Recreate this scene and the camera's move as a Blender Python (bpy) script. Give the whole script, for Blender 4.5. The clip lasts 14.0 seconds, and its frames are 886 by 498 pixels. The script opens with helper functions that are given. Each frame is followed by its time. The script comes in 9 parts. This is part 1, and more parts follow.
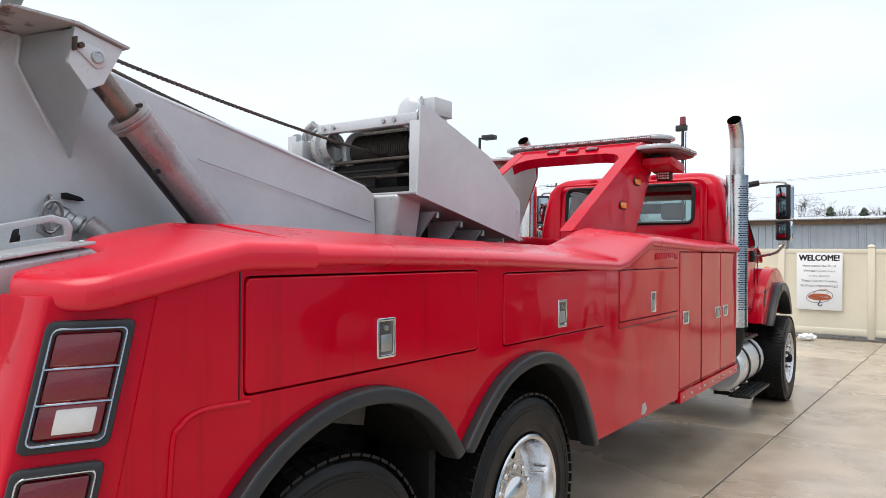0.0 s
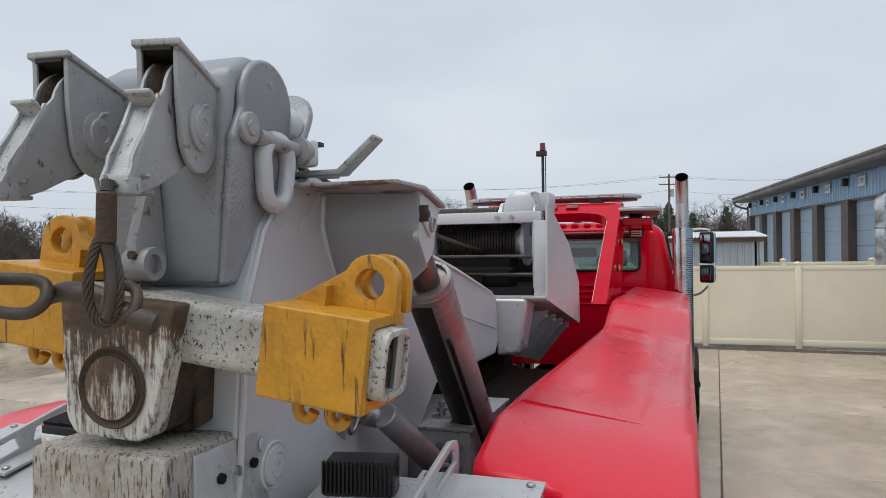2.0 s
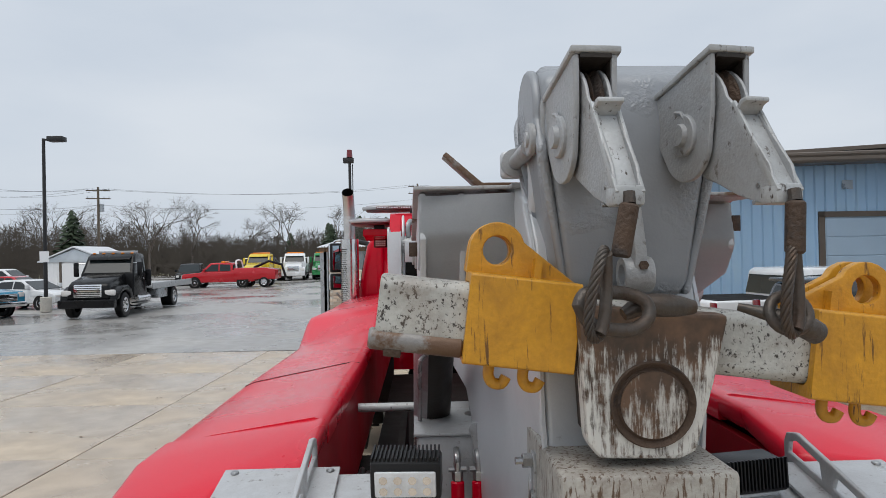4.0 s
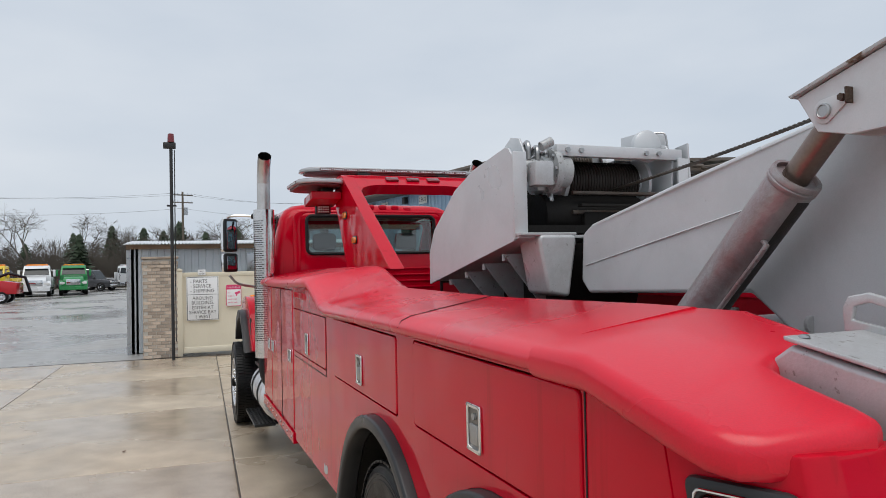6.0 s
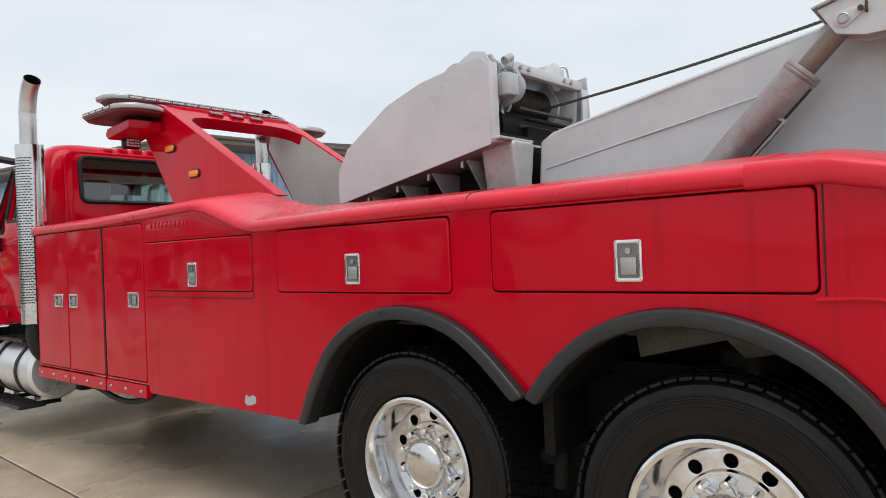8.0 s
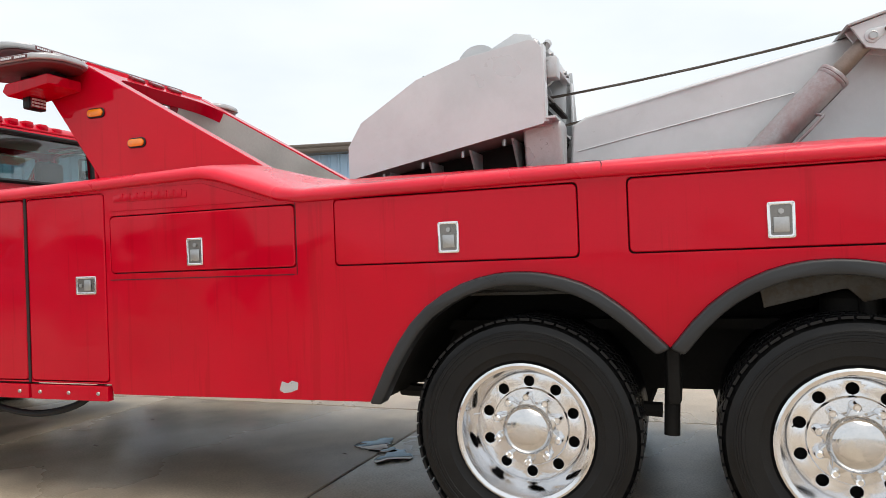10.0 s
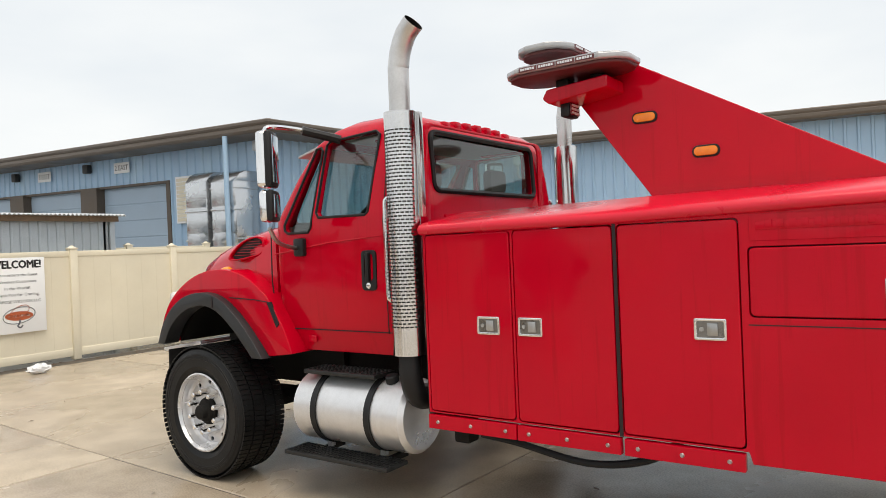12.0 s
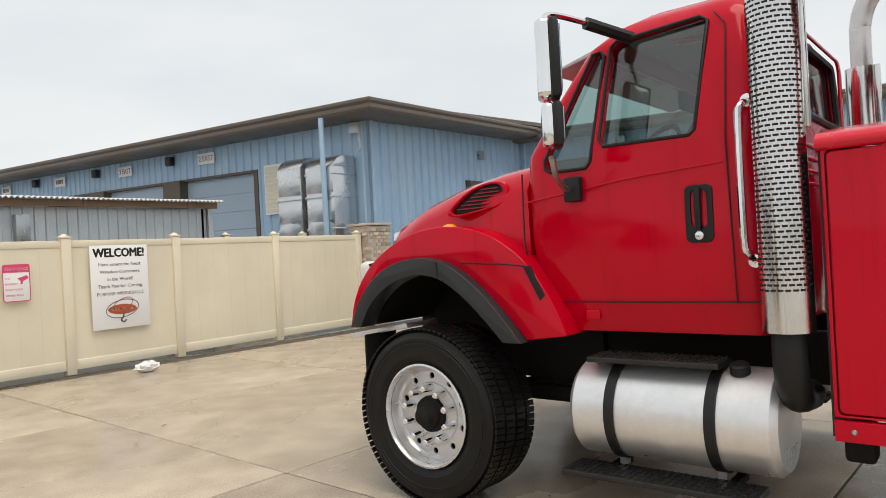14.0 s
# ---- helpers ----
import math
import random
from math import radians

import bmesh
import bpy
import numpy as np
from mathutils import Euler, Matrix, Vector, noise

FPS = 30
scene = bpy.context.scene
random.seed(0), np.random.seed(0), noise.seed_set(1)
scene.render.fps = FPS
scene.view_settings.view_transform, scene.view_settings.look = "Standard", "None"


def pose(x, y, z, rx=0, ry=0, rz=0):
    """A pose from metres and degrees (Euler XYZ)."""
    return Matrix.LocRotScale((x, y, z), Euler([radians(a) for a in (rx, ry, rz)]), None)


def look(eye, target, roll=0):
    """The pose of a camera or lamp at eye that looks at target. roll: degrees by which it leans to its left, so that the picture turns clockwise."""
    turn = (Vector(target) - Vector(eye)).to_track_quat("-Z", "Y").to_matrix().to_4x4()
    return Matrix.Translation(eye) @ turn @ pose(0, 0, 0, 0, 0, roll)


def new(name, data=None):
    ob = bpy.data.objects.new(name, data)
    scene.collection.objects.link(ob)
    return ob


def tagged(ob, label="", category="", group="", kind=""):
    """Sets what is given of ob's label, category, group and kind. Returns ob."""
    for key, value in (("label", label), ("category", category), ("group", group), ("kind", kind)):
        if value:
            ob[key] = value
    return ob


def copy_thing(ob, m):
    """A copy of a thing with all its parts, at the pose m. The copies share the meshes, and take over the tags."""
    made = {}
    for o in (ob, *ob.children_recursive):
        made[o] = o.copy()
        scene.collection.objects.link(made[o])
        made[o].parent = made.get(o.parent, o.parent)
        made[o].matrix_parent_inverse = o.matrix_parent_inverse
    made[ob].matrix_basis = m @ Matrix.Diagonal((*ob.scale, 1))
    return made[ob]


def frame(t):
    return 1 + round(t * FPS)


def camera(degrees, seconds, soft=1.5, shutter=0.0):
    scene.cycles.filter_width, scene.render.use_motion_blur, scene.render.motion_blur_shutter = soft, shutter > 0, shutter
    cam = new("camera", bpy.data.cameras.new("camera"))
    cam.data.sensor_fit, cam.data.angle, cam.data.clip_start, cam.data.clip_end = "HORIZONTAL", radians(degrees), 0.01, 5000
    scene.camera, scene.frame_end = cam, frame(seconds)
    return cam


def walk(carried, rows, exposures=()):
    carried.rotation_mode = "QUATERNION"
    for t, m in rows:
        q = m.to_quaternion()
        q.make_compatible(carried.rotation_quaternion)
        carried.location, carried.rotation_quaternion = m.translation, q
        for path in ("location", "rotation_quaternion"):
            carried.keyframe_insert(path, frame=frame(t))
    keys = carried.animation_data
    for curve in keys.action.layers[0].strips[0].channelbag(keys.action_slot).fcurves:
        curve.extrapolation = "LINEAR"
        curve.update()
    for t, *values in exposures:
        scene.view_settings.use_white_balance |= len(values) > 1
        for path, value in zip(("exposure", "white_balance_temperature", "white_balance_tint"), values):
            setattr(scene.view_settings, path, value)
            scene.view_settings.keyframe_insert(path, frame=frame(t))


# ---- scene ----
cam = camera(64.5, 14.0, 0.4)
PATH = [
    (0, (2.876, -3.114, 1.764), (1.712, -1.488, 1.774), 0.4),
    (0.5, (2.523, -3.362, 2.018), (1.53, -1.626, 2.028), -0.4),
    (1, (2.145, -3.476, 2.219), (1.228, -1.698, 2.225), -0.5),
    (1.5, (1.669, -3.631, 2.306), (0.884, -1.791, 2.308), -0.3),
    (2, (1.2, -3.715, 2.347), (0.546, -1.825, 2.351), -0.7),
    (2.5, (0.779, -3.82, 2.349), (0.252, -1.891, 2.355), -0.9),
    (3, (0.416, -3.911, 2.398), (0.048, -1.945, 2.411), -1.1),
    (3.5, (0.046, -3.963, 2.408), (-0.139, -1.972, 2.419), -1.2),
    (4, (-0.374, -3.936, 2.378), (-0.312, -1.937, 2.389), -1.1),
    (4.2, (-0.530, -3.908, 2.369), (-0.413, -1.911, 2.376), -1.4),
    (6.3, (-2.386, -2.997, 1.880), (-1.549, -1.182, 1.929), -1.4),
    (6.5, (-2.556, -2.954, 1.839), (-1.645, -1.174, 1.884), -1.6),
    (7, (-2.933, -2.729, 1.734), (-1.856, -1.044, 1.772), -1.8),
    (7.5, (-3.292, -2.477, 1.609), (-1.983, -0.965, 1.645), -1.9),
    (7.7, (-3.406, -2.356, 1.567), (-2.003, -0.932, 1.589), -2.1),
    (9.8, (-4.284, -0.974, 1.327), (-2.400, -0.302, 1.347), -2.4),
    (10, (-4.372, -0.749, 1.359), (-2.485, -0.086, 1.377), -2.2),
    (10.5, (-4.51, -0.172, 1.46), (-2.622, 0.486, 1.46), -2.1),
    (11, (-4.596, 0.416, 1.609), (-2.714, 1.095, 1.609), -2.4),
    (11.5, (-4.626, 1.013, 1.737), (-2.874, 1.979, 1.725), -2.6),
    (12, (-4.685, 1.615, 1.711), (-3.053, 2.771, 1.703), -2.4),
    (12.5, (-4.661, 2.2, 1.582), (-3.112, 3.465, 1.575), -2.7),
    (13, (-4.69, 2.766, 1.484), (-3.164, 4.058, 1.483), -2.5),
    (13.5, (-4.604, 3.26, 1.459), (-3.068, 4.541, 1.463), -2.8),
    (14, (-4.444, 3.607, 1.458), (-2.89, 4.867, 1.465), -3.1),
]
walk(cam, [(t, look(eye, target, roll)) for t, eye, target, roll in PATH], [(0, 0.68, 6500, 10), (0.2, 0.62, 6500, 10), (0.4, 0.2, 6500, 10), (0.7, 0.13, 6500, 10), (4, 0.1, 6500, 10), (6.5, 0.1, 6500, 10), (7.5, 0.3, 6700, 10), (9.8, 0.68, 6900, 10), (11.2, 0.70, 6900, 10), (12, 0.56, 7200, 10), (13, 0.45, 7200, 10), (14, 0.42, 7200, 10)])

# ---- light ----
world = bpy.data.worlds.new("overcast_sky")
scene.world = world
world.use_nodes = True
wn, wl = world.node_tree.nodes, world.node_tree.links
wn.clear()
sky = wn.new("ShaderNodeTexSky")
sky.sky_type, sky.sun_disc = "NISHITA", False
sky.sun_elevation, sky.sun_rotation = radians(68), radians(203)
sky.air_density, sky.dust_density = 1.0, 4.0
w_coord = wn.new("ShaderNodeTexCoord")
w_map = wn.new("ShaderNodeMapping")
w_map.inputs["Scale"].default_value = (1.2, 1.2, 3.5)
w_noise = wn.new("ShaderNodeTexNoise")
w_noise.inputs["Scale"].default_value = 1.6
w_noise.inputs["Detail"].default_value = 5
w_ramp = wn.new("ShaderNodeValToRGB")
w_ramp.color_ramp.elements[0].position, w_ramp.color_ramp.elements[0].color = 0.3, (0.56, 0.63, 0.72, 1)
w_ramp.color_ramp.elements[1].position, w_ramp.color_ramp.elements[1].color = 0.7, (0.70, 0.75, 0.81, 1)
w_dim = wn.new("ShaderNodeVectorMath")
w_dim.operation = "SCALE"
w_dim.inputs[3].default_value = 0.08
w_mix = wn.new("ShaderNodeMix")
w_mix.data_type = "RGBA"
w_mix.inputs["Factor"].default_value = 0.88
w_bg = wn.new("ShaderNodeBackground")
w_bg.inputs["Strength"].default_value = 1.0
w_out = wn.new("ShaderNodeOutputWorld")
wl.new(w_coord.outputs["Generated"], w_map.inputs[0])
wl.new(w_map.outputs[0], w_noise.inputs["Vector"])
wl.new(w_noise.outputs["Fac"], w_ramp.inputs[0])
wl.new(sky.outputs[0], w_dim.inputs[0])
wl.new(w_dim.outputs[0], w_mix.inputs["A"])
wl.new(w_ramp.outputs[0], w_mix.inputs["B"])
wl.new(w_mix.outputs["Result"], w_bg.inputs[0])
wl.new(w_bg.outputs[0], w_out.inputs[0])
sun = new("sun", bpy.data.lights.new("sun", "SUN"))
sun.data.energy, sun.data.angle, sun.data.color = 1.45, radians(50), (1.0, 0.97, 0.92)
sun.matrix_world = look((-2.2, -5.2, 14), (0, 0, 0))


# ---- materials ----
def surf(name, base, rough=0.5, metal=0.0, var=0.12, scale=3.0, fine=70.0, bump=0.15, coat=0.0, stain=None,
         stain_amt=0.0, stain_scale=6.0, streak=1.0, rvar=0.12, depth=0.01, piece=0.0, spec=0.5, grime=None, grime_amt=0.5, grime_scale=4.0, wavy=False):
    """A surface with large and fine variation, relief and optional stains."""
    m = bpy.data.materials.new(name)
    m.use_nodes = True
    n, l = m.node_tree.nodes, m.node_tree.links
    b = n["Principled BSDF"]
    b.inputs["Metallic"].default_value = metal
    b.inputs["Specular IOR Level"].default_value = spec
    if coat:
        b.inputs["Coat Weight"].default_value = coat
        b.inputs["Coat Roughness"].default_value = 0.06
    co = n.new("ShaderNodeTexCoord")
    big = n.new("ShaderNodeTexNoise")
    big.inputs["Scale"].default_value, big.inputs["Detail"].default_value = scale, 6
    small = n.new("ShaderNodeTexNoise")
    small.inputs["Scale"].default_value, small.inputs["Detail"].default_value = fine, 4
    l.new(co.outputs["Object"], big.inputs["Vector"])
    l.new(co.outputs["Object"], small.inputs["Vector"])
    add = n.new("ShaderNodeMath")
    add.operation = "MULTIPLY_ADD"
    add.inputs[1].default_value = 0.4
    l.new(small.outputs["Fac"], add.inputs[0])
    l.new(big.outputs["Fac"], add.inputs[2])
    ramp = n.new("ShaderNodeValToRGB")
    lo = [max(0.0, c * (1 - var)) for c in base]
    hi = [min(1.0, c * (1 + var)) for c in base]
    ramp.color_ramp.elements[0].position, ramp.color_ramp.elements[0].color = 0.45, (*lo, 1)
    ramp.color_ramp.elements[1].position, ramp.color_ramp.elements[1].color = 0.95, (*hi, 1)
    l.new(add.outputs[0], ramp.inputs[0])
    colour = ramp.outputs[0]
    if piece:
        info = n.new("ShaderNodeObjectInfo")
        hsv = n.new("ShaderNodeHueSaturation")
        rng = n.new("ShaderNodeMapRange")
        rng.inputs["To Min"].default_value, rng.inputs["To Max"].default_value = 1 - piece, 1 + piece
        l.new(info.outputs["Random"], rng.inputs["Value"])
        l.new(rng.outputs[0], hsv.inputs["Value"])
        l.new(colour, hsv.inputs["Color"])
        colour = hsv.outputs[0]
    rough_src = None
    if stain:
        mp = n.new("ShaderNodeMapping")
        mp.inputs["Scale"].default_value = (1, 1, streak)
        st = n.new("ShaderNodeTexNoise")
        st.inputs["Scale"].default_value, st.inputs["Detail"].default_value = stain_scale, 8
        st.inputs["Roughness"].default_value = 0.65
        l.new(co.outputs["Object"], mp.inputs[0])
        l.new(mp.outputs[0], st.inputs["Vector"])
        sr = n.new("ShaderNodeValToRGB")
        edge = 0.62 - 0.24 * stain_amt
        sr.color_ramp.elements[0].position, sr.color_ramp.elements[1].position = edge, edge + 0.07
        l.new(st.outputs["Fac"], sr.inputs[0])
        mx = n.new("ShaderNodeMix")
        mx.data_type = "RGBA"
        mx.inputs["B"].default_value = (*stain, 1)
        l.new(sr.outputs[0], mx.inputs["Factor"])
        l.new(colour, mx.inputs["A"])
        colour = mx.outputs["Result"]
        rough_src = sr.outputs[0]
    if grime:
        gn = n.new("ShaderNodeTexNoise")
        gn.inputs["Scale"].default_value, gn.inputs["Detail"].default_value = grime_scale, 9
        gn.inputs["Roughness"].default_value, gn.inputs["Distortion"].default_value = 0.72, 0.3
        l.new(co.outputs["Object"], gn.inputs["Vector"])
        gr = n.new("ShaderNodeMapRange")
        gr.inputs["From Min"].default_value, gr.inputs["From Max"].default_value = 0.42, 0.72
        gr.inputs["To Max"].default_value = grime_amt
        l.new(gn.outputs["Fac"], gr.inputs["Value"])
        gx = n.new("ShaderNodeMix")
        gx.data_type = "RGBA"
        gx.inputs["B"].default_value = (*grime, 1)
        l.new(gr.outputs[0], gx.inputs["Factor"])
        l.new(colour, gx.inputs["A"])
        colour = gx.outputs["Result"]
    l.new(colour, b.inputs["Base Color"])
    rr = n.new("ShaderNodeMapRange")
    rr.inputs["From Min"].default_value, rr.inputs["From Max"].default_value = 0.3, 0.7
    rr.inputs["To Min"].default_value, rr.inputs["To Max"].default_value = max(0.02, rough - rvar), min(1, rough + rvar)
    l.new(big.outputs["Fac"], rr.inputs["Value"])
    l.new(rr.outputs[0], b.inputs["Roughness"])
    if bump and wavy:
        wave = n.new("ShaderNodeTexNoise")
        wave.inputs["Scale"].default_value, wave.inputs["Detail"].default_value = 1.9, 1.5
        l.new(co.outputs["Object"], wave.inputs["Vector"])
    if bump:
        bp = n.new("ShaderNodeBump")
        bp.inputs["Strength"].default_value, bp.inputs["Distance"].default_value = bump, depth
        l.new(wave.outputs["Fac"] if wavy else add.outputs[0] if rough_src is None else small.outputs["Fac"], bp.inputs["Height"])
        l.new(bp.outputs[0], b.inputs["Normal"])
    return m


def pitted(name, base):
    """Thick paint over a casting: smooth in places, pitted in others."""
    m = bpy.data.materials.new(name)
    m.use_nodes = True
    n, l = m.node_tree.nodes, m.node_tree.links
    b = n["Principled BSDF"]
    b.inputs["Roughness"].default_value, b.inputs["Metallic"].default_value = 0.36, 0.1
    co, big, pit, ramp, mask, mul, bp = (n.new("ShaderNodeTexCoord"), n.new("ShaderNodeTexNoise"), n.new("ShaderNodeTexNoise"), n.new("ShaderNodeValToRGB"),
                                         n.new("ShaderNodeMapRange"), n.new("ShaderNodeMath"), n.new("ShaderNodeBump"))
    big.inputs["Scale"].default_value, big.inputs["Detail"].default_value = 6.0, 3
    pit.inputs["Scale"].default_value, pit.inputs["Detail"].default_value, pit.inputs["Distortion"].default_value = 110.0, 2, 0.15
    ramp.color_ramp.elements[0].position, ramp.color_ramp.elements[0].color = 0.3, (*[c * 0.86 for c in base], 1)
    ramp.color_ramp.elements[1].position, ramp.color_ramp.elements[1].color = 0.75, (*[c * 1.08 for c in base], 1)
    mask.inputs["From Min"].default_value, mask.inputs["From Max"].default_value = 0.49, 0.61
    mask.inputs["To Min"].default_value = 0.07
    mul.operation = "MULTIPLY"
    bp.inputs["Strength"].default_value, bp.inputs["Distance"].default_value = 0.65, 0.011
    for a in (big, pit):
        l.new(co.outputs["Object"], a.inputs["Vector"])
    l.new(big.outputs["Fac"], ramp.inputs[0])
    l.new(ramp.outputs[0], b.inputs["Base Color"])
    l.new(big.outputs["Fac"], mask.inputs["Value"])
    l.new(mask.outputs[0], mul.inputs[0])
    l.new(pit.outputs["Fac"], mul.inputs[1])
    l.new(mul.outputs[0], bp.inputs["Height"])
    l.new(bp.outputs[0], b.inputs["Normal"])
    return m


def worn_through(name, paint, z0, z1, low=0.40, high=0.75):
    """Pale paint scraped in upright streaks down to rust, more bare from z0 up to z1."""
    m = bpy.data.materials.new(name)
    m.use_nodes = True
    n, l = m.node_tree.nodes, m.node_tree.links
    b = n["Principled BSDF"]
    co, sep, mp, st, gr, ht, sm, ramp, rust, rr, mx, bp = (n.new("ShaderNodeTexCoord"), n.new("ShaderNodeSeparateXYZ"), n.new("ShaderNodeMapping"), n.new("ShaderNodeTexNoise"),
        n.new("ShaderNodeTexNoise"), n.new("ShaderNodeMapRange"), n.new("ShaderNodeMath"), n.new("ShaderNodeValToRGB"), n.new("ShaderNodeTexNoise"), n.new("ShaderNodeValToRGB"), n.new("ShaderNodeMix"), n.new("ShaderNodeBump"))
    mp.inputs["Scale"].default_value = (1, 1, 0.13)
    st.inputs["Scale"].default_value, st.inputs["Detail"].default_value, st.inputs["Roughness"].default_value = 95.0, 8, 0.7
    gr.inputs["Scale"].default_value, gr.inputs["Detail"].default_value, gr.inputs["Roughness"].default_value = 11.0, 8, 0.7
    rust.inputs["Scale"].default_value, rust.inputs["Detail"].default_value = 24.0, 8
    ht.inputs["From Min"].default_value, ht.inputs["From Max"].default_value = z0, z1
    ht.inputs["To Min"].default_value, ht.inputs["To Max"].default_value = low, high
    l.new(co.outputs["Object"], sep.inputs[0])
    l.new(sep.outputs["Z"], ht.inputs["Value"])
    l.new(co.outputs["Object"], mp.inputs[0])
    l.new(mp.outputs[0], st.inputs["Vector"])
    l.new(co.outputs["Object"], gr.inputs["Vector"])
    l.new(co.outputs["Object"], rust.inputs["Vector"])
    mean = n.new("ShaderNodeMath")
    mean.operation, mean.inputs[1].default_value = "MULTIPLY_ADD", 0.7
    l.new(gr.outputs["Fac"], mean.inputs[0])
    l.new(st.outputs["Fac"], mean.inputs[2])
    sm.operation = "ADD"
    l.new(mean.outputs[0], sm.inputs[0])
    l.new(ht.outputs[0], sm.inputs[1])
    ramp.color_ramp.elements[0].position, ramp.color_ramp.elements[0].color = 0.62, (0, 0, 0, 1)
    ramp.color_ramp.elements[1].position, ramp.color_ramp.elements[1].color = 0.70, (1, 1, 1, 1)
    half = n.new("ShaderNodeMath")
    half.operation, half.inputs[1].default_value = "MULTIPLY", 0.5
    l.new(sm.outputs[0], half.inputs[0])
    l.new(half.outputs[0], ramp.inputs[0])
    rr.color_ramp.elements[0].position, rr.color_ramp.elements[0].color = 0.32, (0.05, 0.034, 0.024, 1)
    rr.color_ramp.elements[1].position, rr.color_ramp.elements[1].color = 0.68, (0.15, 0.085, 0.05, 1)
    l.new(rust.outputs["Fac"], rr.inputs[0])
    mx.data_type = "RGBA"
    mx.inputs["A"].default_value = (*paint, 1)
    l.new(rr.outputs[0], mx.inputs["B"])
    l.new(ramp.outputs[0], mx.inputs["Factor"])
    l.new(mx.outputs["Result"], b.inputs["Base Color"])
    b.inputs["Roughness"].default_value = 0.55
    bp.inputs["Strength"].default_value, bp.inputs["Distance"].default_value = 0.5, 0.002
    bp.invert = True
    l.new(ramp.outputs[0], bp.inputs["Height"])
    l.new(bp.outputs[0], b.inputs["Normal"])
    return m


def glass(name, tint=(0.75, 0.85, 0.85), rough=0.02):
    m = bpy.data.materials.new(name)
    m.use_nodes = True
    n, l = m.node_tree.nodes, m.node_tree.links
    n.remove(n["Principled BSDF"])
    tr, gl, mx, lw = (n.new("ShaderNodeBsdfTransparent"), n.new("ShaderNodeBsdfGlossy"), n.new("ShaderNodeMixShader"), n.new("ShaderNodeLayerWeight"))
    tr.inputs[0].default_value = (*tint, 1)
    gl.inputs["Roughness"].default_value = rough
    pw, ma = n.new("ShaderNodeMath"), n.new("ShaderNodeMath")
    pw.operation, pw.inputs[1].default_value = "POWER", 5.0
    ma.operation, ma.inputs[1].default_value, ma.inputs[2].default_value = "MULTIPLY_ADD", 0.85, 0.13
    lw.inputs["Blend"].default_value = 0.5
    l.new(lw.outputs["Facing"], pw.inputs[0])
    l.new(pw.outputs[0], ma.inputs[0])
    l.new(ma.outputs[0], mx.inputs[0])
    l.new(tr.outputs[0], mx.inputs[1])
    l.new(gl.outputs[0], mx.inputs[2])
    l.new(mx.outputs[0], n["Material Output"].inputs[0])
    return m


RED = surf("red_truck_paint", (0.53, 0.001, 0.016), 0.08, 0, 0.07, 2.2, 300, 0.35, 0.03, stain=(0.465, 0.001, 0.013), stain_amt=0.26, stain_scale=13, streak=0.05, depth=0.05, spec=0.22, rvar=0.04, wavy=True)
# base lifted above RED to put the sky's pale reflection into the caps
RED_TOP = surf("sky_paled_red_cap", (0.64, 0.005, 0.026), 0.28, 0, 0.16, 1.2, 230, 0.5, 0.15, depth=0.002, spec=0.42)
RED_DARK = surf("dull_red_paint", (0.34, 0.004, 0.014), 0.45, 0, 0.2, 2, 60, 0.05)
SEAM = surf("black_seam", (0.016, 0.006, 0.007), 0.7, 0, 0.1, 5, 60, 0)
BOOM = surf("grey_boom_paint", (0.575, 0.59, 0.605), 0.36, 0.15, 0.08, 1.6, 220, 0.05, stain=(0.42, 0.425, 0.43), stain_amt=-0.16, stain_scale=30, depth=0.003, grime=(0.40, 0.41, 0.415), grime_amt=0.40, grime_scale=2.5)
BOOM_ROUGH = pitted("pitted_grey_paint", (0.30, 0.315, 0.335))
WORN_GREY = surf("chipped_light_grey", (0.44, 0.455, 0.46), 0.42, 0.1, 0.12, 4, 120, 0.3, stain=(0.06, 0.045, 0.035), stain_amt=0.15, stain_scale=75, streak=0.5, depth=0.004, grime=(0.20, 0.19, 0.18), grime_amt=0.6, grime_scale=6)
BLOCK_PAINT = worn_through("scraped_white_block_paint", (0.62, 0.61, 0.57), 2.13, 2.26, 0.405, 0.84)
BOSS_PAINT = worn_through("scraped_boss_paint", (0.52, 0.50, 0.46), 2.03, 2.13, 0.455, 0.62)
BAR_PAINT = surf("specked_white_bar_paint", (0.46, 0.46, 0.43), 0.5, 0, 0.25, 5, 90, 0.4, stain=(0.035, 0.03, 0.028), stain_amt=0.30, stain_scale=120, streak=0.8, depth=0.003, grime=(0.20, 0.15, 0.11), grime_amt=0.75, grime_scale=7)
# near black: stands in for shade in hollows and undersides; colours the rod seals
SHADE_BLACK = surf("shade_black_steel", (0.030, 0.024, 0.020), 0.5, 0.3, 0.3, 12, 120, 0.3)
WORN_WHITE = surf("worn_white_paint", (0.48, 0.47, 0.43), 0.5, 0, 0.3, 5, 90, 0.5, stain=(0.11, 0.07, 0.045), stain_amt=0.38, stain_scale=120, streak=0.16, depth=0.004, grime=(0.13, 0.08, 0.05), grime_amt=0.8, grime_scale=5)
RUST = surf("rusty_steel", (0.085, 0.055, 0.038), 0.7, 0.3, 0.35, 9, 120, 0.5, stain=(0.05, 0.04, 0.035), stain_amt=0.4, stain_scale=12)
YELLOW = surf("scuffed_yellow_paint", (0.62, 0.30, 0.02), 0.42, 0, 0.2, 7, 90, 0.35, stain=(0.10, 0.045, 0.014), stain_amt=0.12, stain_scale=85, streak=0.10, depth=0.004, grime=(0.30, 0.135, 0.015), grime_amt=0.85, grime_scale=7)
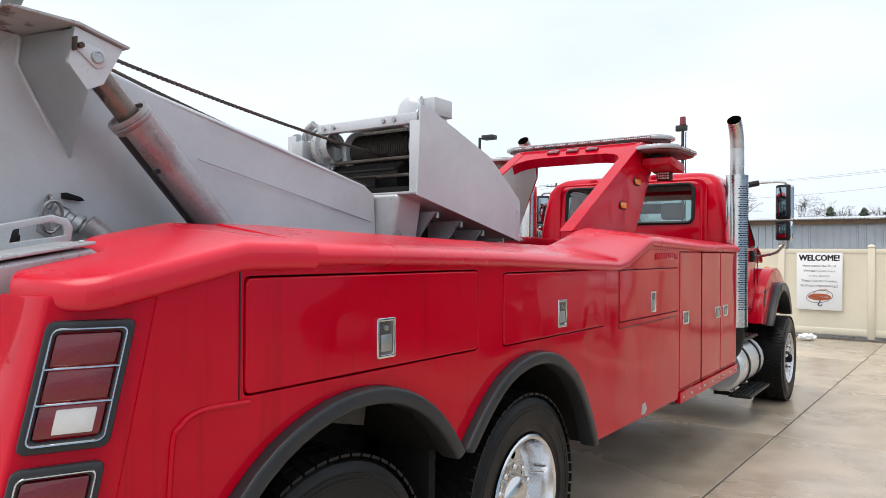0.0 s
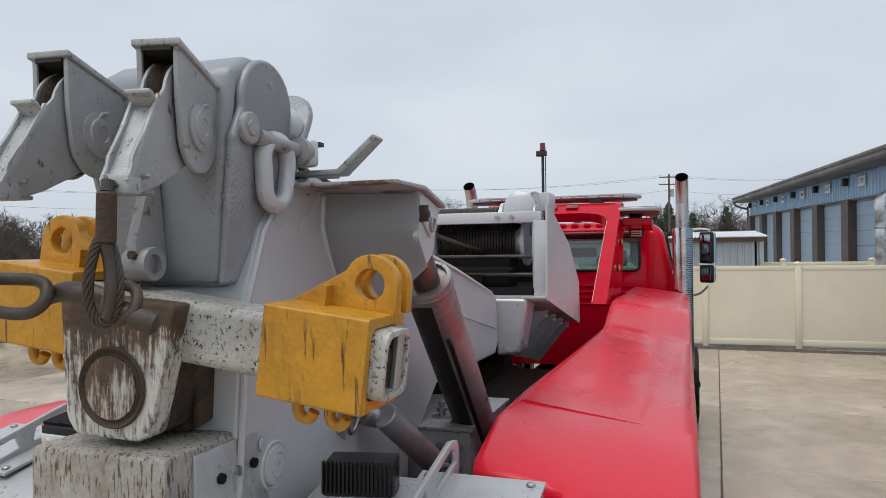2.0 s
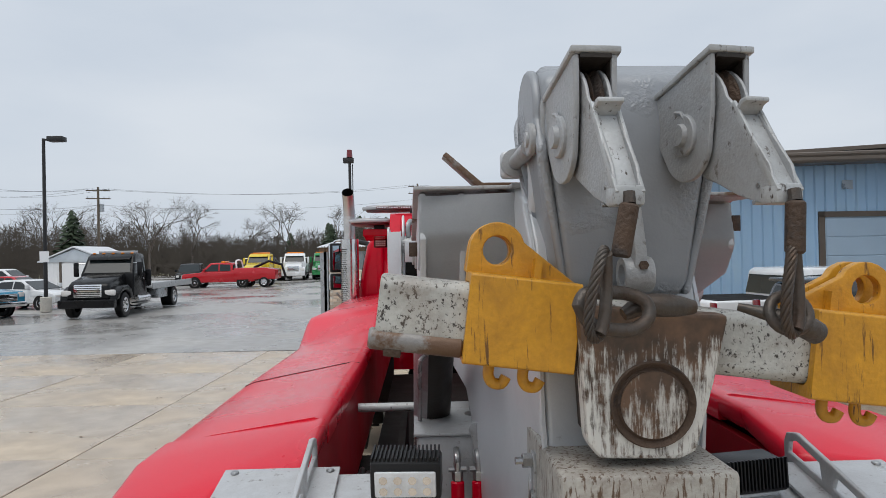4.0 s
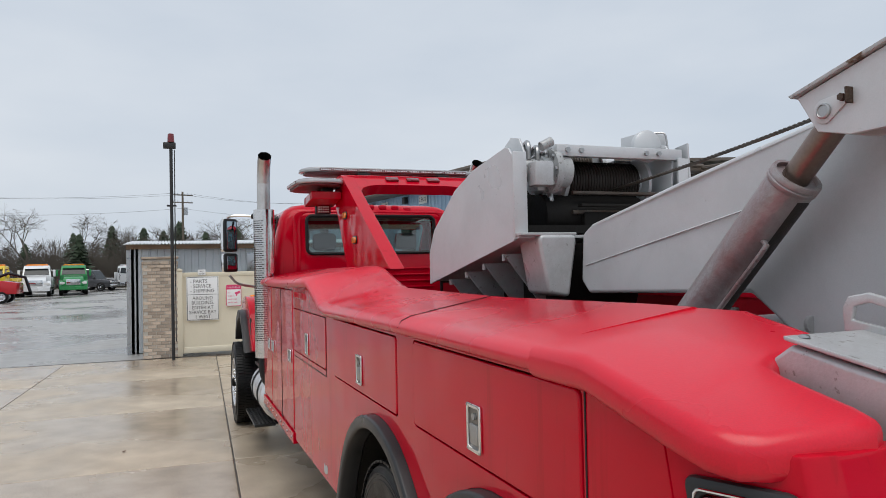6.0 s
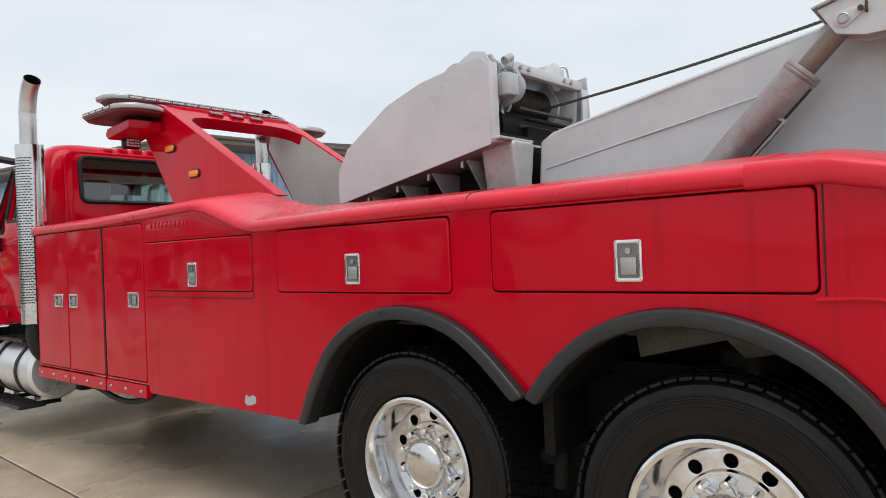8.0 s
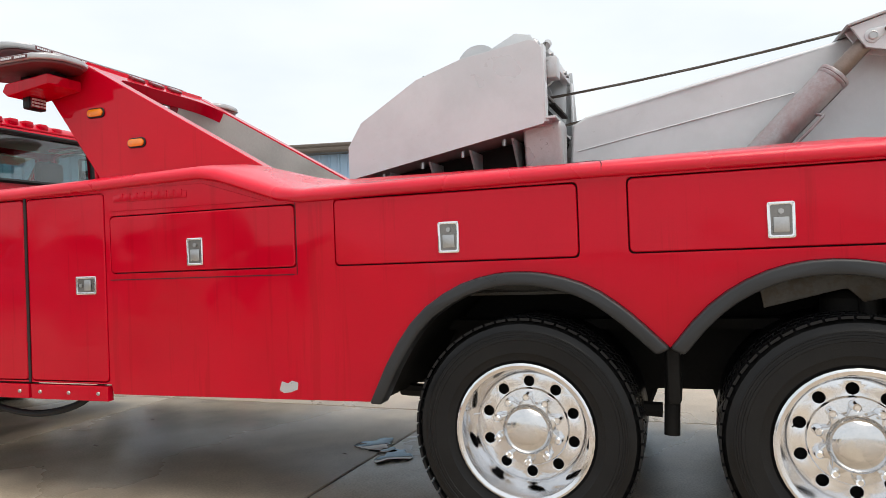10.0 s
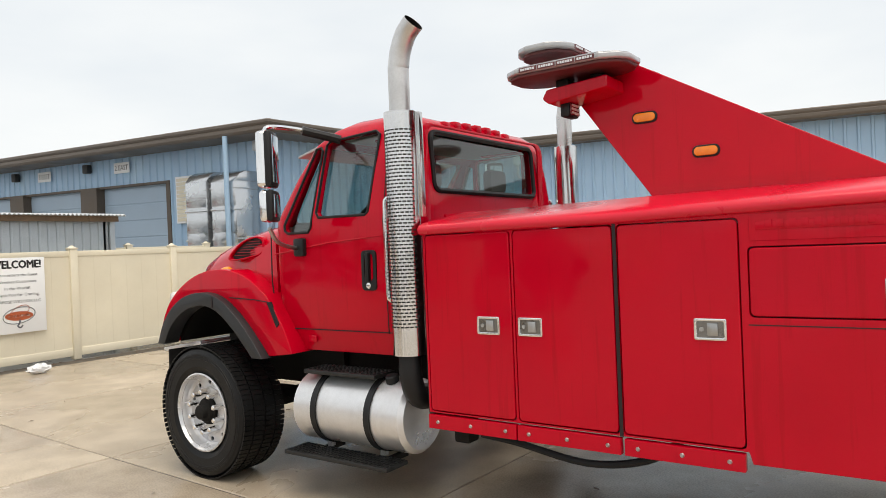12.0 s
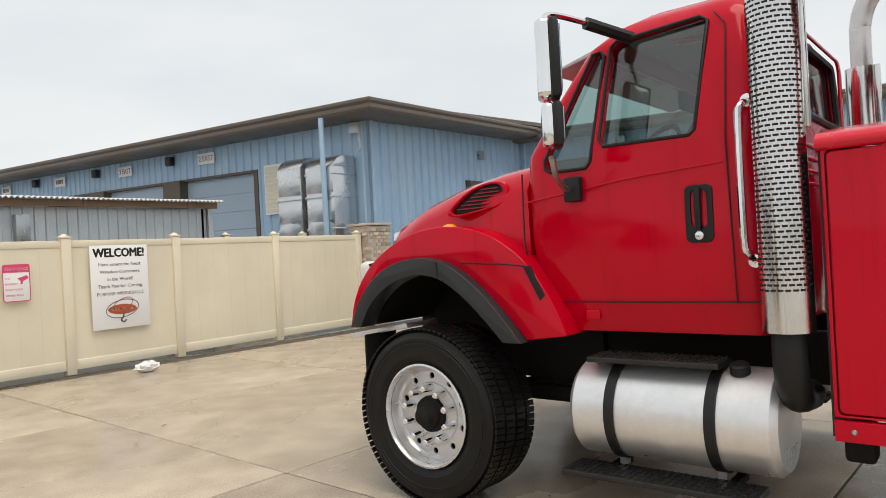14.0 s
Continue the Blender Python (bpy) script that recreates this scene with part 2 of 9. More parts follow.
DECK = surf("silver_deck_paint", (0.52, 0.53, 0.54), 0.36, 0.3, 0.10, 4, 150, 0.1, stain=(0.25, 0.24, 0.23), stain_amt=0.02, stain_scale=40, grime=(0.30, 0.29, 0.28), grime_amt=0.6, grime_scale=4)
# the reddish patches put a red reflection into the grey's colour
RAM = surf("grey_ram_red_reflection", (0.34, 0.33, 0.335), 0.32, 0.35, 0.18, 3, 60, 0.4, stain=(0.31, 0.25, 0.245), stain_amt=0.20, stain_scale=4.5, depth=0.006, grime=(0.22, 0.07, 0.065), grime_amt=0.75, grime_scale=2.6)
ROD = surf("ram_rod_steel", (0.20, 0.15, 0.125), 0.3, 0.7, 0.25, 7, 90, 0.1)
STEEL = surf("bare_steel", (0.42, 0.42, 0.42), 0.35, 0.9, 0.15, 6, 120, 0.1)
HOOK_STEEL = surf("worn_hook_steel", (0.085, 0.075, 0.066), 0.45, 0.5, 0.3, 12, 120, 0.4, grime=(0.09, 0.05, 0.03), grime_amt=0.8, grime_scale=14)
ROPE = surf("wire_rope_steel", (0.085, 0.076, 0.068), 0.5, 0.6, 0.3, 10, 200, 0.3, grime=(0.10, 0.055, 0.03), grime_amt=0.7, grime_scale=18)
CHROME = surf("chrome", (0.80, 0.80, 0.80), 0.08, 1.0, 0.05, 5, 200, 0.02, rvar=0.05)
CHROME_W = surf("weathered_chrome", (0.66, 0.65, 0.64), 0.16, 1.0, 0.12, 6, 90, 0.06, rvar=0.08)
STACK = surf("satin_exhaust_steel", (0.62, 0.61, 0.60), 0.30, 0.85, 0.12, 3, 90, 0.06, rvar=0.1, grime=(0.40, 0.37, 0.34), grime_amt=0.5, grime_scale=4)
ALU = surf("polished_aluminium", (0.78, 0.78, 0.79), 0.15, 1.0, 0.06, 3, 160, 0.05, grime=(0.50, 0.49, 0.48), grime_amt=0.4, grime_scale=5)
ALU_TANK = surf("brushed_tank_aluminium", (0.80, 0.80, 0.81), 0.38, 0.75, 0.10, 3, 160, 0.06, grime=(0.50, 0.49, 0.48), grime_amt=0.5, grime_scale=3)
ALU_W = surf("white_wheel_aluminium", (0.66, 0.66, 0.67), 0.28, 0.6, 0.10, 3, 160, 0.05)
RUBBER = surf("tyre_rubber", (0.006, 0.006, 0.0065), 0.42, 0, 0.35, 5, 120, 0.25, spec=0.26, grime=(0.014, 0.0135, 0.013), grime_amt=0.5, grime_scale=6)
BLACK = surf("black_plastic", (0.013, 0.013, 0.014), 0.45, 0, 0.2, 4, 160, 0.1, spec=0.3)
FLARE = surf("dark_fender_rubber", (0.026, 0.027, 0.029), 0.36, 0, 0.15, 3, 140, 0.08, spec=0.35)
CHASSIS = surf("grimy_chassis_black", (0.012, 0.011, 0.010), 0.75, 0.0, 0.35, 4, 50, 0.4, spec=0.2)
TREADPLATE = surf("black_tread_plate", (0.03, 0.03, 0.03), 0.4, 0.5, 0.2, 6, 40, 0.5)
DIAMOND = surf("diamond_plate", (0.60, 0.58, 0.54), 0.42, 0.5, 0.1, 4, 60, 0.2)
AMBER = surf("amber_lens", (0.85, 0.25, 0.01), 0.18, 0, 0.1, 20, 200, 0.2, 0.5)
LENS_RED = surf("red_lens", (0.17, 0.006, 0.012), 0.15, 0, 0.15, 12, 220, 0.25, 0.6)
LENS_WHITE = surf("clear_lens", (0.68, 0.66, 0.64), 0.15, 0, 0.08, 20, 200, 0.3, 0.4)
LED = surf("led_lens", (0.72, 0.74, 0.76), 0.12, 0.1, 0.1, 30, 200, 0.4, 0.5)
BAR_LENS = surf("light_bar_lens", (0.42, 0.42, 0.43), 0.15, 0.2, 0.12, 9, 120, 0.15, 0.5)
# the red-brown base has the reflection of red paint put into it
BAR_DARK = surf("light_bar_underside", (0.12, 0.032, 0.035), 0.4, 0, 0.2, 6, 120, 0.1)
GLASS = glass("vehicle_glass", (0.52, 0.66, 0.64))
GLASS_DARK = surf("tinted_glass", (0.022, 0.028, 0.030), 0.10, 0, 0.1, 0.8, 30, 0.0, spec=0.42, rvar=0.03)
WELL = surf("grimy_grey_well", (0.085, 0.08, 0.072), 0.6, 0.1, 0.3, 3, 60, 0.4, stain=(0.07, 0.055, 0.04), stain_amt=0.4, stain_scale=9)
CABIN = surf("dark_cab_interior", (0.10, 0.10, 0.10), 0.8, 0, 0.2, 3, 60, 0.1)
HEADLINER = surf("pale_headliner", (0.50, 0.50, 0.48), 0.9, 0, 0.1, 3, 150, 0.3)
SEAT = surf("grey_cloth", (0.12, 0.12, 0.125), 0.9, 0, 0.2, 3, 150, 0.3)
LATCH_DARK = surf("dull_latch_steel", (0.22, 0.21, 0.20), 0.3, 0.9, 0.2, 8, 120, 0.1)
MIRROR = surf("mirror_glass", (0.36, 0.42, 0.46), 0.03, 1.0, 0.02, 2, 50, 0, rvar=0.01)
VINYL = surf("cream_vinyl_fence", (0.76, 0.69, 0.54), 0.42, 0, 0.06, 0.8, 90, 0.05, grime=(0.66, 0.58, 0.44), grime_amt=0.4, grime_scale=1.2)
BRICK = surf("tan_brick", (0.47, 0.385, 0.31), 0.85, 0, 0.25, 9, 90, 0.5, piece=0.35)
MORTAR = surf("grey_mortar", (0.52, 0.49, 0.44), 0.9, 0, 0.15, 12, 90, 0.5)
BLUE = surf("blue_steel_siding", (0.365, 0.53, 0.70), 0.42, 0.1, 0.06, 0.5, 40, 0.05, stain=(0.40, 0.56, 0.70), stain_amt=0.3, stain_scale=0.8, streak=0.3)
BLUE_DOOR = surf("pale_blue_door", (0.36, 0.46, 0.56), 0.45, 0, 0.06, 0.8, 60, 0.05)
FASCIA = surf("brown_fascia", (0.13, 0.105, 0.085), 0.45, 0.1, 0.1, 1, 40, 0.05)
POST_BROWN = surf("brown_jamb", (0.11, 0.085, 0.065), 0.55, 0, 0.15, 2, 40, 0.1)
GALV = surf("galvanised_sheet", (0.42, 0.44, 0.46), 0.32, 0.8, 0.15, 5, 60, 0.1)
DUCT = surf("duct_sheet_steel", (0.62, 0.63, 0.64), 0.24, 0.9, 0.06, 2, 60, 0.0, rvar=0.05)
SHEDTIN = surf("corrugated_tin", (0.56, 0.60, 0.63), 0.4, 0.45, 0.15, 1.2, 50, 0.1)
ROOFTIN = surf("white_tin_roof", (0.70, 0.72, 0.74), 0.4, 0.2, 0.1, 1, 50, 0.1)
TIMBER = surf("weathered_timber", (0.20, 0.13, 0.08), 0.8, 0, 0.25, 3, 60, 0.3)
WHITE = surf("white_sign_board", (0.84, 0.84, 0.84), 0.4, 0, 0.03, 2, 90, 0.02)
INK = surf("black_sign_ink", (0.015, 0.015, 0.016), 0.5, 0, 0.1, 5, 90, 0)
INK_RED = surf("faded_pink_red_ink", (0.72, 0.06, 0.17), 0.5, 0, 0.1, 5, 90, 0)
GREY_INK = surf("grey_sign_ink", (0.10, 0.10, 0.11), 0.5, 0, 0.1, 5, 90, 0)
INK_ORANGE = surf("rust_orange_ink", (0.42, 0.09, 0.03), 0.5, 0, 0.2, 9, 90, 0)
POLE_BLACK = surf("black_pole_paint", (0.02, 0.02, 0.021), 0.5, 0, 0.15, 2, 60, 0.05)
POLE_WOOD = surf("utility_pole_wood", (0.13, 0.105, 0.08), 0.85, 0, 0.25, 2, 40, 0.4)
BARK = surf("bare_bark", (0.12, 0.10, 0.085), 0.9, 0, 0.25, 2, 30, 0.4)
TWIG = surf("bare_twigs", (0.085, 0.072, 0.058), 0.9, 0, 0.25, 0.4, 8, 0)
EVERGREEN = surf("evergreen_needles", (0.035, 0.055, 0.028), 0.8, 0, 0.35, 0.8, 9, 0)
SNOW = surf("white_plastic_bag", (0.72, 0.72, 0.72), 0.5, 0, 0.08, 9, 60, 0.3)
WIRE = surf("overhead_wire", (0.03, 0.03, 0.03), 0.6, 0, 0.1, 2, 20, 0)


def ground_material(name, dry, wet, crack, scale):
    """Damp paving: dry and wet patches at two scales, wet ones darker and glossier."""
    m = bpy.data.materials.new(name)
    m.use_nodes = True
    n, l = m.node_tree.nodes, m.node_tree.links
    b = n["Principled BSDF"]
    co = n.new("ShaderNodeTexCoord")
    a, f, g = (n.new("ShaderNodeTexNoise") for _ in range(3))
    a.inputs["Scale"].default_value, a.inputs["Detail"].default_value = scale, 7
    a.inputs["Distortion"].default_value = 0.4
    f.inputs["Scale"].default_value, f.inputs["Detail"].default_value = 75, 6
    g.inputs["Scale"].default_value, g.inputs["Detail"].default_value = 2.6, 8
    for t in (a, f, g):
        l.new(co.outputs["Object"], t.inputs["Vector"])
    r = n.new("ShaderNodeValToRGB")
    r.color_ramp.elements[0].position, r.color_ramp.elements[0].color = 0.43, (*wet, 1)
    r.color_ramp.elements[1].position, r.color_ramp.elements[1].color = 0.66, (*dry, 1)
    l.new(a.outputs["Fac"], r.inputs[0])
    sp = n.new("ShaderNodeValToRGB")
    sp.color_ramp.elements[0].position, sp.color_ramp.elements[0].color = 0.40, (0.74, 0.72, 0.70, 1)
    sp.color_ramp.elements[1].position, sp.color_ramp.elements[1].color = 0.60, (1.08, 1.08, 1.08, 1)
    mixed = n.new("ShaderNodeMath")
    mixed.operation = "MULTIPLY_ADD"
    mixed.inputs[1].default_value = 0.5
    l.new(f.outputs["Fac"], mixed.inputs[0])
    half = n.new("ShaderNodeMath")
    half.operation = "MULTIPLY"
    half.inputs[1].default_value = 0.5
    l.new(g.outputs["Fac"], half.inputs[0])
    l.new(half.outputs[0], mixed.inputs[2])
    l.new(mixed.outputs[0], sp.inputs[0])
    mu = n.new("ShaderNodeMix")
    mu.data_type, mu.blend_type = "RGBA", "MULTIPLY"
    mu.inputs["Factor"].default_value = 1.0
    l.new(r.outputs[0], mu.inputs["A"])
    l.new(sp.outputs[0], mu.inputs["B"])
    l.new(mu.outputs["Result"], b.inputs["Base Color"])
    rr = n.new("ShaderNodeMapRange")
    rr.inputs["From Min"].default_value, rr.inputs["From Max"].default_value = 0.38, 0.64
    rr.inputs["To Min"].default_value, rr.inputs["To Max"].default_value = 0.11, 0.50
    l.new(a.outputs["Fac"], rr.inputs["Value"])
    l.new(rr.outputs[0], b.inputs["Roughness"])
    bp = n.new("ShaderNodeBump")
    bp.inputs["Strength"].default_value, bp.inputs["Distance"].default_value = 0.12, 0.01
    l.new(f.outputs["Fac"], bp.inputs["Height"])
    l.new(bp.outputs[0], b.inputs["Normal"])
    return m


CONCRETE = ground_material("damp_concrete", (0.545, 0.455, 0.345), (0.425, 0.35, 0.265), (0.1, 0.1, 0.1), 0.33)
ASPHALT = ground_material("damp_asphalt", (0.42, 0.415, 0.40), (0.27, 0.265, 0.257), (0.1, 0.1, 0.1), 0.22)
JOINT = surf("dark_joint", (0.075, 0.062, 0.05), 0.6, 0, 0.3, 3, 40, 0.2)
LAND = surf("winter_grass_land", (0.13, 0.12, 0.075), 0.9, 0, 0.3, 0.08, 2, 0.2)


# ---- shape helpers ----
def finish(bm, bev, seg=2, angle=30):
    if bev:
        bm.normal_update()
        ed = [e for e in bm.edges if e.is_manifold and e.calc_face_angle(0) > radians(angle)]
        bmesh.ops.bevel(bm, geom=ed, offset=bev, segments=seg, affect="EDGES", profile=0.5, clamp_overlap=True)
    return bm


def box(x0, x1, y0, y1, z0, z1, bev=0.0, seg=2):
    bm = bmesh.new()
    bmesh.ops.create_cube(bm, size=1)
    for v in bm.verts:
        v.co = ((x0 + x1) / 2 + v.co.x * abs(x1 - x0), (y0 + y1) / 2 + v.co.y * abs(y1 - y0), (z0 + z1) / 2 + v.co.z * abs(z1 - z0))
    return finish(bm, bev, seg)


def to3(axis, p, d):
    return {"x": (d, p[0], p[1]), "y": (p[0], d, p[1]), "z": (p[0], p[1], d)}[axis]


def prism(pts, axis, a, b, bev=0.0, holes=(), seg=2):
    """A polygon across the axis, given thickness from a to b. x: (y, z); y: (x, z); z: (x, y)."""
    bm = bmesh.new()
    edges = []
    for loop in (pts, *holes):
        vs = [bm.verts.new(to3(axis, p, a)) for p in loop]
        edges += [bm.edges.new((vs[i], vs[i - 1])) for i in range(len(vs))]
    if holes:
        bmesh.ops.triangle_fill(bm, edges=edges, use_beauty=True)
    else:
        bm.faces.new(vs)
    ret = bmesh.ops.extrude_face_region(bm, geom=bm.faces[:])
    moved = [g for g in ret["geom"] if isinstance(g, bmesh.types.BMVert)]
    d = Vector(to3(axis, (0, 0), b)) - Vector(to3(axis, (0, 0), a))
    bmesh.ops.translate(bm, verts=moved, vec=d)
    bmesh.ops.recalc_face_normals(bm, faces=bm.faces[:])
    return finish(bm, bev, seg)


def rrect(x0, x1, y0, y1, r, n=4):
    """A rectangle with rounded corners, as a loop of points."""
    out = []
    for cx, cy, s in ((x1 - r, y1 - r, 0), (x0 + r, y1 - r, 90), (x0 + r, y0 + r, 180), (x1 - r, y0 + r, 270)):
        out += [(cx + r * math.cos(radians(s + 90 * i / n)), cy + r * math.sin(radians(s + 90 * i / n))) for i in range(n + 1)]
    return out


def rounded(pts, n=2):
    """An open run of points with its corners cut, ends kept."""
    for _ in range(n):
        out = [pts[0]]
        for a, b in zip(pts, pts[1:]):
            out += [(0.75 * a[0] + 0.25 * b[0], 0.75 * a[1] + 0.25 * b[1]), (0.25 * a[0] + 0.75 * b[0], 0.25 * a[1] + 0.75 * b[1])]
        pts = out + [pts[-1]]
    return pts


def circle(cx, cy, r, n=20, a0=0.0, a1=360.0):
    full = abs(a1 - a0) >= 360
    k = n if full else n + 1
    return [(cx + r * math.cos(radians(a0 + (a1 - a0) * i / n)), cy + r * math.sin(radians(a0 + (a1 - a0) * i / n))) for i in range(k)]


def turn_to(axis):
    return Vector((0, 0, 1)).rotation_difference(Vector(axis).normalized()).to_matrix().to_4x4()


def lathe(profile, origin, axis, seg=32, closed=False):
    """Radius and height pairs, turned about an axis through origin."""
    bm = bmesh.new()
    m = Matrix.Translation(origin) @ turn_to(axis)
    rings = []
    for r, h in profile:
        if r < 1e-5:
            rings.append([bm.verts.new(m @ Vector((0, 0, h)))])
        else:
            rings.append([bm.verts.new(m @ Vector((r * math.cos(2 * math.pi * i / seg), r * math.sin(2 * math.pi * i / seg), h))) for i in range(seg)])
    pairs = list(zip(rings, rings[1:])) + ([(rings[-1], rings[0])] if closed else [])
    for a, b in pairs:
        for i in range(seg):
            j = (i + 1) % seg
            if len(a) == 1 and len(b) == 1:
                continue
            if len(a) == 1:
                bm.faces.new((a[0], b[i], b[j]))
            elif len(b) == 1:
                bm.faces.new((a[i], a[j], b[0]))
            else:
                bm.faces.new((a[i], a[j], b[j], b[i]))
    bmesh.ops.recalc_face_normals(bm, faces=bm.faces[:])
    return bm


def cyl(p, q, r, r2=None, seg=20, bev=0.0):
    p, q = Vector(p), Vector(q)
    h = (q - p).length
    r2 = r if r2 is None else r2
    b = min(bev, h / 3)
    prof = [(0, 0), (r - b, 0), (r, b), (r2, h - b), (r2 - b, h), (0, h)] if bev else [(0, 0), (r, 0), (r2, h), (0, h)]
    return lathe(prof, p, q - p, seg)


def tube(pts, r, seg=8, closed=False, caps=True):
    """A round bar along points; r may be a list."""
    bm = bmesh.new()
    pts = [Vector(p) for p in pts]
    n = len(pts)
    rs = r if isinstance(r, (list, tuple)) else [r] * n
    rings, up = [], None
    for i, p in enumerate(pts):
        a = pts[i - 1] if (i or closed) else p
        b = pts[(i + 1) % n] if (i < n - 1 or closed) else p
        d = (b - a).normalized()
        if up is None:
            up = Vector((0, 0, 1)) if abs(d.z) < 0.9 else Vector((1, 0, 0))
        side = d.cross(up).normalized()
        up = side.cross(d).normalized()
        rings.append([bm.verts.new(p + rs[i] * (math.cos(2 * math.pi * k / seg) * side + math.sin(2 * math.pi * k / seg) * up)) for k in range(seg)])
    for i in range(n if closed else n - 1):
        a, b = rings[i], rings[(i + 1) % n]
        off = 0
        if closed and i == n - 1:
            off = min(range(seg), key=lambda o: (a[0].co - b[o].co).length)
        for k in range(seg):
            bm.faces.new((a[k], a[(k + 1) % seg], b[(k + 1 + off) % seg], b[(k + off) % seg]))
    if caps and not closed:
        bm.faces.new(rings[0])
        bm.faces.new(rings[-1])
    bmesh.ops.recalc_face_normals(bm, faces=bm.faces[:])
    return bm


def smooth_path(pts, n=6):
    """Points on a smooth curve through pts."""
    p = [Vector(v) for v in pts]
    p = [2 * p[0] - p[1]] + p + [2 * p[-1] - p[-2]]
    out = []
    for i in range(1, len(p) - 2):
        for k in range(n):
            t = k / n
            out.append(0.5 * (2 * p[i] + (p[i + 1] - p[i - 1]) * t + (2 * p[i - 1] - 5 * p[i] + 4 * p[i + 1] - p[i + 2]) * t * t + (3 * p[i] - p[i - 1] - 3 * p[i + 1] + p[i + 2]) * t ** 3))
    return out + [p[-2]]


def ball(c, r, seg=12, squash=1.0):
    bm = bmesh.new()
    bmesh.ops.create_uvsphere(bm, u_segments=seg, v_segments=max(6, seg // 2), radius=r)
    for v in bm.verts:
        v.co = Vector(c) + Vector((v.co.x, v.co.y, v.co.z * squash))
    return bm


def loft(loops, cap=True):
    """Faces between closed loops of equal length."""
    bm = bmesh.new()
    rings = [[bm.verts.new(p) for p in loop] for loop in loops]
    k = len(rings[0])
    for a, b in zip(rings, rings[1:]):
        for i in range(k):
            bm.faces.new((a[i], a[(i + 1) % k], b[(i + 1) % k], b[i]))
    if cap:
        bm.faces.new(rings[0])
        bm.faces.new(rings[-1])
    bmesh.ops.recalc_face_normals(bm, faces=bm.faces[:])
    return bm


def join(*bms):
    """All of the given shapes in the first."""
    first = bms[0]
    for other in bms[1:]:
        tmp = bpy.data.meshes.new("join")
        other.to_mesh(tmp)
        first.from_mesh(tmp)
        other.free()
        bpy.data.meshes.remove(tmp)
    return first


def moved(bm, m):
    bmesh.ops.transform(bm, matrix=m, verts=bm.verts[:])
    return bm


def mesh_of(name, bm, material, smooth=35):
    me = bpy.data.meshes.new(name)
    bm.normal_update()
    bm.to_mesh(me)
    bm.free()
    me.materials.append(material)
    me.shade_smooth()
    me.set_sharp_from_angle(angle=radians(smooth))
    return me


FLAT_FACED = {"body_side", "locker_door", "badge_panel", "winch_side_plate", "pylon_leg", "boom", "deck_box", "deck_lid", "bar_receiver", "receiver_ear", "tilt_block", "underlift_arm", "ram_bracket", "bracket_top",
              "head_ear", "front_ear", "cheek_plate", "sheave_head", "kick_strip", "rear_corner", "lamp_shelf", "tow_bar", "pylon_crossbeam", "bucket", "fender_vent", "step", "bumper", "wing_mirror"}


def part(name, bm, material, parent=None, label="", smooth=35):
    ob = new(name, mesh_of(name, bm, material, smooth))
    ob.parent = parent
    if label:
        tagged(ob, label)
    if name in FLAT_FACED:
        wn = ob.modifiers.new("flat_faces", "WEIGHTED_NORMAL")
        wn.keep_sharp, wn.weight = True, 80
    return ob


def thing(name, label, category, group="", m=None):
    ob = new(name)
    ob.empty_display_size = 0.2
    if m is not None:
        ob.matrix_basis = m
    return tagged(ob, label, category, group)


def setting(name, bm, material, label, category):
    return tagged(part(name, bm, material), label, category, "", "structure")


def text(name, words, size, m, material, parent, extrude=0.002, align="CENTER", squeeze=1.0):
    """Words of the built-in font as a flat mesh."""
    cu = bpy.data.curves.new(name, "FONT")
    cu.body, cu.size, cu.extrude, cu.align_x, cu.resolution_u = words, size, extrude, align, 2
    tmp = new("lettering", cu)
    me = bpy.data.meshes.new_from_object(tmp.evaluated_get(bpy.context.evaluated_depsgraph_get()))
    bpy.data.objects.remove(tmp)
    me.transform(m @ Matrix.Diagonal((squeeze, 1, 1, 1)))
    me.materials.clear()
    me.materials.append(material)
    ob = new(name, me)
    ob.parent = parent
    return ob

# ---- ground and setting ----
land = setting("ground", box(-900, 900, -900, 900, -0.5, -0.08), LAND, "flat winter grass land to the horizon", "ground")
lot = setting("pavement", box(-90, 45, -45, 92, -0.08, -0.014), ASPHALT, "damp grey asphalt lot", "pavement")
apron = setting("road", box(-20, 17, -22, 14.0, -0.05, -0.010), JOINT, "dark joints under the concrete apron", "pavement")
slab_mesh = mesh_of("slab", box(-1.527, 1.527, -1.527, 1.527, -0.05, 0, 0.006, 1), CONCRETE)
ROT = pose(0, 0, 0, 0, 0, -2.2)
for i in range(-6, 7):
    for j in range(-9, 2):
        c = Vector((-1.42, 7.55, 0)) + ROT.to_3x3() @ Vector((3.07 * i + 1.535, 3.07 * j + 1.535, 0))
        sl = new("slab", slab_mesh)
        sl.parent = apron
        sl.matrix_basis = Matrix.Translation((c.x, c.y, random.uniform(-0.003, 0))) @ ROT @ pose(0, 0, 0, random.uniform(-0.03, 0.03), random.uniform(-0.03, 0.03), 0)


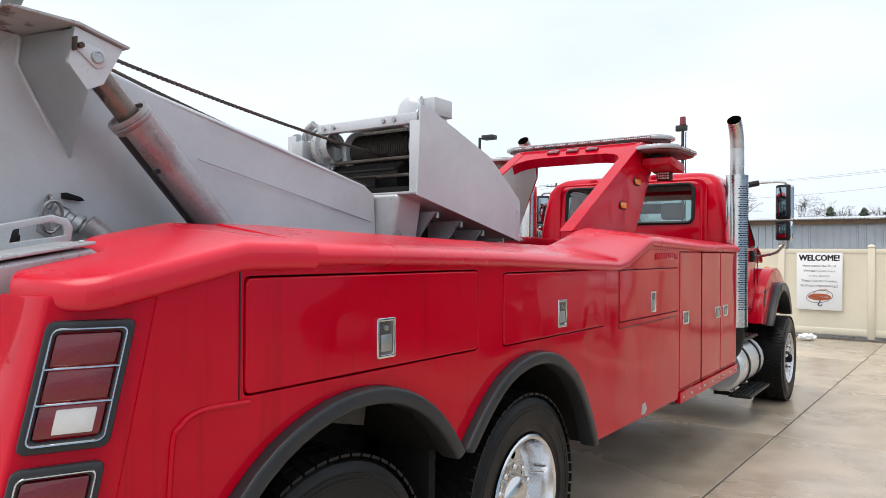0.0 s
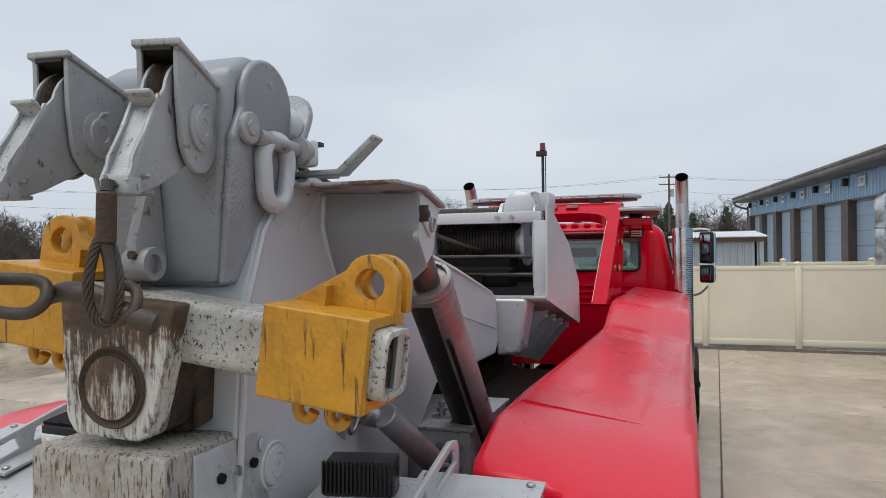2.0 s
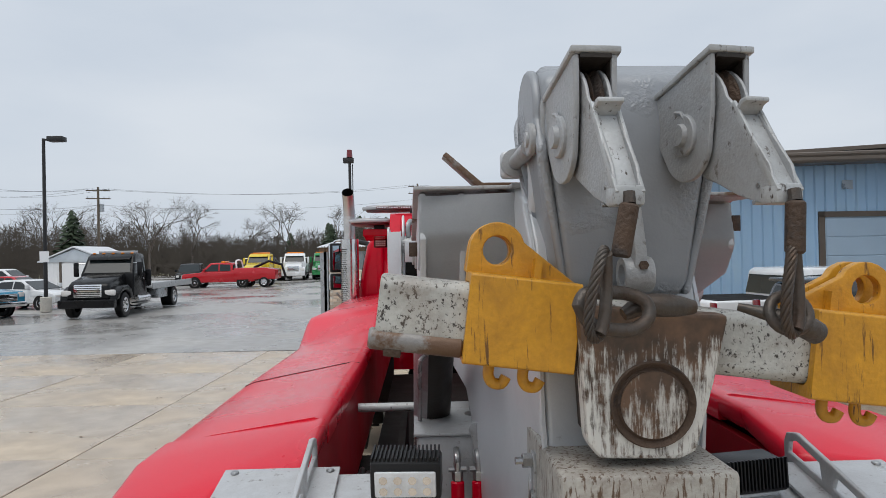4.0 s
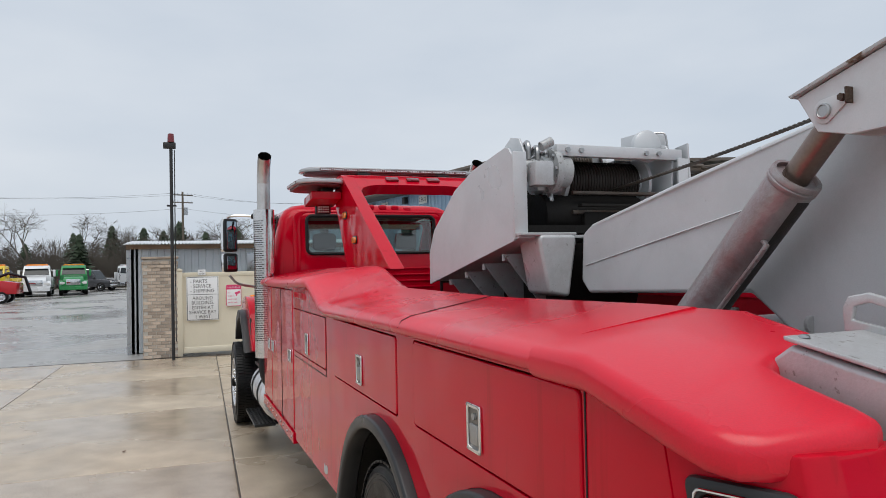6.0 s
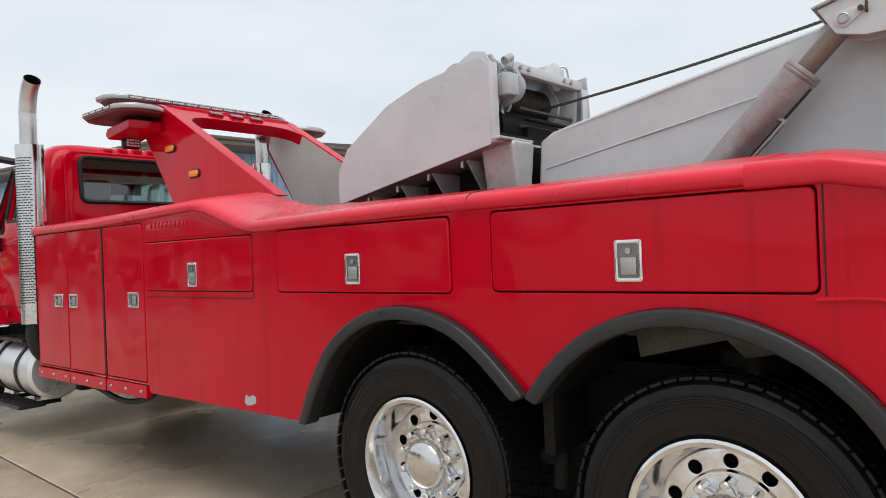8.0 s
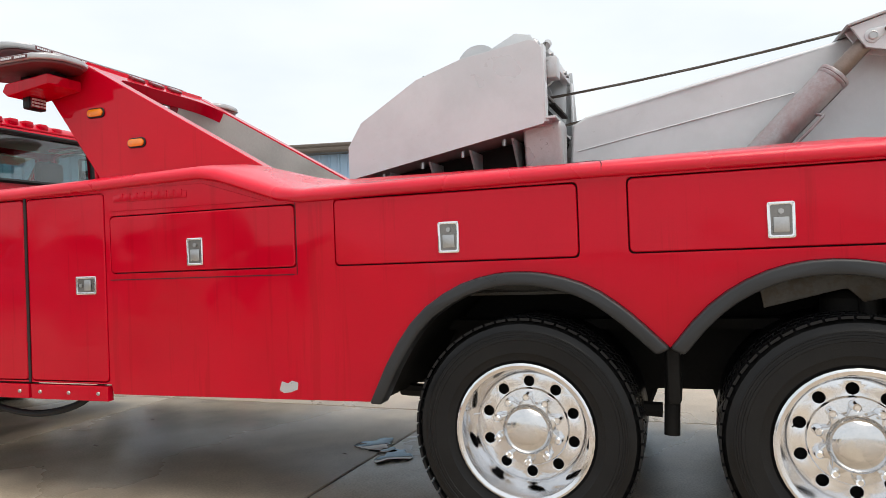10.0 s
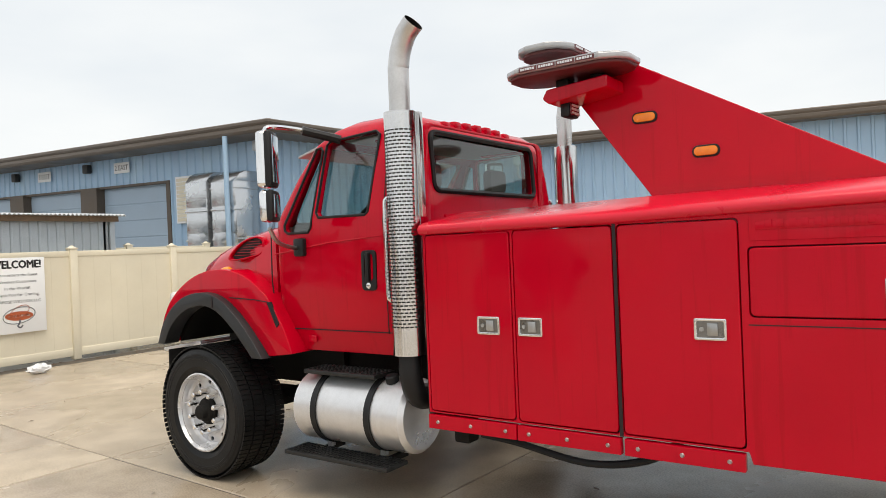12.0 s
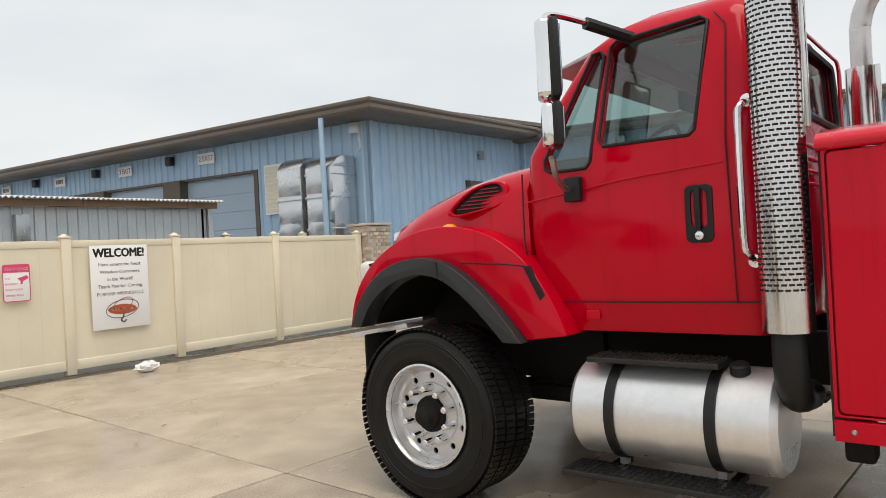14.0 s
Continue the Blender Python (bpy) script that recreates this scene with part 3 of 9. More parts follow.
def brick_pillar(x, y, w, h):
    """A square pillar of single bricks with a stone cap."""
    p = thing("brick_pillar", "square tan brick gate pillar with pale mortar joints", "pillar", "gate pillars", pose(x, y, 0, 0, 0, 1.5))
    part("mortar_core", box(-w / 2 + 0.012, w / 2 - 0.012, -w / 2 + 0.012, w / 2 - 0.012, 0, h - 0.01), MORTAR, p)
    rows = int(h / 0.075)
    n = 4
    bl = w / n
    me = mesh_of("brick", box(-bl / 2 + 0.006, bl / 2 - 0.006, -0.05, 0.05, 0.0, 0.064, 0.004, 1), BRICK)
    for r in range(rows):
        top = r >= rows - 2
        for f in range(4):
            for k in range(n if r % 2 == 0 else n - 1):
                u = -w / 2 + bl * (k + (0.5 if r % 2 == 0 else 1.0))
                out = w / 2 - 0.05 + (0.02 if top else random.uniform(-0.003, 0.004))
                b = new("brick", me)
                b.parent = p
                b.matrix_basis = pose(0, 0, 0, 0, 0, 90 * f) @ Matrix.Translation((u, -out, 0.075 * r))
    part("pillar_cap", box(-w / 2 - 0.03, w / 2 + 0.03, -w / 2 - 0.03, w / 2 + 0.03, h, h + 0.05, 0.01), BRICK, p)


def fence_run(x0, y0, x1, y1, h, posts, name="vinyl_fence"):
    """Vinyl privacy fence: posts at fractions of the run, panels of tongued boards and rails."""
    d = Vector((x1 - x0, y1 - y0, 0))
    L = d.length
    f = thing(name, "cream vinyl privacy fence with square posts", "fence", "fence runs", Matrix.Translation((x0, y0, 0)) @ pose(0, 0, 0, 0, 0, math.degrees(math.atan2(d.y, d.x))))
    for t in posts:
        po = part("post", box(t * L - 0.065, t * L + 0.065, -0.065, 0.065, 0, h + 0.03, 0.008), VINYL, f)
        part("post_cap", join(box(t * L - 0.075, t * L + 0.075, -0.075, 0.075, h + 0.03, h + 0.055, 0.006), lathe([(0.085, 0), (0.02, 0.04), (0, 0.042)], (t * L, 0, h + 0.055), (0, 0, 1), 4)), VINYL, po)
    for a, b in zip(posts, posts[1:]):
        pa, pb = a * L + 0.065, b * L - 0.065
        part("top_rail", box(pa, pb, -0.03, 0.03, h - 0.10, h, 0.008), VINYL, f)
        part("bottom_rail", box(pa, pb, -0.03, 0.03, 0.06, 0.20, 0.008), VINYL, f)
        n = max(1, int((pb - pa) / 0.285))
        wdt = (pb - pa) / n
        for k in range(n):
            part("board", box(pa + k * wdt + 0.0002, pa + (k + 1) * wdt - 0.0002, -0.018, 0.018, 0.19, h - 0.09, 0.0007, 1), VINYL, f)
    return f


fence_run(-1.95, 13.98, 5.75, 14.16, 1.90, [0.0, 0.241, 0.463, 0.722, 1.0])
fence_run(-1.5, 15.30, 5.9, 15.45, 1.96, [0.0, 0.13, 0.42, 0.67, 0.93])
fence_run(-32.0, 13.1, -14.45, 13.6, 1.85, [0, 0.14, 0.28, 0.42, 0.57, 0.72, 0.86, 1.0])
brick_pillar(-2.36, 14.25, 0.72, 2.22)
brick_pillar(6.15, 14.17, 0.63, 2.08)
brick_pillar(-14.0, 13.75, 0.74, 2.05)


# ---- signs ----
def board_sign(name, label, x, y, z0, w, h):
    sgn = thing(name, label, "sign", "", pose(x, y, 0, 90, 0, 1.3))
    part("board", box(0, w, z0, z0 + h, -0.004, 0.004, 0.002), WHITE, sgn)
    return sgn


def line(sgn, words, x, z, size, mat=INK, squeeze=1.0, align="CENTER"):
    text("lettering", words, size, Matrix.Translation((x, z, 0.005)), mat, sgn, 0.001, align, squeeze)


def bars(sgn, x, z, w, h, mat, n=6):
    for k in range(n):
        ww = w / n
        part("bar", box(x + k * ww, x + k * ww + ww * 0.8, z, z + h, 0.004, 0.006), mat, sgn)


wel = board_sign("welcome_sign", "white welcome banner with black lettering on the fence", 0.215, 13.955, 0.58, 0.88, 1.235)
line(wel, "WELCOME!", 0.44, 1.645, 0.178, INK, 0.86)
for dx, dh in ((-0.008, 0), (0.008, 0), (0.0, 0.006), (0.0, -0.006), (0.004, 0.004)):
    line(wel, "WELCOME!", 0.44 + dx, 1.645 + dh, 0.178, INK, 0.86)
for words, z in (("Here enters the finest", 1.51), ("Wrecker Customers", 1.40), ("in the World!", 1.29), ("Thank You for Coming.", 1.185)):
    line(wel, words, 0.44, z, 0.072, INK)
line(wel, "PURPOSE WRECKER LLC", 0.44, 1.075, 0.066, INK)
part("emblem", prism(circle(0, 0, 1, 28), "z", 0.004, 0.006), INK_ORANGE, wel).matrix_basis = Matrix.Translation((0.45, 0.86, 0)) @ Matrix.Diagonal((0.22, 0.075, 1, 1))
part("emblem_ring", tube([(0.45 + 0.25 * math.cos(a), 0.87 + 0.13 * math.sin(a) + 0.03 * math.cos(a), 0.007) for a in (2 * math.pi * i / 30 for i in range(30))], 0.006, 5, closed=True), GREY_INK, wel)
part("emblem_ring", tube([(0.46 + 0.15 * math.cos(a), 0.93 + 0.09 * math.sin(a) + 0.05 * math.cos(a), 0.007) for a in (2 * math.pi * i / 30 for i in range(30))], 0.005, 5, closed=True), INK_ORANGE, wel)
part("emblem_hook", tube(smooth_path([(0.46, 0.80, 0.007), (0.45, 0.74, 0.007), (0.42, 0.70, 0.007), (0.46, 0.67, 0.007), (0.50, 0.70, 0.007)], 4), 0.012, 5), GREY_INK, wel)
bars(wel, 0.28, 0.845, 0.34, 0.035, WHITE, 7)
warn = board_sign("warning_sign", "white and red warning sign on the fence", -0.935, 13.925, 1.095, 0.34, 0.50)
part("red_band", box(0.01, 0.33, 1.485, 1.585, 0.004, 0.006), INK_RED, warn)
line(warn, "WARNING", 0.17, 1.51, 0.062, WHITE)
for k, words in enumerate(("THIS", "PROPERTY", "UNDER VIDEO", "SURVEILLANCE")):
    line(warn, words, 0.03, 1.395 - 0.075 * k, 0.036, INK_RED, 0.9, "LEFT")
part("camera_symbol", prism([(0.18, 1.405), (0.30, 1.445), (0.32, 1.405), (0.25, 1.365), (0.24, 1.325), (0.215, 1.325), (0.22, 1.365)], "z", 0.004, 0.006), INK_RED, warn)
part("pink_border", prism(rrect(0.0, 0.34, 1.095, 1.595, 0.03, 4), "z", 0.004, 0.0052, 0, [rrect(0.012, 0.328, 1.107, 1.583, 0.025, 4)]), INK_RED, warn)
pts = board_sign("parts_sign", "white direction sign with black capitals on the fence", -1.80, 13.915, 0.80, 0.70, 1.0)
part("sign_border", prism(rrect(0.01, 0.69, 0.81, 1.79, 0.01, 2), "z", 0.004, 0.0055, 0, [rrect(0.02, 0.68, 0.82, 1.78, 0.01, 2)]), INK, pts)
for words, z in (("- PARTS", 1.655), ("- SERVICE", 1.545), ("- SHIPPING", 1.435)):
    line(pts, words, 0.08, z, 0.115, INK, 0.95, "LEFT")
part("rule", box(0.03, 0.67, 1.385, 1.395, 0.004, 0.006), INK, pts)
for words, z in (("AROUND", 1.27), ("BUILDING,", 1.165), ("ENTER AT", 1.055), ("SERVICE BAY", 0.95), ("1 WEST", 0.845)):
    line(pts, words, 0.35, z, 0.112, INK, 0.92)
key = board_sign("key_drop_sign", "small white key drop sign above the fence", -1.55, 13.915, 1.83, 0.17, 0.13)
line(key, "KEY", 0.085, 1.905, 0.045, INK)
line(key, "DROP", 0.085, 1.85, 0.045, INK)

# beacon pole by the pillar
bp = thing("beacon_pole", "thin black pole with a red beacon lamp on top", "pole", "", pose(-2.09, 13.35, 0))
part("pole", cyl((0, 0, 0), (0, 0, 4.72), 0.035, seg=10), POLE_BLACK, bp)
part("cable", tube([(0.06, 0, 0.4), (0.07, 0, 4.6)], 0.012, 6), POLE_BLACK, bp)
part("bracket", box(-0.1, 0.1, -0.02, 0.02, 3.35, 3.39), POLE_BLACK, bp)
part("camera_head", box(-0.16, 0.10, -0.05, 0.05, 4.62, 4.76, 0.02), POLE_BLACK, bp)
part("beacon", cyl((0, 0, 4.76), (0, 0, 4.95), 0.075, 0.065, 14, 0.01), LENS_RED, bp, "red beacon lamp")
# plastic bag on the ground
bag = bmesh.new()
bmesh.ops.create_icosphere(bag, subdivisions=3, radius=1)
for v in bag.verts:
    k = 1 + 0.35 * noise.noise(v.co * 2.2) + 0.12 * noise.noise(v.co * 6)
    v.co = Vector((v.co.x * 0.17 * k, v.co.y * 0.1 * k, max(0, (v.co.z * 0.5 + 0.45) * 0.15 * k)))
tagged(part("plastic_bag", bag, SNOW), "crumpled white plastic bag on the concrete", "bag").location = (0.55, 13.1, 0)


# ---- garage building ----
def siding(p0, p1, z0, z1, z2, pitch=0.305, rib=0.035):
    """Ribbed sheet from p0 to p1; z1 and z2 are the heights at its two ends. Ribs stand to the left of p0 to p1."""
    bm = bmesh.new()
    a, b = Vector((*p0, 0)), Vector((*p1, 0))
    d = (b - a).normalized()
    nrm = Vector((-d.y, d.x, 0))
    L = (b - a).length
    us = [(0.0, 0.0)]
    n = max(1, round(L / pitch))
    st = L / n
    for i in range(n):
        u = i * st
        us += [(u + st * 0.34, 0), (u + st * 0.42, rib), (u + st * 0.58, rib), (u + st * 0.66, 0)]
    us.append((L, 0))
    lo = [bm.verts.new(a + d * u + nrm * o + Vector((0, 0, z0))) for u, o in us]
    hi = [bm.verts.new(a + d * u + nrm * o + Vector((0, 0, z1 + (z2 - z1) * u / L))) for u, o in us]
    for i in range(len(us) - 1):
        bm.faces.new((lo[i], lo[i + 1], hi[i + 1], hi[i]))
    back = [bm.verts.new(p) for p in (a - nrm * 0.15 + Vector((0, 0, z0)), b - nrm * 0.15 + Vector((0, 0, z0)), b - nrm * 0.15 + Vector((0, 0, z2)), a - nrm * 0.15 + Vector((0, 0, z1)))]
    bm.faces.new(back)
    bm.faces.new([hi[0], *hi[1:], back[2], back[3]])
    bm.faces.new((lo[0], hi[0], back[3], back[0]))
    bm.faces.new((lo[-1], hi[-1], back[2], back[1]))
    return bm


C = Vector((6.60, 14.55))
DA = Vector((-0.065, 0.998))
DB = Vector((0.998, 0.065))
NA = -DB
garage = thing("garage_building", "long blue metal service building with brown eaves and roller doors", "building")


def along(d, u, out=0.0):
    q = C + d * u + (NA if d is DA else -DA) * out
    return (q.x, q.y)


BAYS = [(3.74 + 3.88 * k, 6.72 + 3.88 * k) for k in range(6)]
u = 0.0
for a, b in BAYS + [(27.3, 27.3)]:
    part("wall", siding(along(DA, u), along(DA, a), 0, 4.6, 4.6), BLUE, garage)
    if b > a:
        part("wall", siding(along(DA, a), along(DA, b), 3.63, 4.6, 4.6), BLUE, garage)
        mm = Matrix(((DA.x, NA.x, 0, 0), (DA.y, NA.y, 0, 0), (0, 0, 1, 0), (0, 0, 0, 1)))
        mm.translation = (C.x, C.y, 0)
        dr = part("roller_door", moved(box(a, b, -0.14, -0.10, 0, 3.63), mm), BLUE_DOOR, garage, "pale blue sectional roller door")
        for k in range(8):
            part("door_panel", moved(box(a + 0.02, b - 0.02, -0.115, -0.085, 0.02 + 0.45 * k, 0.02 + 0.45 * (k + 1) - 0.030, 0.010, 1), mm), BLUE_DOOR, dr)
        for x0, x1 in ((a - 0.12, a + 0.03), (b - 0.02, b + 0.76)):
            part("door_jamb", moved(box(x0, x1, -0.12, 0.16 if x1 > b else 0.05, 0, 3.66), mm), POST_BROWN, garage, "dark brown door jamb")
        part("door_head", moved(box(a - 0.12, b + 0.76, -0.12, 0.05, 3.63, 3.69), mm), POST_BROWN, garage)
        sg = part("bay_sign", moved(box((a + b) / 2 + 0.05, (a + b) / 2 + 0.75, 0.05, 0.065, 4.01, 4.30, 0.004), mm), WHITE, garage, "small white bay sign")
        if a < 5:
            text("lettering", "2 EAST", 0.20, mm @ Matrix(((-1, 0, 0, (a + b) / 2 + 0.40), (0, 0, 1, 0.067), (0, 1, 0, 4.09), (0, 0, 0, 1))), INK, sg, 0.001)
        elif a < 9:
            text("lettering", "3 EAST", 0.20, mm @ Matrix(((-1, 0, 0, (a + b) / 2 + 0.40), (0, 0, 1, 0.067), (0, 1, 0, 4.09), (0, 0, 0, 1))), INK, sg, 0.001)
        else:
            for q in range(5):
                part("bar", moved(box((a + b) / 2 + 0.20 + 0.09 * q, (a + b) / 2 + 0.27 + 0.09 * q, 0.065, 0.067, 4.10, 4.22), mm), GREY_INK, sg)
        part("wall_lamp", moved(box(b - 0.15 + 0.5, b + 0.10 + 0.5, 0.03, 0.18, 4.10, 4.34, 0.02), mm), POLE_BLACK, garage, "black wall pack lamp")
    u = b
part("wall", siding(along(DB, 6.9), along(DB, 0), 0, 4.85, 4.6, 0.305, 0.06), BLUE, garage)
W3 = Vector((0.20, -0.98))
I0 = C + DB * 6.9
I1 = I0 + W3 * 46
part("wall", siding((I1.x, I1.y), (I0.x, I0.y), 0, 4.55, 4.75), BLUE, garage)
END = C + DA * 27.3
part("wall", siding((END.x, END.y), (END.x + DB.x * 17.5, END.y + DB.y * 17.5), 0, 4.6, 5.6), BLUE, garage)
part("inner_room", box(7.2, 23, 15.8, 40, 0, 4.3), FASCIA, garage)


EAVE = [(-0.4, 0.0), (0.80, 0.0), (0.84, 0.03), (0.86, 0.06), (0.86, 0.13), (0.835, 0.15), (0.875, 0.20), (0.875, 0.25), (0.84, 0.275), (-0.4, 0.31)]


def eave(run, zs, scale=1.0):
    """A roof edge with its gutter along a run of wall points, mitred at the corners; it stands out to the left of the run."""
    pts = [Vector((*q, 0)) for q in run]
    dirs = [(b - a).normalized() for a, b in zip(pts, pts[1:])]
    sides = [Vector((-d.y, d.x, 0)) for d in dirs]
    loops = []
    for i, q in enumerate(pts):
        a, b = sides[max(0, i - 1)], sides[min(len(sides) - 1, i)]
        m = (a + b) / (1 + a.dot(b))
        loops.append([q + m * o * scale + Vector((0, 0, zs[i] + h)) for o, h in EAVE])
    return part("fascia", loft(loops), FASCIA, garage, "brown metal roof edge", smooth=20)


eave([along(DB, 6.6), along(DB, 0), along(DA, 28.2)], (4.62, 4.43, 4.42))
eave([(I1.x, I1.y), (I0.x, I0.y)], (4.5, 4.55), 0.6)
roof = bmesh.new()
corners = [along(DA, -0.5, 0.75), along(DA, 28.2, 0.75), along(DA, 28.2, -18), along(DA, -0.5, -18)]
zs = (4.70, 4.70, 5.8, 5.8)
top = [roof.verts.new((p[0], p[1], z)) for p, z in zip(corners, zs)]
low = [roof.verts.new((p[0], p[1], z - 0.1)) for p, z in zip(corners, zs)]
roof.faces.new(top)
roof.faces.new(low[::-1])
for i in range(4):
    roof.faces.new((top[i], low[i], low[(i + 1) % 4], top[(i + 1) % 4]))
part("roof", roof, FASCIA, garage)
spout = [(*along(DA, 28.0, 0.78), 4.45), (*along(DA, 27.9, 0.70), 4.25), (*along(DA, 27.45, 0.16), 4.05), (*along(DA, 27.4, 0.10), 3.9), (*along(DA, 27.4, 0.10), 0.1)]
part("downspout", tube(smooth_path(spout, 3), 0.055, 10), FASCIA, garage, "brown downspout at the far corner")

# ---- wall fittings ----
mm = Matrix(((DA.x, NA.x, 0, C.x), (DA.y, NA.y, 0, C.y), (0, 0, 1, 0), (0, 0, 0, 1)))
part("pipe_post", moved(cyl((0.55, 0.84, 0), (0.55, 0.84, 4.45), 0.06, seg=12), mm), BLUE, garage, "blue downpipe at the eave")
wn1 = part("wall_window", moved(box(2.55, 3.35, 0.03, 0.07, 2.55, 3.75), mm), WHITE, garage, "white slatted window")
for k in range(11):
    part("slat", moved(box(2.60, 3.30, 0.07, 0.085, 2.60 + 0.102 * k, 2.68 + 0.102 * k), mm), VINYL, wn1)
for a0, a1, top in ((1.36, 2.12, 3.72), (0.36, 1.20, 3.68)):
    dct = part("air_duct", moved(box(a0, a1, 0.05, 0.75, 1.7, top - 0.25, 0.01), mm), DUCT, garage, "shiny sheet-steel air duct")
    part("duct_elbow", moved(prism([(0.05, top - 0.25), (0.05, top), (0.45, top), (0.62, top - 0.08), (0.75, top - 0.25)], "x", a0, a1, 0.01), mm), DUCT, dct)
    for z in (2.05, 2.75, 3.25):
        part("duct_joint", moved(box(a0 - 0.02, a1 + 0.02, 0.04, 0.77, z, z + 0.05, 0.005), mm), DUCT, dct)
    for z in (1.72, 2.12, 2.82):
        zc, hh = z + 0.32, 0.28
        fx = (a0 + a1) / 2
        pyr = bmesh.new()
        cs = [pyr.verts.new(v) for v in ((a0 + 0.02, 0.752, zc - hh), (a1 - 0.02, 0.752, zc - hh), (a1 - 0.02, 0.752, zc + hh), (a0 + 0.02, 0.752, zc + hh))]
        tip = pyr.verts.new((fx, 0.86, zc))
        for i in range(4):
            pyr.faces.new((cs[i], cs[(i + 1) % 4], tip))
        part("duct_crease", moved(pyr, mm), DUCT, dct)
fl = part("corner_lamp", moved(box(0.12, 0.34, 0.05, 0.22, 4.15, 4.40, 0.03), mm), SHEDTIN, garage, "grey corner flood lamp")
part("lamp_cable", moved(tube([(0.15, 0.1, 4.15), (0.1, 0.12, 3.85), (0.2, 0.12, 3.75)], 0.03, 6), mm), SHEDTIN, fl)
mb = Matrix(((DB.x, -DA.x, 0, C.x), (DB.y, -DA.y, 0, C.y), (0, 0, 1, 0), (0, 0, 0, 1)))
gd = part("roller_door", moved(box(3.95, 6.7, 0.035, 0.06, 0, 3.15), mb), BLUE_DOOR, garage, "pale blue sectional roller door")
for k in range(6):
    part("door_panel", moved(box(4.0, 6.65, 0.06, 0.075, 0.02 + 0.52 * k, 0.52 * (k + 1), 0.008, 1), mb), BLUE_DOOR, gd)
for a0, a1, z0, z1 in ((3.78, 3.95, 0, 3.3), (6.7, 6.87, 0, 3.3), (3.78, 6.87, 3.15, 3.3)):
    part("door_jamb", moved(box(a0, a1, 0.03, 0.10, z0, z1), mb), POST_BROWN, garage)
part("wall_vent", moved(box(4.5, 4.8, 0.04, 0.06, 3.9, 4.15), mb), GALV, garage)
wd = (I1 - I0).normalized()
m3 = Matrix(((wd.x, wd.y, 0, I0.x), (wd.y, -wd.x, 0, I0.y), (0, 0, 1, 0), (0, 0, 0, 1)))
for u0 in (3.0, 9.5, 17.0):
    hp = part("wall_heater", moved(box(u0, u0 + 0.22, 0.05, 0.3, 4.05, 4.4, 0.02), m3), SHEDTIN, garage, "pale wall fixture with a pipe")
    part("fixture_pipe", moved(tube([(u0 + 0.1, 0.15, 4.05), (u0 + 0.1, 0.15, 3.7), (u0 + 0.3, 0.12, 3.6), (u0 + 0.3, 0.12, 3.2)], 0.04, 6), m3), SHEDTIN, hp)

# the yard rises along the side wall, and the building's lines with it
def risen(x, y, z):
    u = (x - C.x) * DA.x + (y - C.y) * DA.y
    return z * (1 + 0.0048 * u) if u > 0 else z


for ob in garage.children_recursive:
    if ob.type == "MESH" and ob.matrix_basis == Matrix.Identity(4):
        for v in ob.data.vertices:
            v.co.z = risen(*v.co)
    else:
        ob.matrix_basis.translation.z = risen(*ob.matrix_basis.translation)

# ---- puddle under the truck ----
WATER = surf("muddy_water", (0.035, 0.03, 0.025), 0.04, 0, 0.2, 4, 40, 0.05, spec=0.35, rvar=0.03)
prng = random.Random(12)
for cx, cy, ra, rb in ((0.28, 1.46, 0.17, 0.12), (0.02, 1.20, 0.16, 0.11), (0.16, 1.30, 0.07, 0.05)):
    rim = []
    for i in range(36):
        a = 2 * math.pi * i / 36
        k = 1 + 0.22 * math.sin(3 * a + cx * 9) + prng.uniform(-0.14, 0.14)
        rim.append((cx + ra * k * math.cos(a), cy + rb * k * math.sin(a)))
    tagged(part("puddle", prism(rim, "z", 0.0005, 0.005, 0.001), WATER), "small dark puddle on the damp concrete", "puddle", "", "structure")

# ---- litter along the fence and on the slabs ----
LITTER = surf("dead_leaves", (0.10, 0.055, 0.025), 0.8, 0, 0.4, 30, 90, 0.2)
bits = bmesh.new()
for i in range(420):
    if i < 260:
        x, y = prng.uniform(-1.5, 5.8), 13.9 - abs(prng.gauss(0, 0.22))
    else:
        x, y = prng.uniform(-9, 8), prng.uniform(-6, 13)
    r0 = prng.uniform(0.008, 0.03)
    a0 = prng.uniform(0, 6.28)
    vs = [bits.verts.new((x + r0 * k * math.cos(a0 + b), y + r0 * k * math.sin(a0 + b), 0.004 + prng.uniform(0, 0.012))) for b, k in ((0, 1.4), (1.4, 0.6), (3.1, 1.2), (4.6, 0.6))]
    bits.faces.new(vs)
tagged(part("leaf_litter", bits, LITTER), "scattered brown dead leaves on the concrete", "leaf litter", "", "stuff")

# ---- tow truck ----
CX, HW = -0.025, 1.225
truck = thing("tow_truck", "long red heavy-duty tow truck with a raised grey boom", "tow truck")


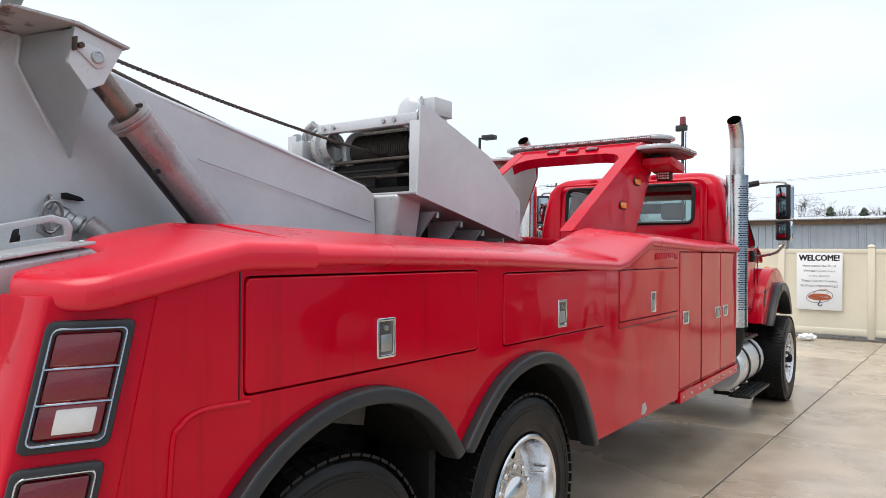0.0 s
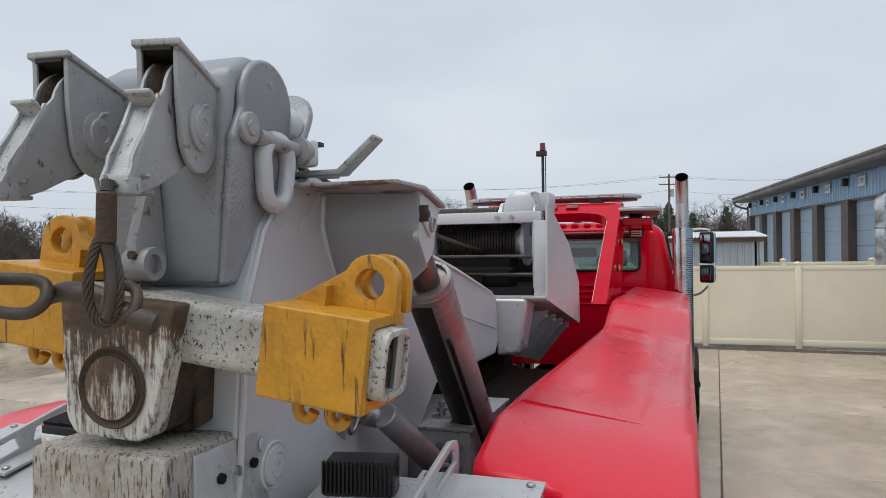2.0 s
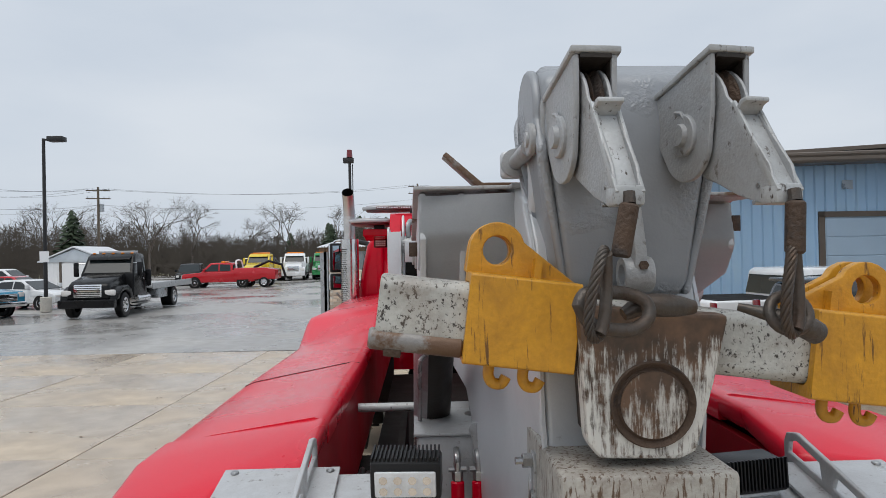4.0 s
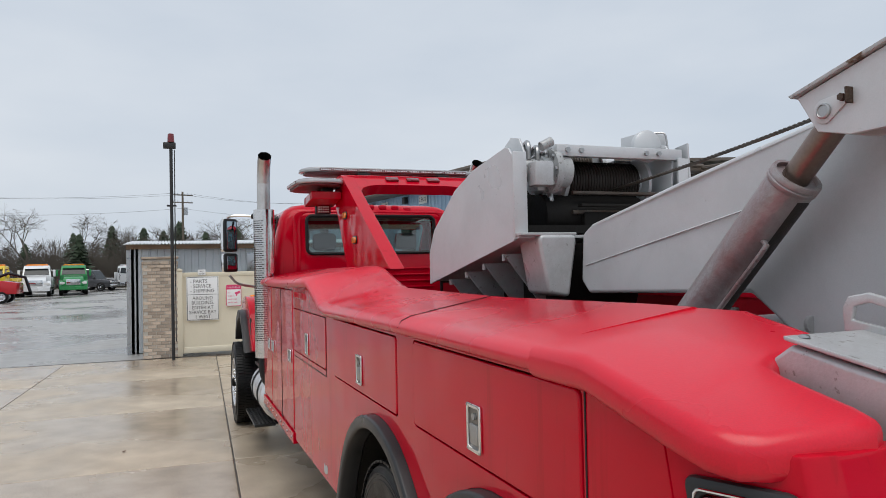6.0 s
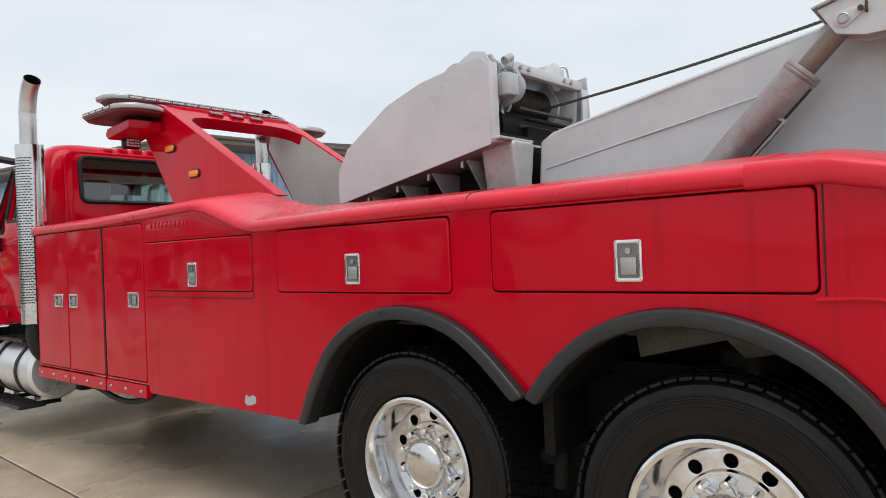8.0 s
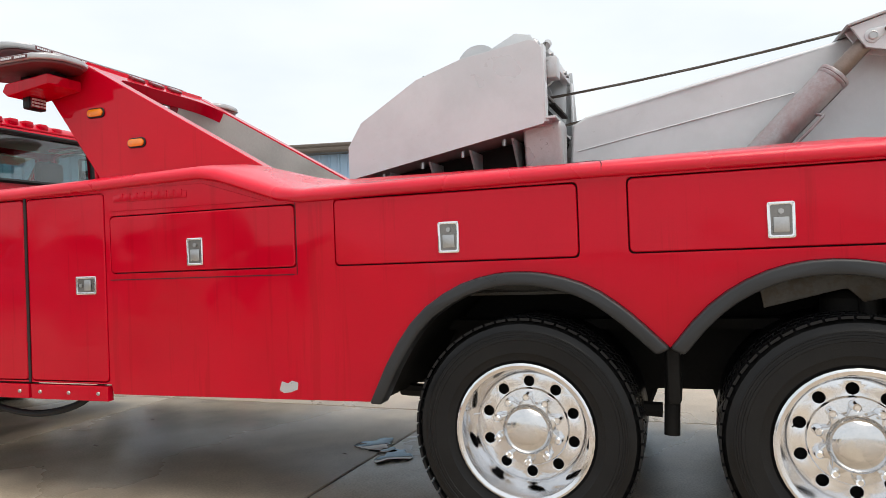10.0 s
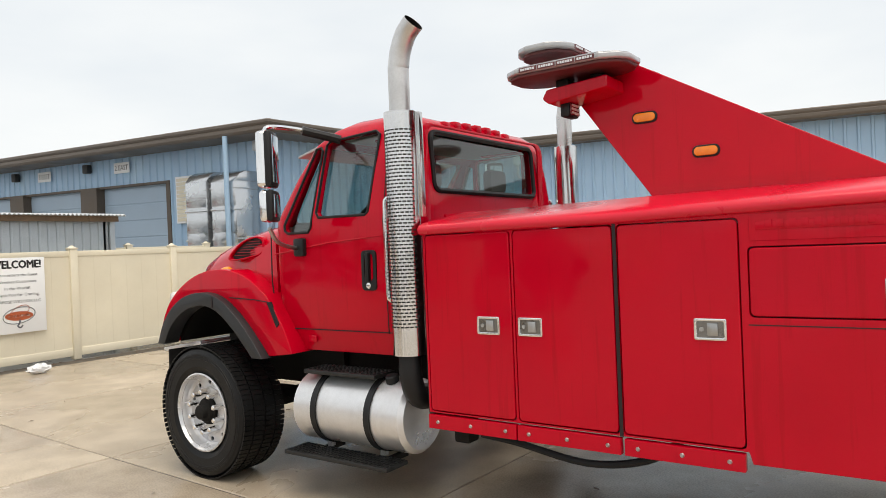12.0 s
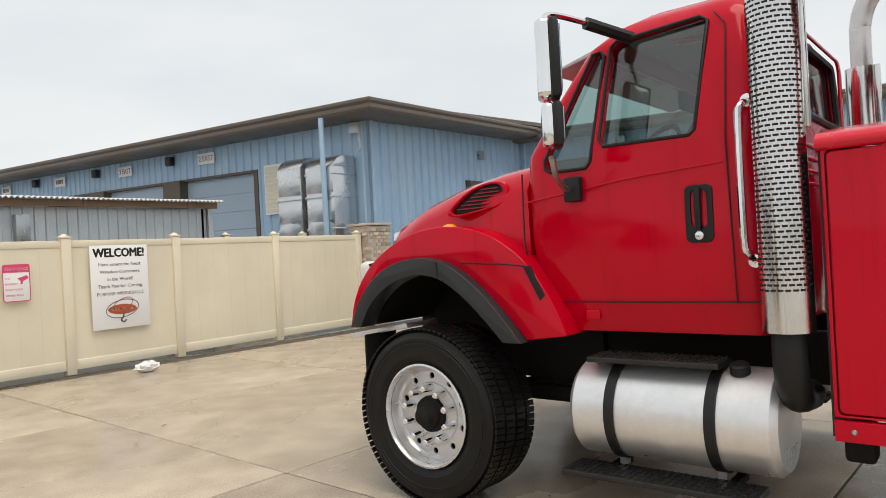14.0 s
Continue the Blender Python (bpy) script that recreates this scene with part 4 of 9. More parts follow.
def carve(bm, cutters, name="carved", thick=0.0):
    """The shape, made hollow if thick is given, less the cutters."""
    a = new(name, bpy.data.meshes.new(name))
    bm.to_mesh(a.data)
    bm.free()
    if thick:
        so = a.modifiers.new("shell", "SOLIDIFY")
        so.thickness, so.offset = thick, -1
    tools = []
    for c in cutters:
        t = new("cutter", bpy.data.meshes.new("cutter"))
        bmesh.ops.recalc_face_normals(c, faces=c.faces[:])
        c.to_mesh(t.data)
        c.free()
        bo = a.modifiers.new("cut", "BOOLEAN")
        bo.operation, bo.object, bo.solver = "DIFFERENCE", t, "EXACT"
        tools.append(t)
    dg = bpy.context.evaluated_depsgraph_get()
    me = bpy.data.meshes.new_from_object(a.evaluated_get(dg))
    out = bmesh.new()
    out.from_mesh(me)
    for o in (a, *tools):
        bpy.data.objects.remove(o)
    bpy.data.meshes.remove(me)
    return out


ARCH1 = [(0.74, 0.655), (0.62, 0.90), (0.48, 1.09), (0.30, 1.21), (0.13, 1.265), (-0.03, 1.275), (-0.18, 1.255), (-0.34, 1.20), (-0.48, 1.10), (-0.585, 1.00), (-0.655, 0.93)]
ARCH2 = [(-0.655, 0.93), (-0.78, 1.085), (-0.92, 1.195), (-1.08, 1.265), (-1.24, 1.29), (-1.40, 1.28), (-1.56, 1.235), (-1.72, 1.15), (-1.86, 1.02), (-1.95, 0.86), (-1.98, 0.75)]
ARCH1, ARCH2 = rounded(ARCH1, 1), rounded(ARCH2, 1)
DOORS = [(-1.70, -0.50, 1.335, 1.665), (-0.29, 0.92, 1.325, 1.66), (1.14, 2.34, 1.325, 1.65), (2.375, 2.965, 0.71, 1.785), (2.985, 3.575, 0.71, 1.785), (3.59, 4.185, 0.71, 1.785)]
LATCH = [(-1.10, 1.45, 0), (0.315, 1.443, 0), (1.755, 1.43, 0), (2.515, 1.265, 1), (3.475, 1.245, 1), (3.745, 1.245, 1)]
LOGO = [(2.33, 1.675), (2.33, 1.80), (1.70, 1.795), (1.31, 1.675)]


def latch(side, y, z, lying, parent):
    """A recessed chrome paddle latch."""
    s = -1 if side < 0 else 1
    x = CX + s * (HW + 0.004)
    w, h = (0.075, 0.052) if lying else (0.052, 0.074)
    plate = prism(rrect(y - w, y + w, z - h, z + h, 0.008, 2), "x", x, x + s * 0.009, 0.003,
                  [rrect(y - w + 0.013, y + w - 0.013, z - h + 0.013, z + h - 0.013, 0.006, 2)])
    lt = part("latch", plate, CHROME, parent, "chrome paddle latch")
    part("recess", box(x - s * 0.002, x + s * 0.002, y - w + 0.01, y + w - 0.01, z - h + 0.01, z + h - 0.01), LATCH_DARK, lt)
    pad = (y - 0.035, y + 0.015, z - 0.03, z + 0.03) if lying else (y - 0.03, y + 0.03, z - 0.05, z + 0.012)
    part("paddle", box(x + s * 0.001, x + s * 0.009, *pad, 0.004), STEEL, lt)
    ky, kz = (y + 0.04, z) if lying else (y, z + 0.035)
    part("lock", cyl((x, ky, kz), (x + s * 0.009, ky, kz), 0.011, seg=12), STEEL, lt)
    for dy in (-1, 1):
        for dz in (-1, 1):
            part("screw", cyl((x + s * 0.008, y + dy * (w - 0.007), z + dz * (h - 0.007)), (x + s * 0.011, y + dy * (w - 0.007), z + dz * (h - 0.007)), 0.0035, seg=6), STEEL, lt)


def leaned(bm, dy, dz):
    """The rear corner leans: its foot stands further back than its top."""
    for v in bm.verts:
        v.co.y += dy - 0.23 * max(0.0, 1.60 - v.co.z)
        v.co.z += dz * 0.6
    return bm


def body_side(s):
    X = lambda u: CX + s * u
    # the right side reaches a little further back and higher
    dy, dz = (-0.055, 0.045) if s > 0 else (0.015, 0.0)
    doors = DOORS if s < 0 else [(-1.775, -0.50, 1.335, 1.69)] + [(a, b, c, d + 0.012 if d < 1.7 else d) for a, b, c, d in DOORS[1:]]
    outer = [(4.2, 0.70), (2.365, 0.70), (2.35, 0.645)] + ARCH1 + ARCH2[1:] + [(-2.19 + dy, 0.75), (-1.99 + dy, 1.645 + dz), (-1.72 + dy, 1.70 + dz), (1.12, 1.70), (1.68, 1.835), (4.2, 1.82)]
    holes = [rrect(a, b, c, d, 0.022, 3) for a, b, c, d in doors]
    side = part("body_side", prism(outer, "x", X(HW), X(HW - 0.035), 0.004, holes), RED, truck, "glossy red side panel with wheel arches")
    part("dark_backing", prism([(4.19, 0.70), (0.9, 0.70), (0.72, 1.20), (0.30, 1.30), (-2.0, 1.31), (-2.0, 1.66), (1.1, 1.67), (4.19, 1.79)], "x", X(HW - 0.04), X(HW - 0.06)), SEAM, side)
    for (a, b, c, d), (ly, lz, lying) in zip(doors, LATCH):
        g = 0.0055
        dr = part("locker_door", prism(rrect(a + g, b - g, c + g, d - g, 0.024, 4), "x", X(HW - 0.03), X(HW + 0.004), 0.007, seg=3), RED, truck, "red locker door with rounded edges")
        latch(s, ly - (0.04 if s > 0 and ly < -1 else 0.0), lz, lying, dr)
    part("badge_panel", prism(LOGO, "x", X(HW - 0.005), X(HW + 0.004), 0.004), RED, side)
    em = box(X(HW + 0.004), X(HW + 0.008), 1.80, 2.30, 1.725, 1.765, 0.002)
    for k in range(9):
        em = join(em, box(X(HW + 0.004), X(HW + 0.011), 1.83 + 0.05 * k, 1.86 + 0.05 * k, 1.735, 1.772, 0.002))
    part("embossed_badge", em, RED, side)
    part("body_gap", box(X(HW - 0.004), X(HW + 0.0055), 2.966, 2.984, 0.70, 1.815), SEAM, side)
    # dark strips for the panel seams, their shadow line painted in
    part("panel_step", box(X(HW - 0.002), X(HW + 0.002), 1.15, 2.345, 1.288, 1.293), SEAM, side)
    part("panel_step", box(X(HW - 0.002), X(HW + 0.002), 1.135, 1.139, 1.29, 1.70), SEAM, side)
    for a, b in ((2.38, 2.96), (2.98, 3.58), (3.59, 4.2)):
        kick = part("kick_strip", box(X(HW - 0.03), X(HW + 0.012), a, b, 0.605, 0.69, 0.004), RED, truck)
        for y in (a + 0.07, (a + b) / 2, b - 0.07):
            part("bolt", cyl((X(HW + 0.012), y, 0.648), (X(HW + 0.02), y, 0.648), 0.012, 0.008, 10), STEEL, kick)
    # flares and wheel wells
    for arch, cy in ((ARCH1, 0.04), (ARCH2, -1.32)):
        mid = Vector((cy, 0.62))
        ring = []
        for p in arch:
            q = Vector(p)
            ring.append(tuple(q + (mid - q).normalized() * 0.062))
        flare = prism(list(arch) + ring[::-1], "x", X(HW + 0.05), X(HW - 0.05), 0.014, seg=3)
        part("wheel_arch_flare", flare, FLARE, truck, "matt black rubber wheel arch flare")
        sheet = bmesh.new()
        rows = [[sheet.verts.new((X(u), p[0], p[1] + 0.02)) for p in ring] for u in (HW - 0.03, 0.45)]
        for i in range(len(ring) - 1):
            sheet.faces.new((rows[0][i], rows[0][i + 1], rows[1][i + 1], rows[1][i]))
        part("wheel_well", sheet, CHASSIS, truck)
    for a, b in ((-0.50, 0.62), (-1.80, -0.78)):
        part("well_plate", box(X(0.90), X(0.93), a, b, 1.155, 1.30), WELL, truck, "grimy grey inner plate of the wheel well")
        part("plate_ledge", box(X(0.92), X(0.96), a, b, 1.15, 1.165), WELL, truck)
    part("well_gusset", prism([(-1.02, 1.20), (-1.40, 1.26), (-1.62, 1.24), (-1.52, 1.12), (-1.42, 1.10), (-1.36, 1.16), (-1.04, 1.08)], "x", X(1.02), X(1.04), 0.004), WELL, truck)
    part("air_spring", cyl((X(0.86), -1.40, 0.80), (X(0.86), -1.40, 1.14), 0.12, seg=20, bev=0.03), CHASSIS, truck)
    part("damper", cyl((X(1.0), -1.44, 0.7), (X(1.0), -1.44, 1.14), 0.035, seg=12), CHASSIS, truck)
    part("well_wall", box(X(0.46), X(0.5), -2.1, 1.0, 0.62, 1.32), CHASSIS, truck)
    # cap along the top
    secs = [(4.215, 1.845, 4.215, 1.93, 0.68), (3.0, 1.85, 3.0, 1.945, 0.68), (1.72, 1.88, 1.76, 1.955, 0.68), (1.60, 1.858, 1.64, 1.935, 0.68), (1.24, 1.735, 1.28, 1.84, 0.68),
            (1.10, 1.715, 1.14, 1.815, 0.68), (-0.3, 1.735 + dz * 0.6, -0.3, 1.805 + dz * 0.8, 0.68), (-1.30, 1.735 + dz, -1.30, 1.82 + dz, 0.68), (-1.50, 1.735 + dz, -1.50, 1.82 + dz, 0.68)]
    loops = []
    for yo, zo, yi, zi, ui in secs:
        f = lambda k: (1 - k) * yo + k * yi
        loops.append([(X(HW + 0.004), yo, zo - 0.062), (X(HW + 0.024), yo, zo - 0.05), (X(HW + 0.028), yo, zo - 0.025), (X(HW + 0.012), yo, zo - 0.004), (X(HW - 0.03), f(0.06), zo + 0.012),
                      (X(HW - 0.15), f(0.25), zo + 0.25 * (zi - zo) + 0.012), (X(ui + 0.05), f(0.92), zi), (X(ui + 0.012), yi, zi - 0.008), (X(ui), yi, zi - 0.03), (X(ui + 0.002), yi, zi - 0.09)])
    cap = loft(loops)
    part("side_cap", cap, RED_TOP, truck, "paler red moulded cap along the body side", smooth=50)
    if s < 0:
        part("cap_seam", tube([(X(HW + 0.0285), -0.40, 1.705), (X(HW + 0.012), -0.40, 1.7325), (X(HW - 0.03), -0.39, 1.7485), (X(HW - 0.15), -0.345, 1.766), (X(0.73), -0.17, 1.8055), (X(0.69), -0.155, 1.797)], 0.0022, 5), SEAM, truck, "dark joint across the cap")
    # its end: a thick moulded slab, folded along a ridge and notched for the deck box
    ey = 0.0 if s > 0 else 0.075
    ridge_y = (-1.69 if s > 0 else -1.665, -1.785 if s > 0 else -1.735)
    plan = [(HW + 0.027, -1.50), (HW + 0.027, ridge_y[1]), (HW + 0.027, -2.11 + ey), (HW + 0.020, -2.185 + ey), (HW - 0.008, -2.238 + ey), (HW - 0.055, -2.268 + ey), (1.03, -2.298 + ey), (0.975, -2.306 + ey), (0.943, -2.292 + ey),
            (0.935, -2.25 + ey), (0.937, -2.09 + ey), (0.925, -2.045 + ey), (0.89, -2.025 + ey), (0.80, -2.015 + ey), (0.735, -2.008 + ey), (0.700, -1.985 + ey), (0.688, -1.94 + ey), (0.682, ridge_y[0]), (0.682, -1.50)]
    zo, zi = 1.747 + dz, 1.82 + dz
    main_z = lambda u: zo + (zi - zo) * (HW - u) / (HW - 0.73) if u > 0.73 else zi

    def slope_z(u, y):
        on = ridge_y[1] + (ridge_y[0] - ridge_y[1]) * (HW + 0.027 - u) / (HW + 0.027 - 0.682)
        return main_z(u) + 0.22 * (y - on) if y < on else main_z(u)

    end = bmesh.new()
    ups = [end.verts.new((X(a), b, slope_z(a, b))) for a, b in plan]
    lows = [end.verts.new((X(a), b, slope_z(a, b) - 0.085)) for a, b in plan]
    k0, k1, n = 1, len(plan) - 2, len(plan)
    front, rear = [0, k0, k1, n - 1], list(range(k0, k1 + 1))
    for row in (ups, lows):
        end.faces.new([row[i] for i in front])
        end.faces.new([row[i] for i in rear])
    for i in range(n):
        end.faces.new((ups[i], ups[(i + 1) % n], lows[(i + 1) % n], lows[i]))
    bmesh.ops.recalc_face_normals(end, faces=end.faces[:])
    soft = [e for e in end.edges if (e.verts[0] in ups) == (e.verts[1] in ups) and not all(abs(v.co.y + 1.50) < 1e-4 for v in e.verts) and {e.verts[0], e.verts[1]} not in ({ups[k0], ups[k1]}, {lows[k0], lows[k1]})]
    bmesh.ops.bevel(end, geom=soft, offset=0.030, segments=4, affect="EDGES", profile=0.5, clamp_overlap=True)
    part("cap_end", end, RED_TOP, truck, "paler red sloping end of the cap", smooth=28)
    part("bed_wall", box(X(0.685), X(0.72), -1.82 + dy, 4.1, 1.30, 1.755), RED_DARK, truck)
    part("front_wall", box(X(0.69), X(HW - 0.01), 4.17, 4.21, 0.62, 1.82), SEAM, truck)
    # rear corner with lamps
    corner = [(X(HW - 0.003), -1.97), (X(HW - 0.006), -2.04), (X(1.13), -2.235), (X(1.05), -2.252), (X(0.91), -2.252), (X(0.91), -2.21), (X(1.02), -2.20), (X(HW - 0.05), -1.985)]
    part("rear_corner", leaned(prism(corner, "z", 0.72, 1.625, 0.01), dy, dz), RED, truck)
    d = Vector((X(1.13) - X(HW - 0.006), -0.195, 0)).normalized()
    nrm = Vector((-d.y, d.x, 0)) * (1 if (-d.y) * s > 0 else -1)
    base = Vector((X(HW - 0.006), -2.04, 0))
    for z0, z1, kinds in ((1.255, 1.565, (LENS_RED, LENS_RED, LENS_RED)), (0.93, 1.225, (LENS_RED, LENS_WHITE, LENS_RED))):
        m = Matrix((( d.x, 0, nrm.x, base.x), (d.y, 0, nrm.y, base.y), (0, 1, 0, 0), (0, 0, 0, 1)))
        w = 0.205
        lamp = part("tail_lamp", leaned(moved(prism(rrect(0.005, w, z0, z1, 0.02, 3), "z", 0.0, 0.022, 0.008, [rrect(0.03, w - 0.025, z0 + 0.028, z1 - 0.028, 0.015, 3)]), m), dy, dz), FLARE, truck, "red tail lamp in a grey frame with wire guard")
        h = (z1 - z0 - 0.06) / 3
        for k, mt in enumerate(kinds):
            zz = z1 - 0.03 - (k + 1) * h
            part("lens", leaned(moved(box(0.032, w - 0.027, zz + 0.002, zz + h - 0.002, 0.002, 0.016, 0.006), m), dy, dz), mt, lamp)
            if k < 2:
                part("guard_wire", leaned(moved(tube([(0.02, zz, 0.024), (w - 0.015, zz, 0.024)], 0.003, 6), m), dy, dz), CHROME, lamp)
        part("reversing_lens", leaned(moved(box(0.05, 0.14, z0 + 0.04, z0 + 0.1, 0.010, 0.018, 0.004), m), dy, dz), LENS_WHITE, lamp)
        part("guard_rim", leaned(moved(tube([(x, y, 0.024) for x, y in rrect(0.022, w - 0.017, z0 + 0.02, z1 - 0.02, 0.015, 3)], 0.003, 6, closed=True), m), dy, dz), CHROME, lamp)
    bead = [(X(HW + 0.002), -1.70 + dy, 1.318), (X(HW + 0.002), -1.86 + dy, 1.322), (X(HW + 0.002), -1.93 + dy, 1.29), (X(HW), -1.955 + dy, 1.22), (X(HW), -1.97 + dy, 0.8)]
    part("panel_seam", box(X(HW - 0.002), X(HW + 0.0025), doors[0][0] - 0.018, doors[0][0] - 0.013, 1.33, 1.70 + dz), SEAM, side)
    part("panel_bead", tube(smooth_path(bead, 4), 0.009, 6), RED, side)
    # paint chip on the lower panel
    if s < 0:
        part("bare_patch", prism([(1.265, 0.70), (1.25, 0.745), (1.215, 0.735), (1.19, 0.75), (1.155, 0.74), (1.16, 0.705), (1.20, 0.69), (1.24, 0.685)], "x", X(HW - 0.002), X(HW + 0.0015)), DECK, side, "pale bare patch of chipped paint")
    else:
        part("bare_patch", prism([(1.55, 0.64 + 0.03), (1.57, 0.74), (1.63, 0.745), (1.66, 0.70), (1.62, 0.665)], "x", X(HW - 0.002), X(HW + 0.0015)), DECK, side, "pale bare patch of chipped paint")


body_side(-1)
body_side(1)


def tread(cx, cy, cz, r, w, n, material, parent):
    """Blocks round the shoulders of a tyre, as one joined part."""
    bm = bmesh.new()
    for i in range(n):
        a = 2 * math.pi * i / n
        for row, (x0, x1) in enumerate(((-0.5, -0.29), (-0.25, -0.03), (0.03, 0.25), (0.29, 0.5))):
            aa = a + (math.pi / n if row % 2 else 0)
            da = math.pi / n * 0.8
            vs = []
            for rr in (r - 0.013, r - 0.002):
                for xx in (x0, x1):
                    for t in (-da, da):
                        sk = 0.25 * da if xx == x1 else -0.25 * da
                        vs.append(bm.verts.new((cx + xx * w, cy + rr * math.cos(aa + t + sk), cz + rr * math.sin(aa + t + sk))))
            for f in ((0, 1, 3, 2), (4, 5, 7, 6), (0, 1, 5, 4), (2, 3, 7, 6), (0, 2, 6, 4), (1, 3, 7, 5)):
                bm.faces.new([vs[k] for k in f])
    bmesh.ops.recalc_face_normals(bm, faces=bm.faces[:])
    ob = part("tread", bm, material, parent)
    tagged(ob, kind="stuff")


def tyre(x, y, z, s, r, w, parent, rim_r=0.30):
    """A tyre whose outer wall is at x, reaching inwards by w."""
    prof = [(rim_r - 0.01, -w), (rim_r + 0.03, -w - 0.012), (r - 0.10, -w - 0.02), (r - 0.03, -w - 0.005), (r - 0.012, -w + 0.02), (r - 0.012, -0.02), (r - 0.03, 0.005), (r - 0.055, 0.012), (r - 0.06, 0.017), (r - 0.066, 0.017), (r - 0.068, 0.020), (r - 0.076, 0.0205), (r - 0.078, 0.018), (r - 0.086, 0.0185), (r - 0.088, 0.0215), (r - 0.10, 0.0215), (r - 0.102, 0.019), (r - 0.16, 0.016),
            (r - 0.165, 0.012), (rim_r + 0.035, 0.008), (rim_r + 0.03, 0.003), (rim_r - 0.01, -0.01)]
    return part("tyre", lathe(prof, (x, y, z), (s, 0, 0), 48, closed=True), RUBBER, parent, "black truck tyre with deep tread")


def rear_wheel(s, y):
    x, z = CX + s * 1.185, 0.53
    hub = part("rear_wheel", lathe([(0, -0.30), (0.29, -0.30), (0.29, -0.2), (0, -0.2)], (x, y, z), (s, 0, 0), 32), CHASSIS, truck, "dual rear wheel with a deep polished rim")
    for k, xo in enumerate((0.0, 0.33)):
        ty = tyre(x - s * xo, y, z, s, 0.53, 0.28, hub)
        if k == 0:
            tread(x - s * 0.14, y, z, 0.53, 0.30, 58, RUBBER, ty)
    rim = [(0.318, 0.006), (0.322, 0.014), (0.312, 0.02), (0.296, 0.014), (0.290, -0.005), (0.278, -0.05), (0.270, -0.10), (0.262, -0.135), (0.248, -0.15)]
    part("rim", lathe(rim, (x, y, z), (s, 0, 0), 48), ALU, hub, "polished aluminium rim")
    m = Matrix.Translation((x, y, z)) @ turn_to((s, 0, 0))
    holes = [circle(0.214 * math.cos(a), 0.214 * math.sin(a), 0.025, 14) for a in (2 * math.pi * i / 10 for i in range(10))]
    part("rim_disc", moved(prism(circle(0, 0, 0.256, 40), "z", -0.152, -0.135, 0.004, holes), m), ALU, hub)
    part("hub_flange", lathe([(0.186, -0.135), (0.180, -0.120), (0.125, -0.114), (0.115, -0.10)], (x, y, z), (s, 0, 0), 36), ALU, hub)
    star = []
    for i in range(80):
        a = 2 * math.pi * i / 80
        q = 0.150 - 0.032 * (0.5 + 0.5 * math.cos(10 * a - math.pi)) ** 1.5
        star.append((q * math.cos(a), q * math.sin(a)))
    cover = part("hub_cover", moved(prism(star, "z", -0.115, -0.072, 0.006), m), CHROME_W, hub, "scalloped chrome hub cover")
    part("hub_dome", lathe([(0.118, -0.074), (0.113, -0.050), (0.098, -0.032), (0.07, -0.020), (0.035, -0.014), (0, -0.013)], (x, y, z), (s, 0, 0), 36), CHROME_W, cover)
    for i in range(10):
        a = 2 * math.pi * (i + 0.5) / 10
        c = Vector((x, y + 0.150 * math.cos(a), z + 0.150 * math.sin(a)))
        part("lug_nut", cyl(c + Vector((s * -0.12, 0, 0)), c + Vector((s * -0.050, 0, 0)), 0.022, 0.017, 10, 0.006), CHROME, hub)
    part("valve_stem", tube([(x - s * 0.09, y + 0.23, z + 0.06), (x - s * 0.02, y + 0.25, z + 0.07)], 0.005, 6), CHROME, hub)


def front_wheel(s):
    x, y, z = CX + s * 1.345, 6.30, 0.51
    hub = part("front_wheel", lathe([(0, -0.30), (0.28, -0.30), (0.28, -0.2), (0, -0.2)], (x, y, z), (s, 0, 0), 32), CHASSIS, truck, "wide front wheel with a white painted rim")
    ty = tyre(x, y, z, s, 0.512, 0.36, hub, 0.290)
    tread(x - s * 0.18, y, z, 0.514, 0.38, 84, RUBBER, ty)
    part("rim", lathe([(0.30, 0.0), (0.304, 0.012), (0.293, 0.016), (0.283, 0.0), (0.272, -0.045), (0.262, -0.07), (0.24, -0.085)], (x, y, z), (s, 0, 0), 48), ALU_W, hub, "pale aluminium rim")
    m = Matrix.Translation((x, y, z)) @ turn_to((s, 0, 0))
    holes = [circle(0.222 * math.cos(a), 0.222 * math.sin(a), 0.018, 12) for a in (2 * math.pi * i / 10 for i in range(10))]
    part("rim_disc", moved(prism(circle(0, 0, 0.255, 40), "z", -0.095, -0.078, 0.003, holes), m), ALU_W, hub)
    part("hub_flange", lathe([(0.185, -0.08), (0.18, -0.066), (0.10, -0.06), (0.092, -0.05)], (x, y, z), (s, 0, 0), 32), ALU_W, hub)
    part("axle_hub", lathe([(0.108, -0.062), (0.104, -0.04), (0.085, -0.036), (0.08, -0.015), (0.058, -0.008), (0.052, 0.03), (0.03, 0.042), (0, 0.044)], (x, y, z), (s, 0, 0), 20), CHASSIS, hub, "oily black axle hub")
    for i in range(10):
        a = 2 * math.pi * (i + 0.5) / 10
        c = Vector((x, y + 0.155 * math.cos(a), z + 0.155 * math.sin(a)))
        part("lug_nut", cyl(c + Vector((s * -0.078, 0, 0)), c + Vector((s * 0.020, 0, 0)), 0.026, 0.019, 12, 0.006), CHROME, hub)


for sd in (-1, 1):
    for wy in (0.0, -1.36):
        rear_wheel(sd, wy)
    front_wheel(sd)

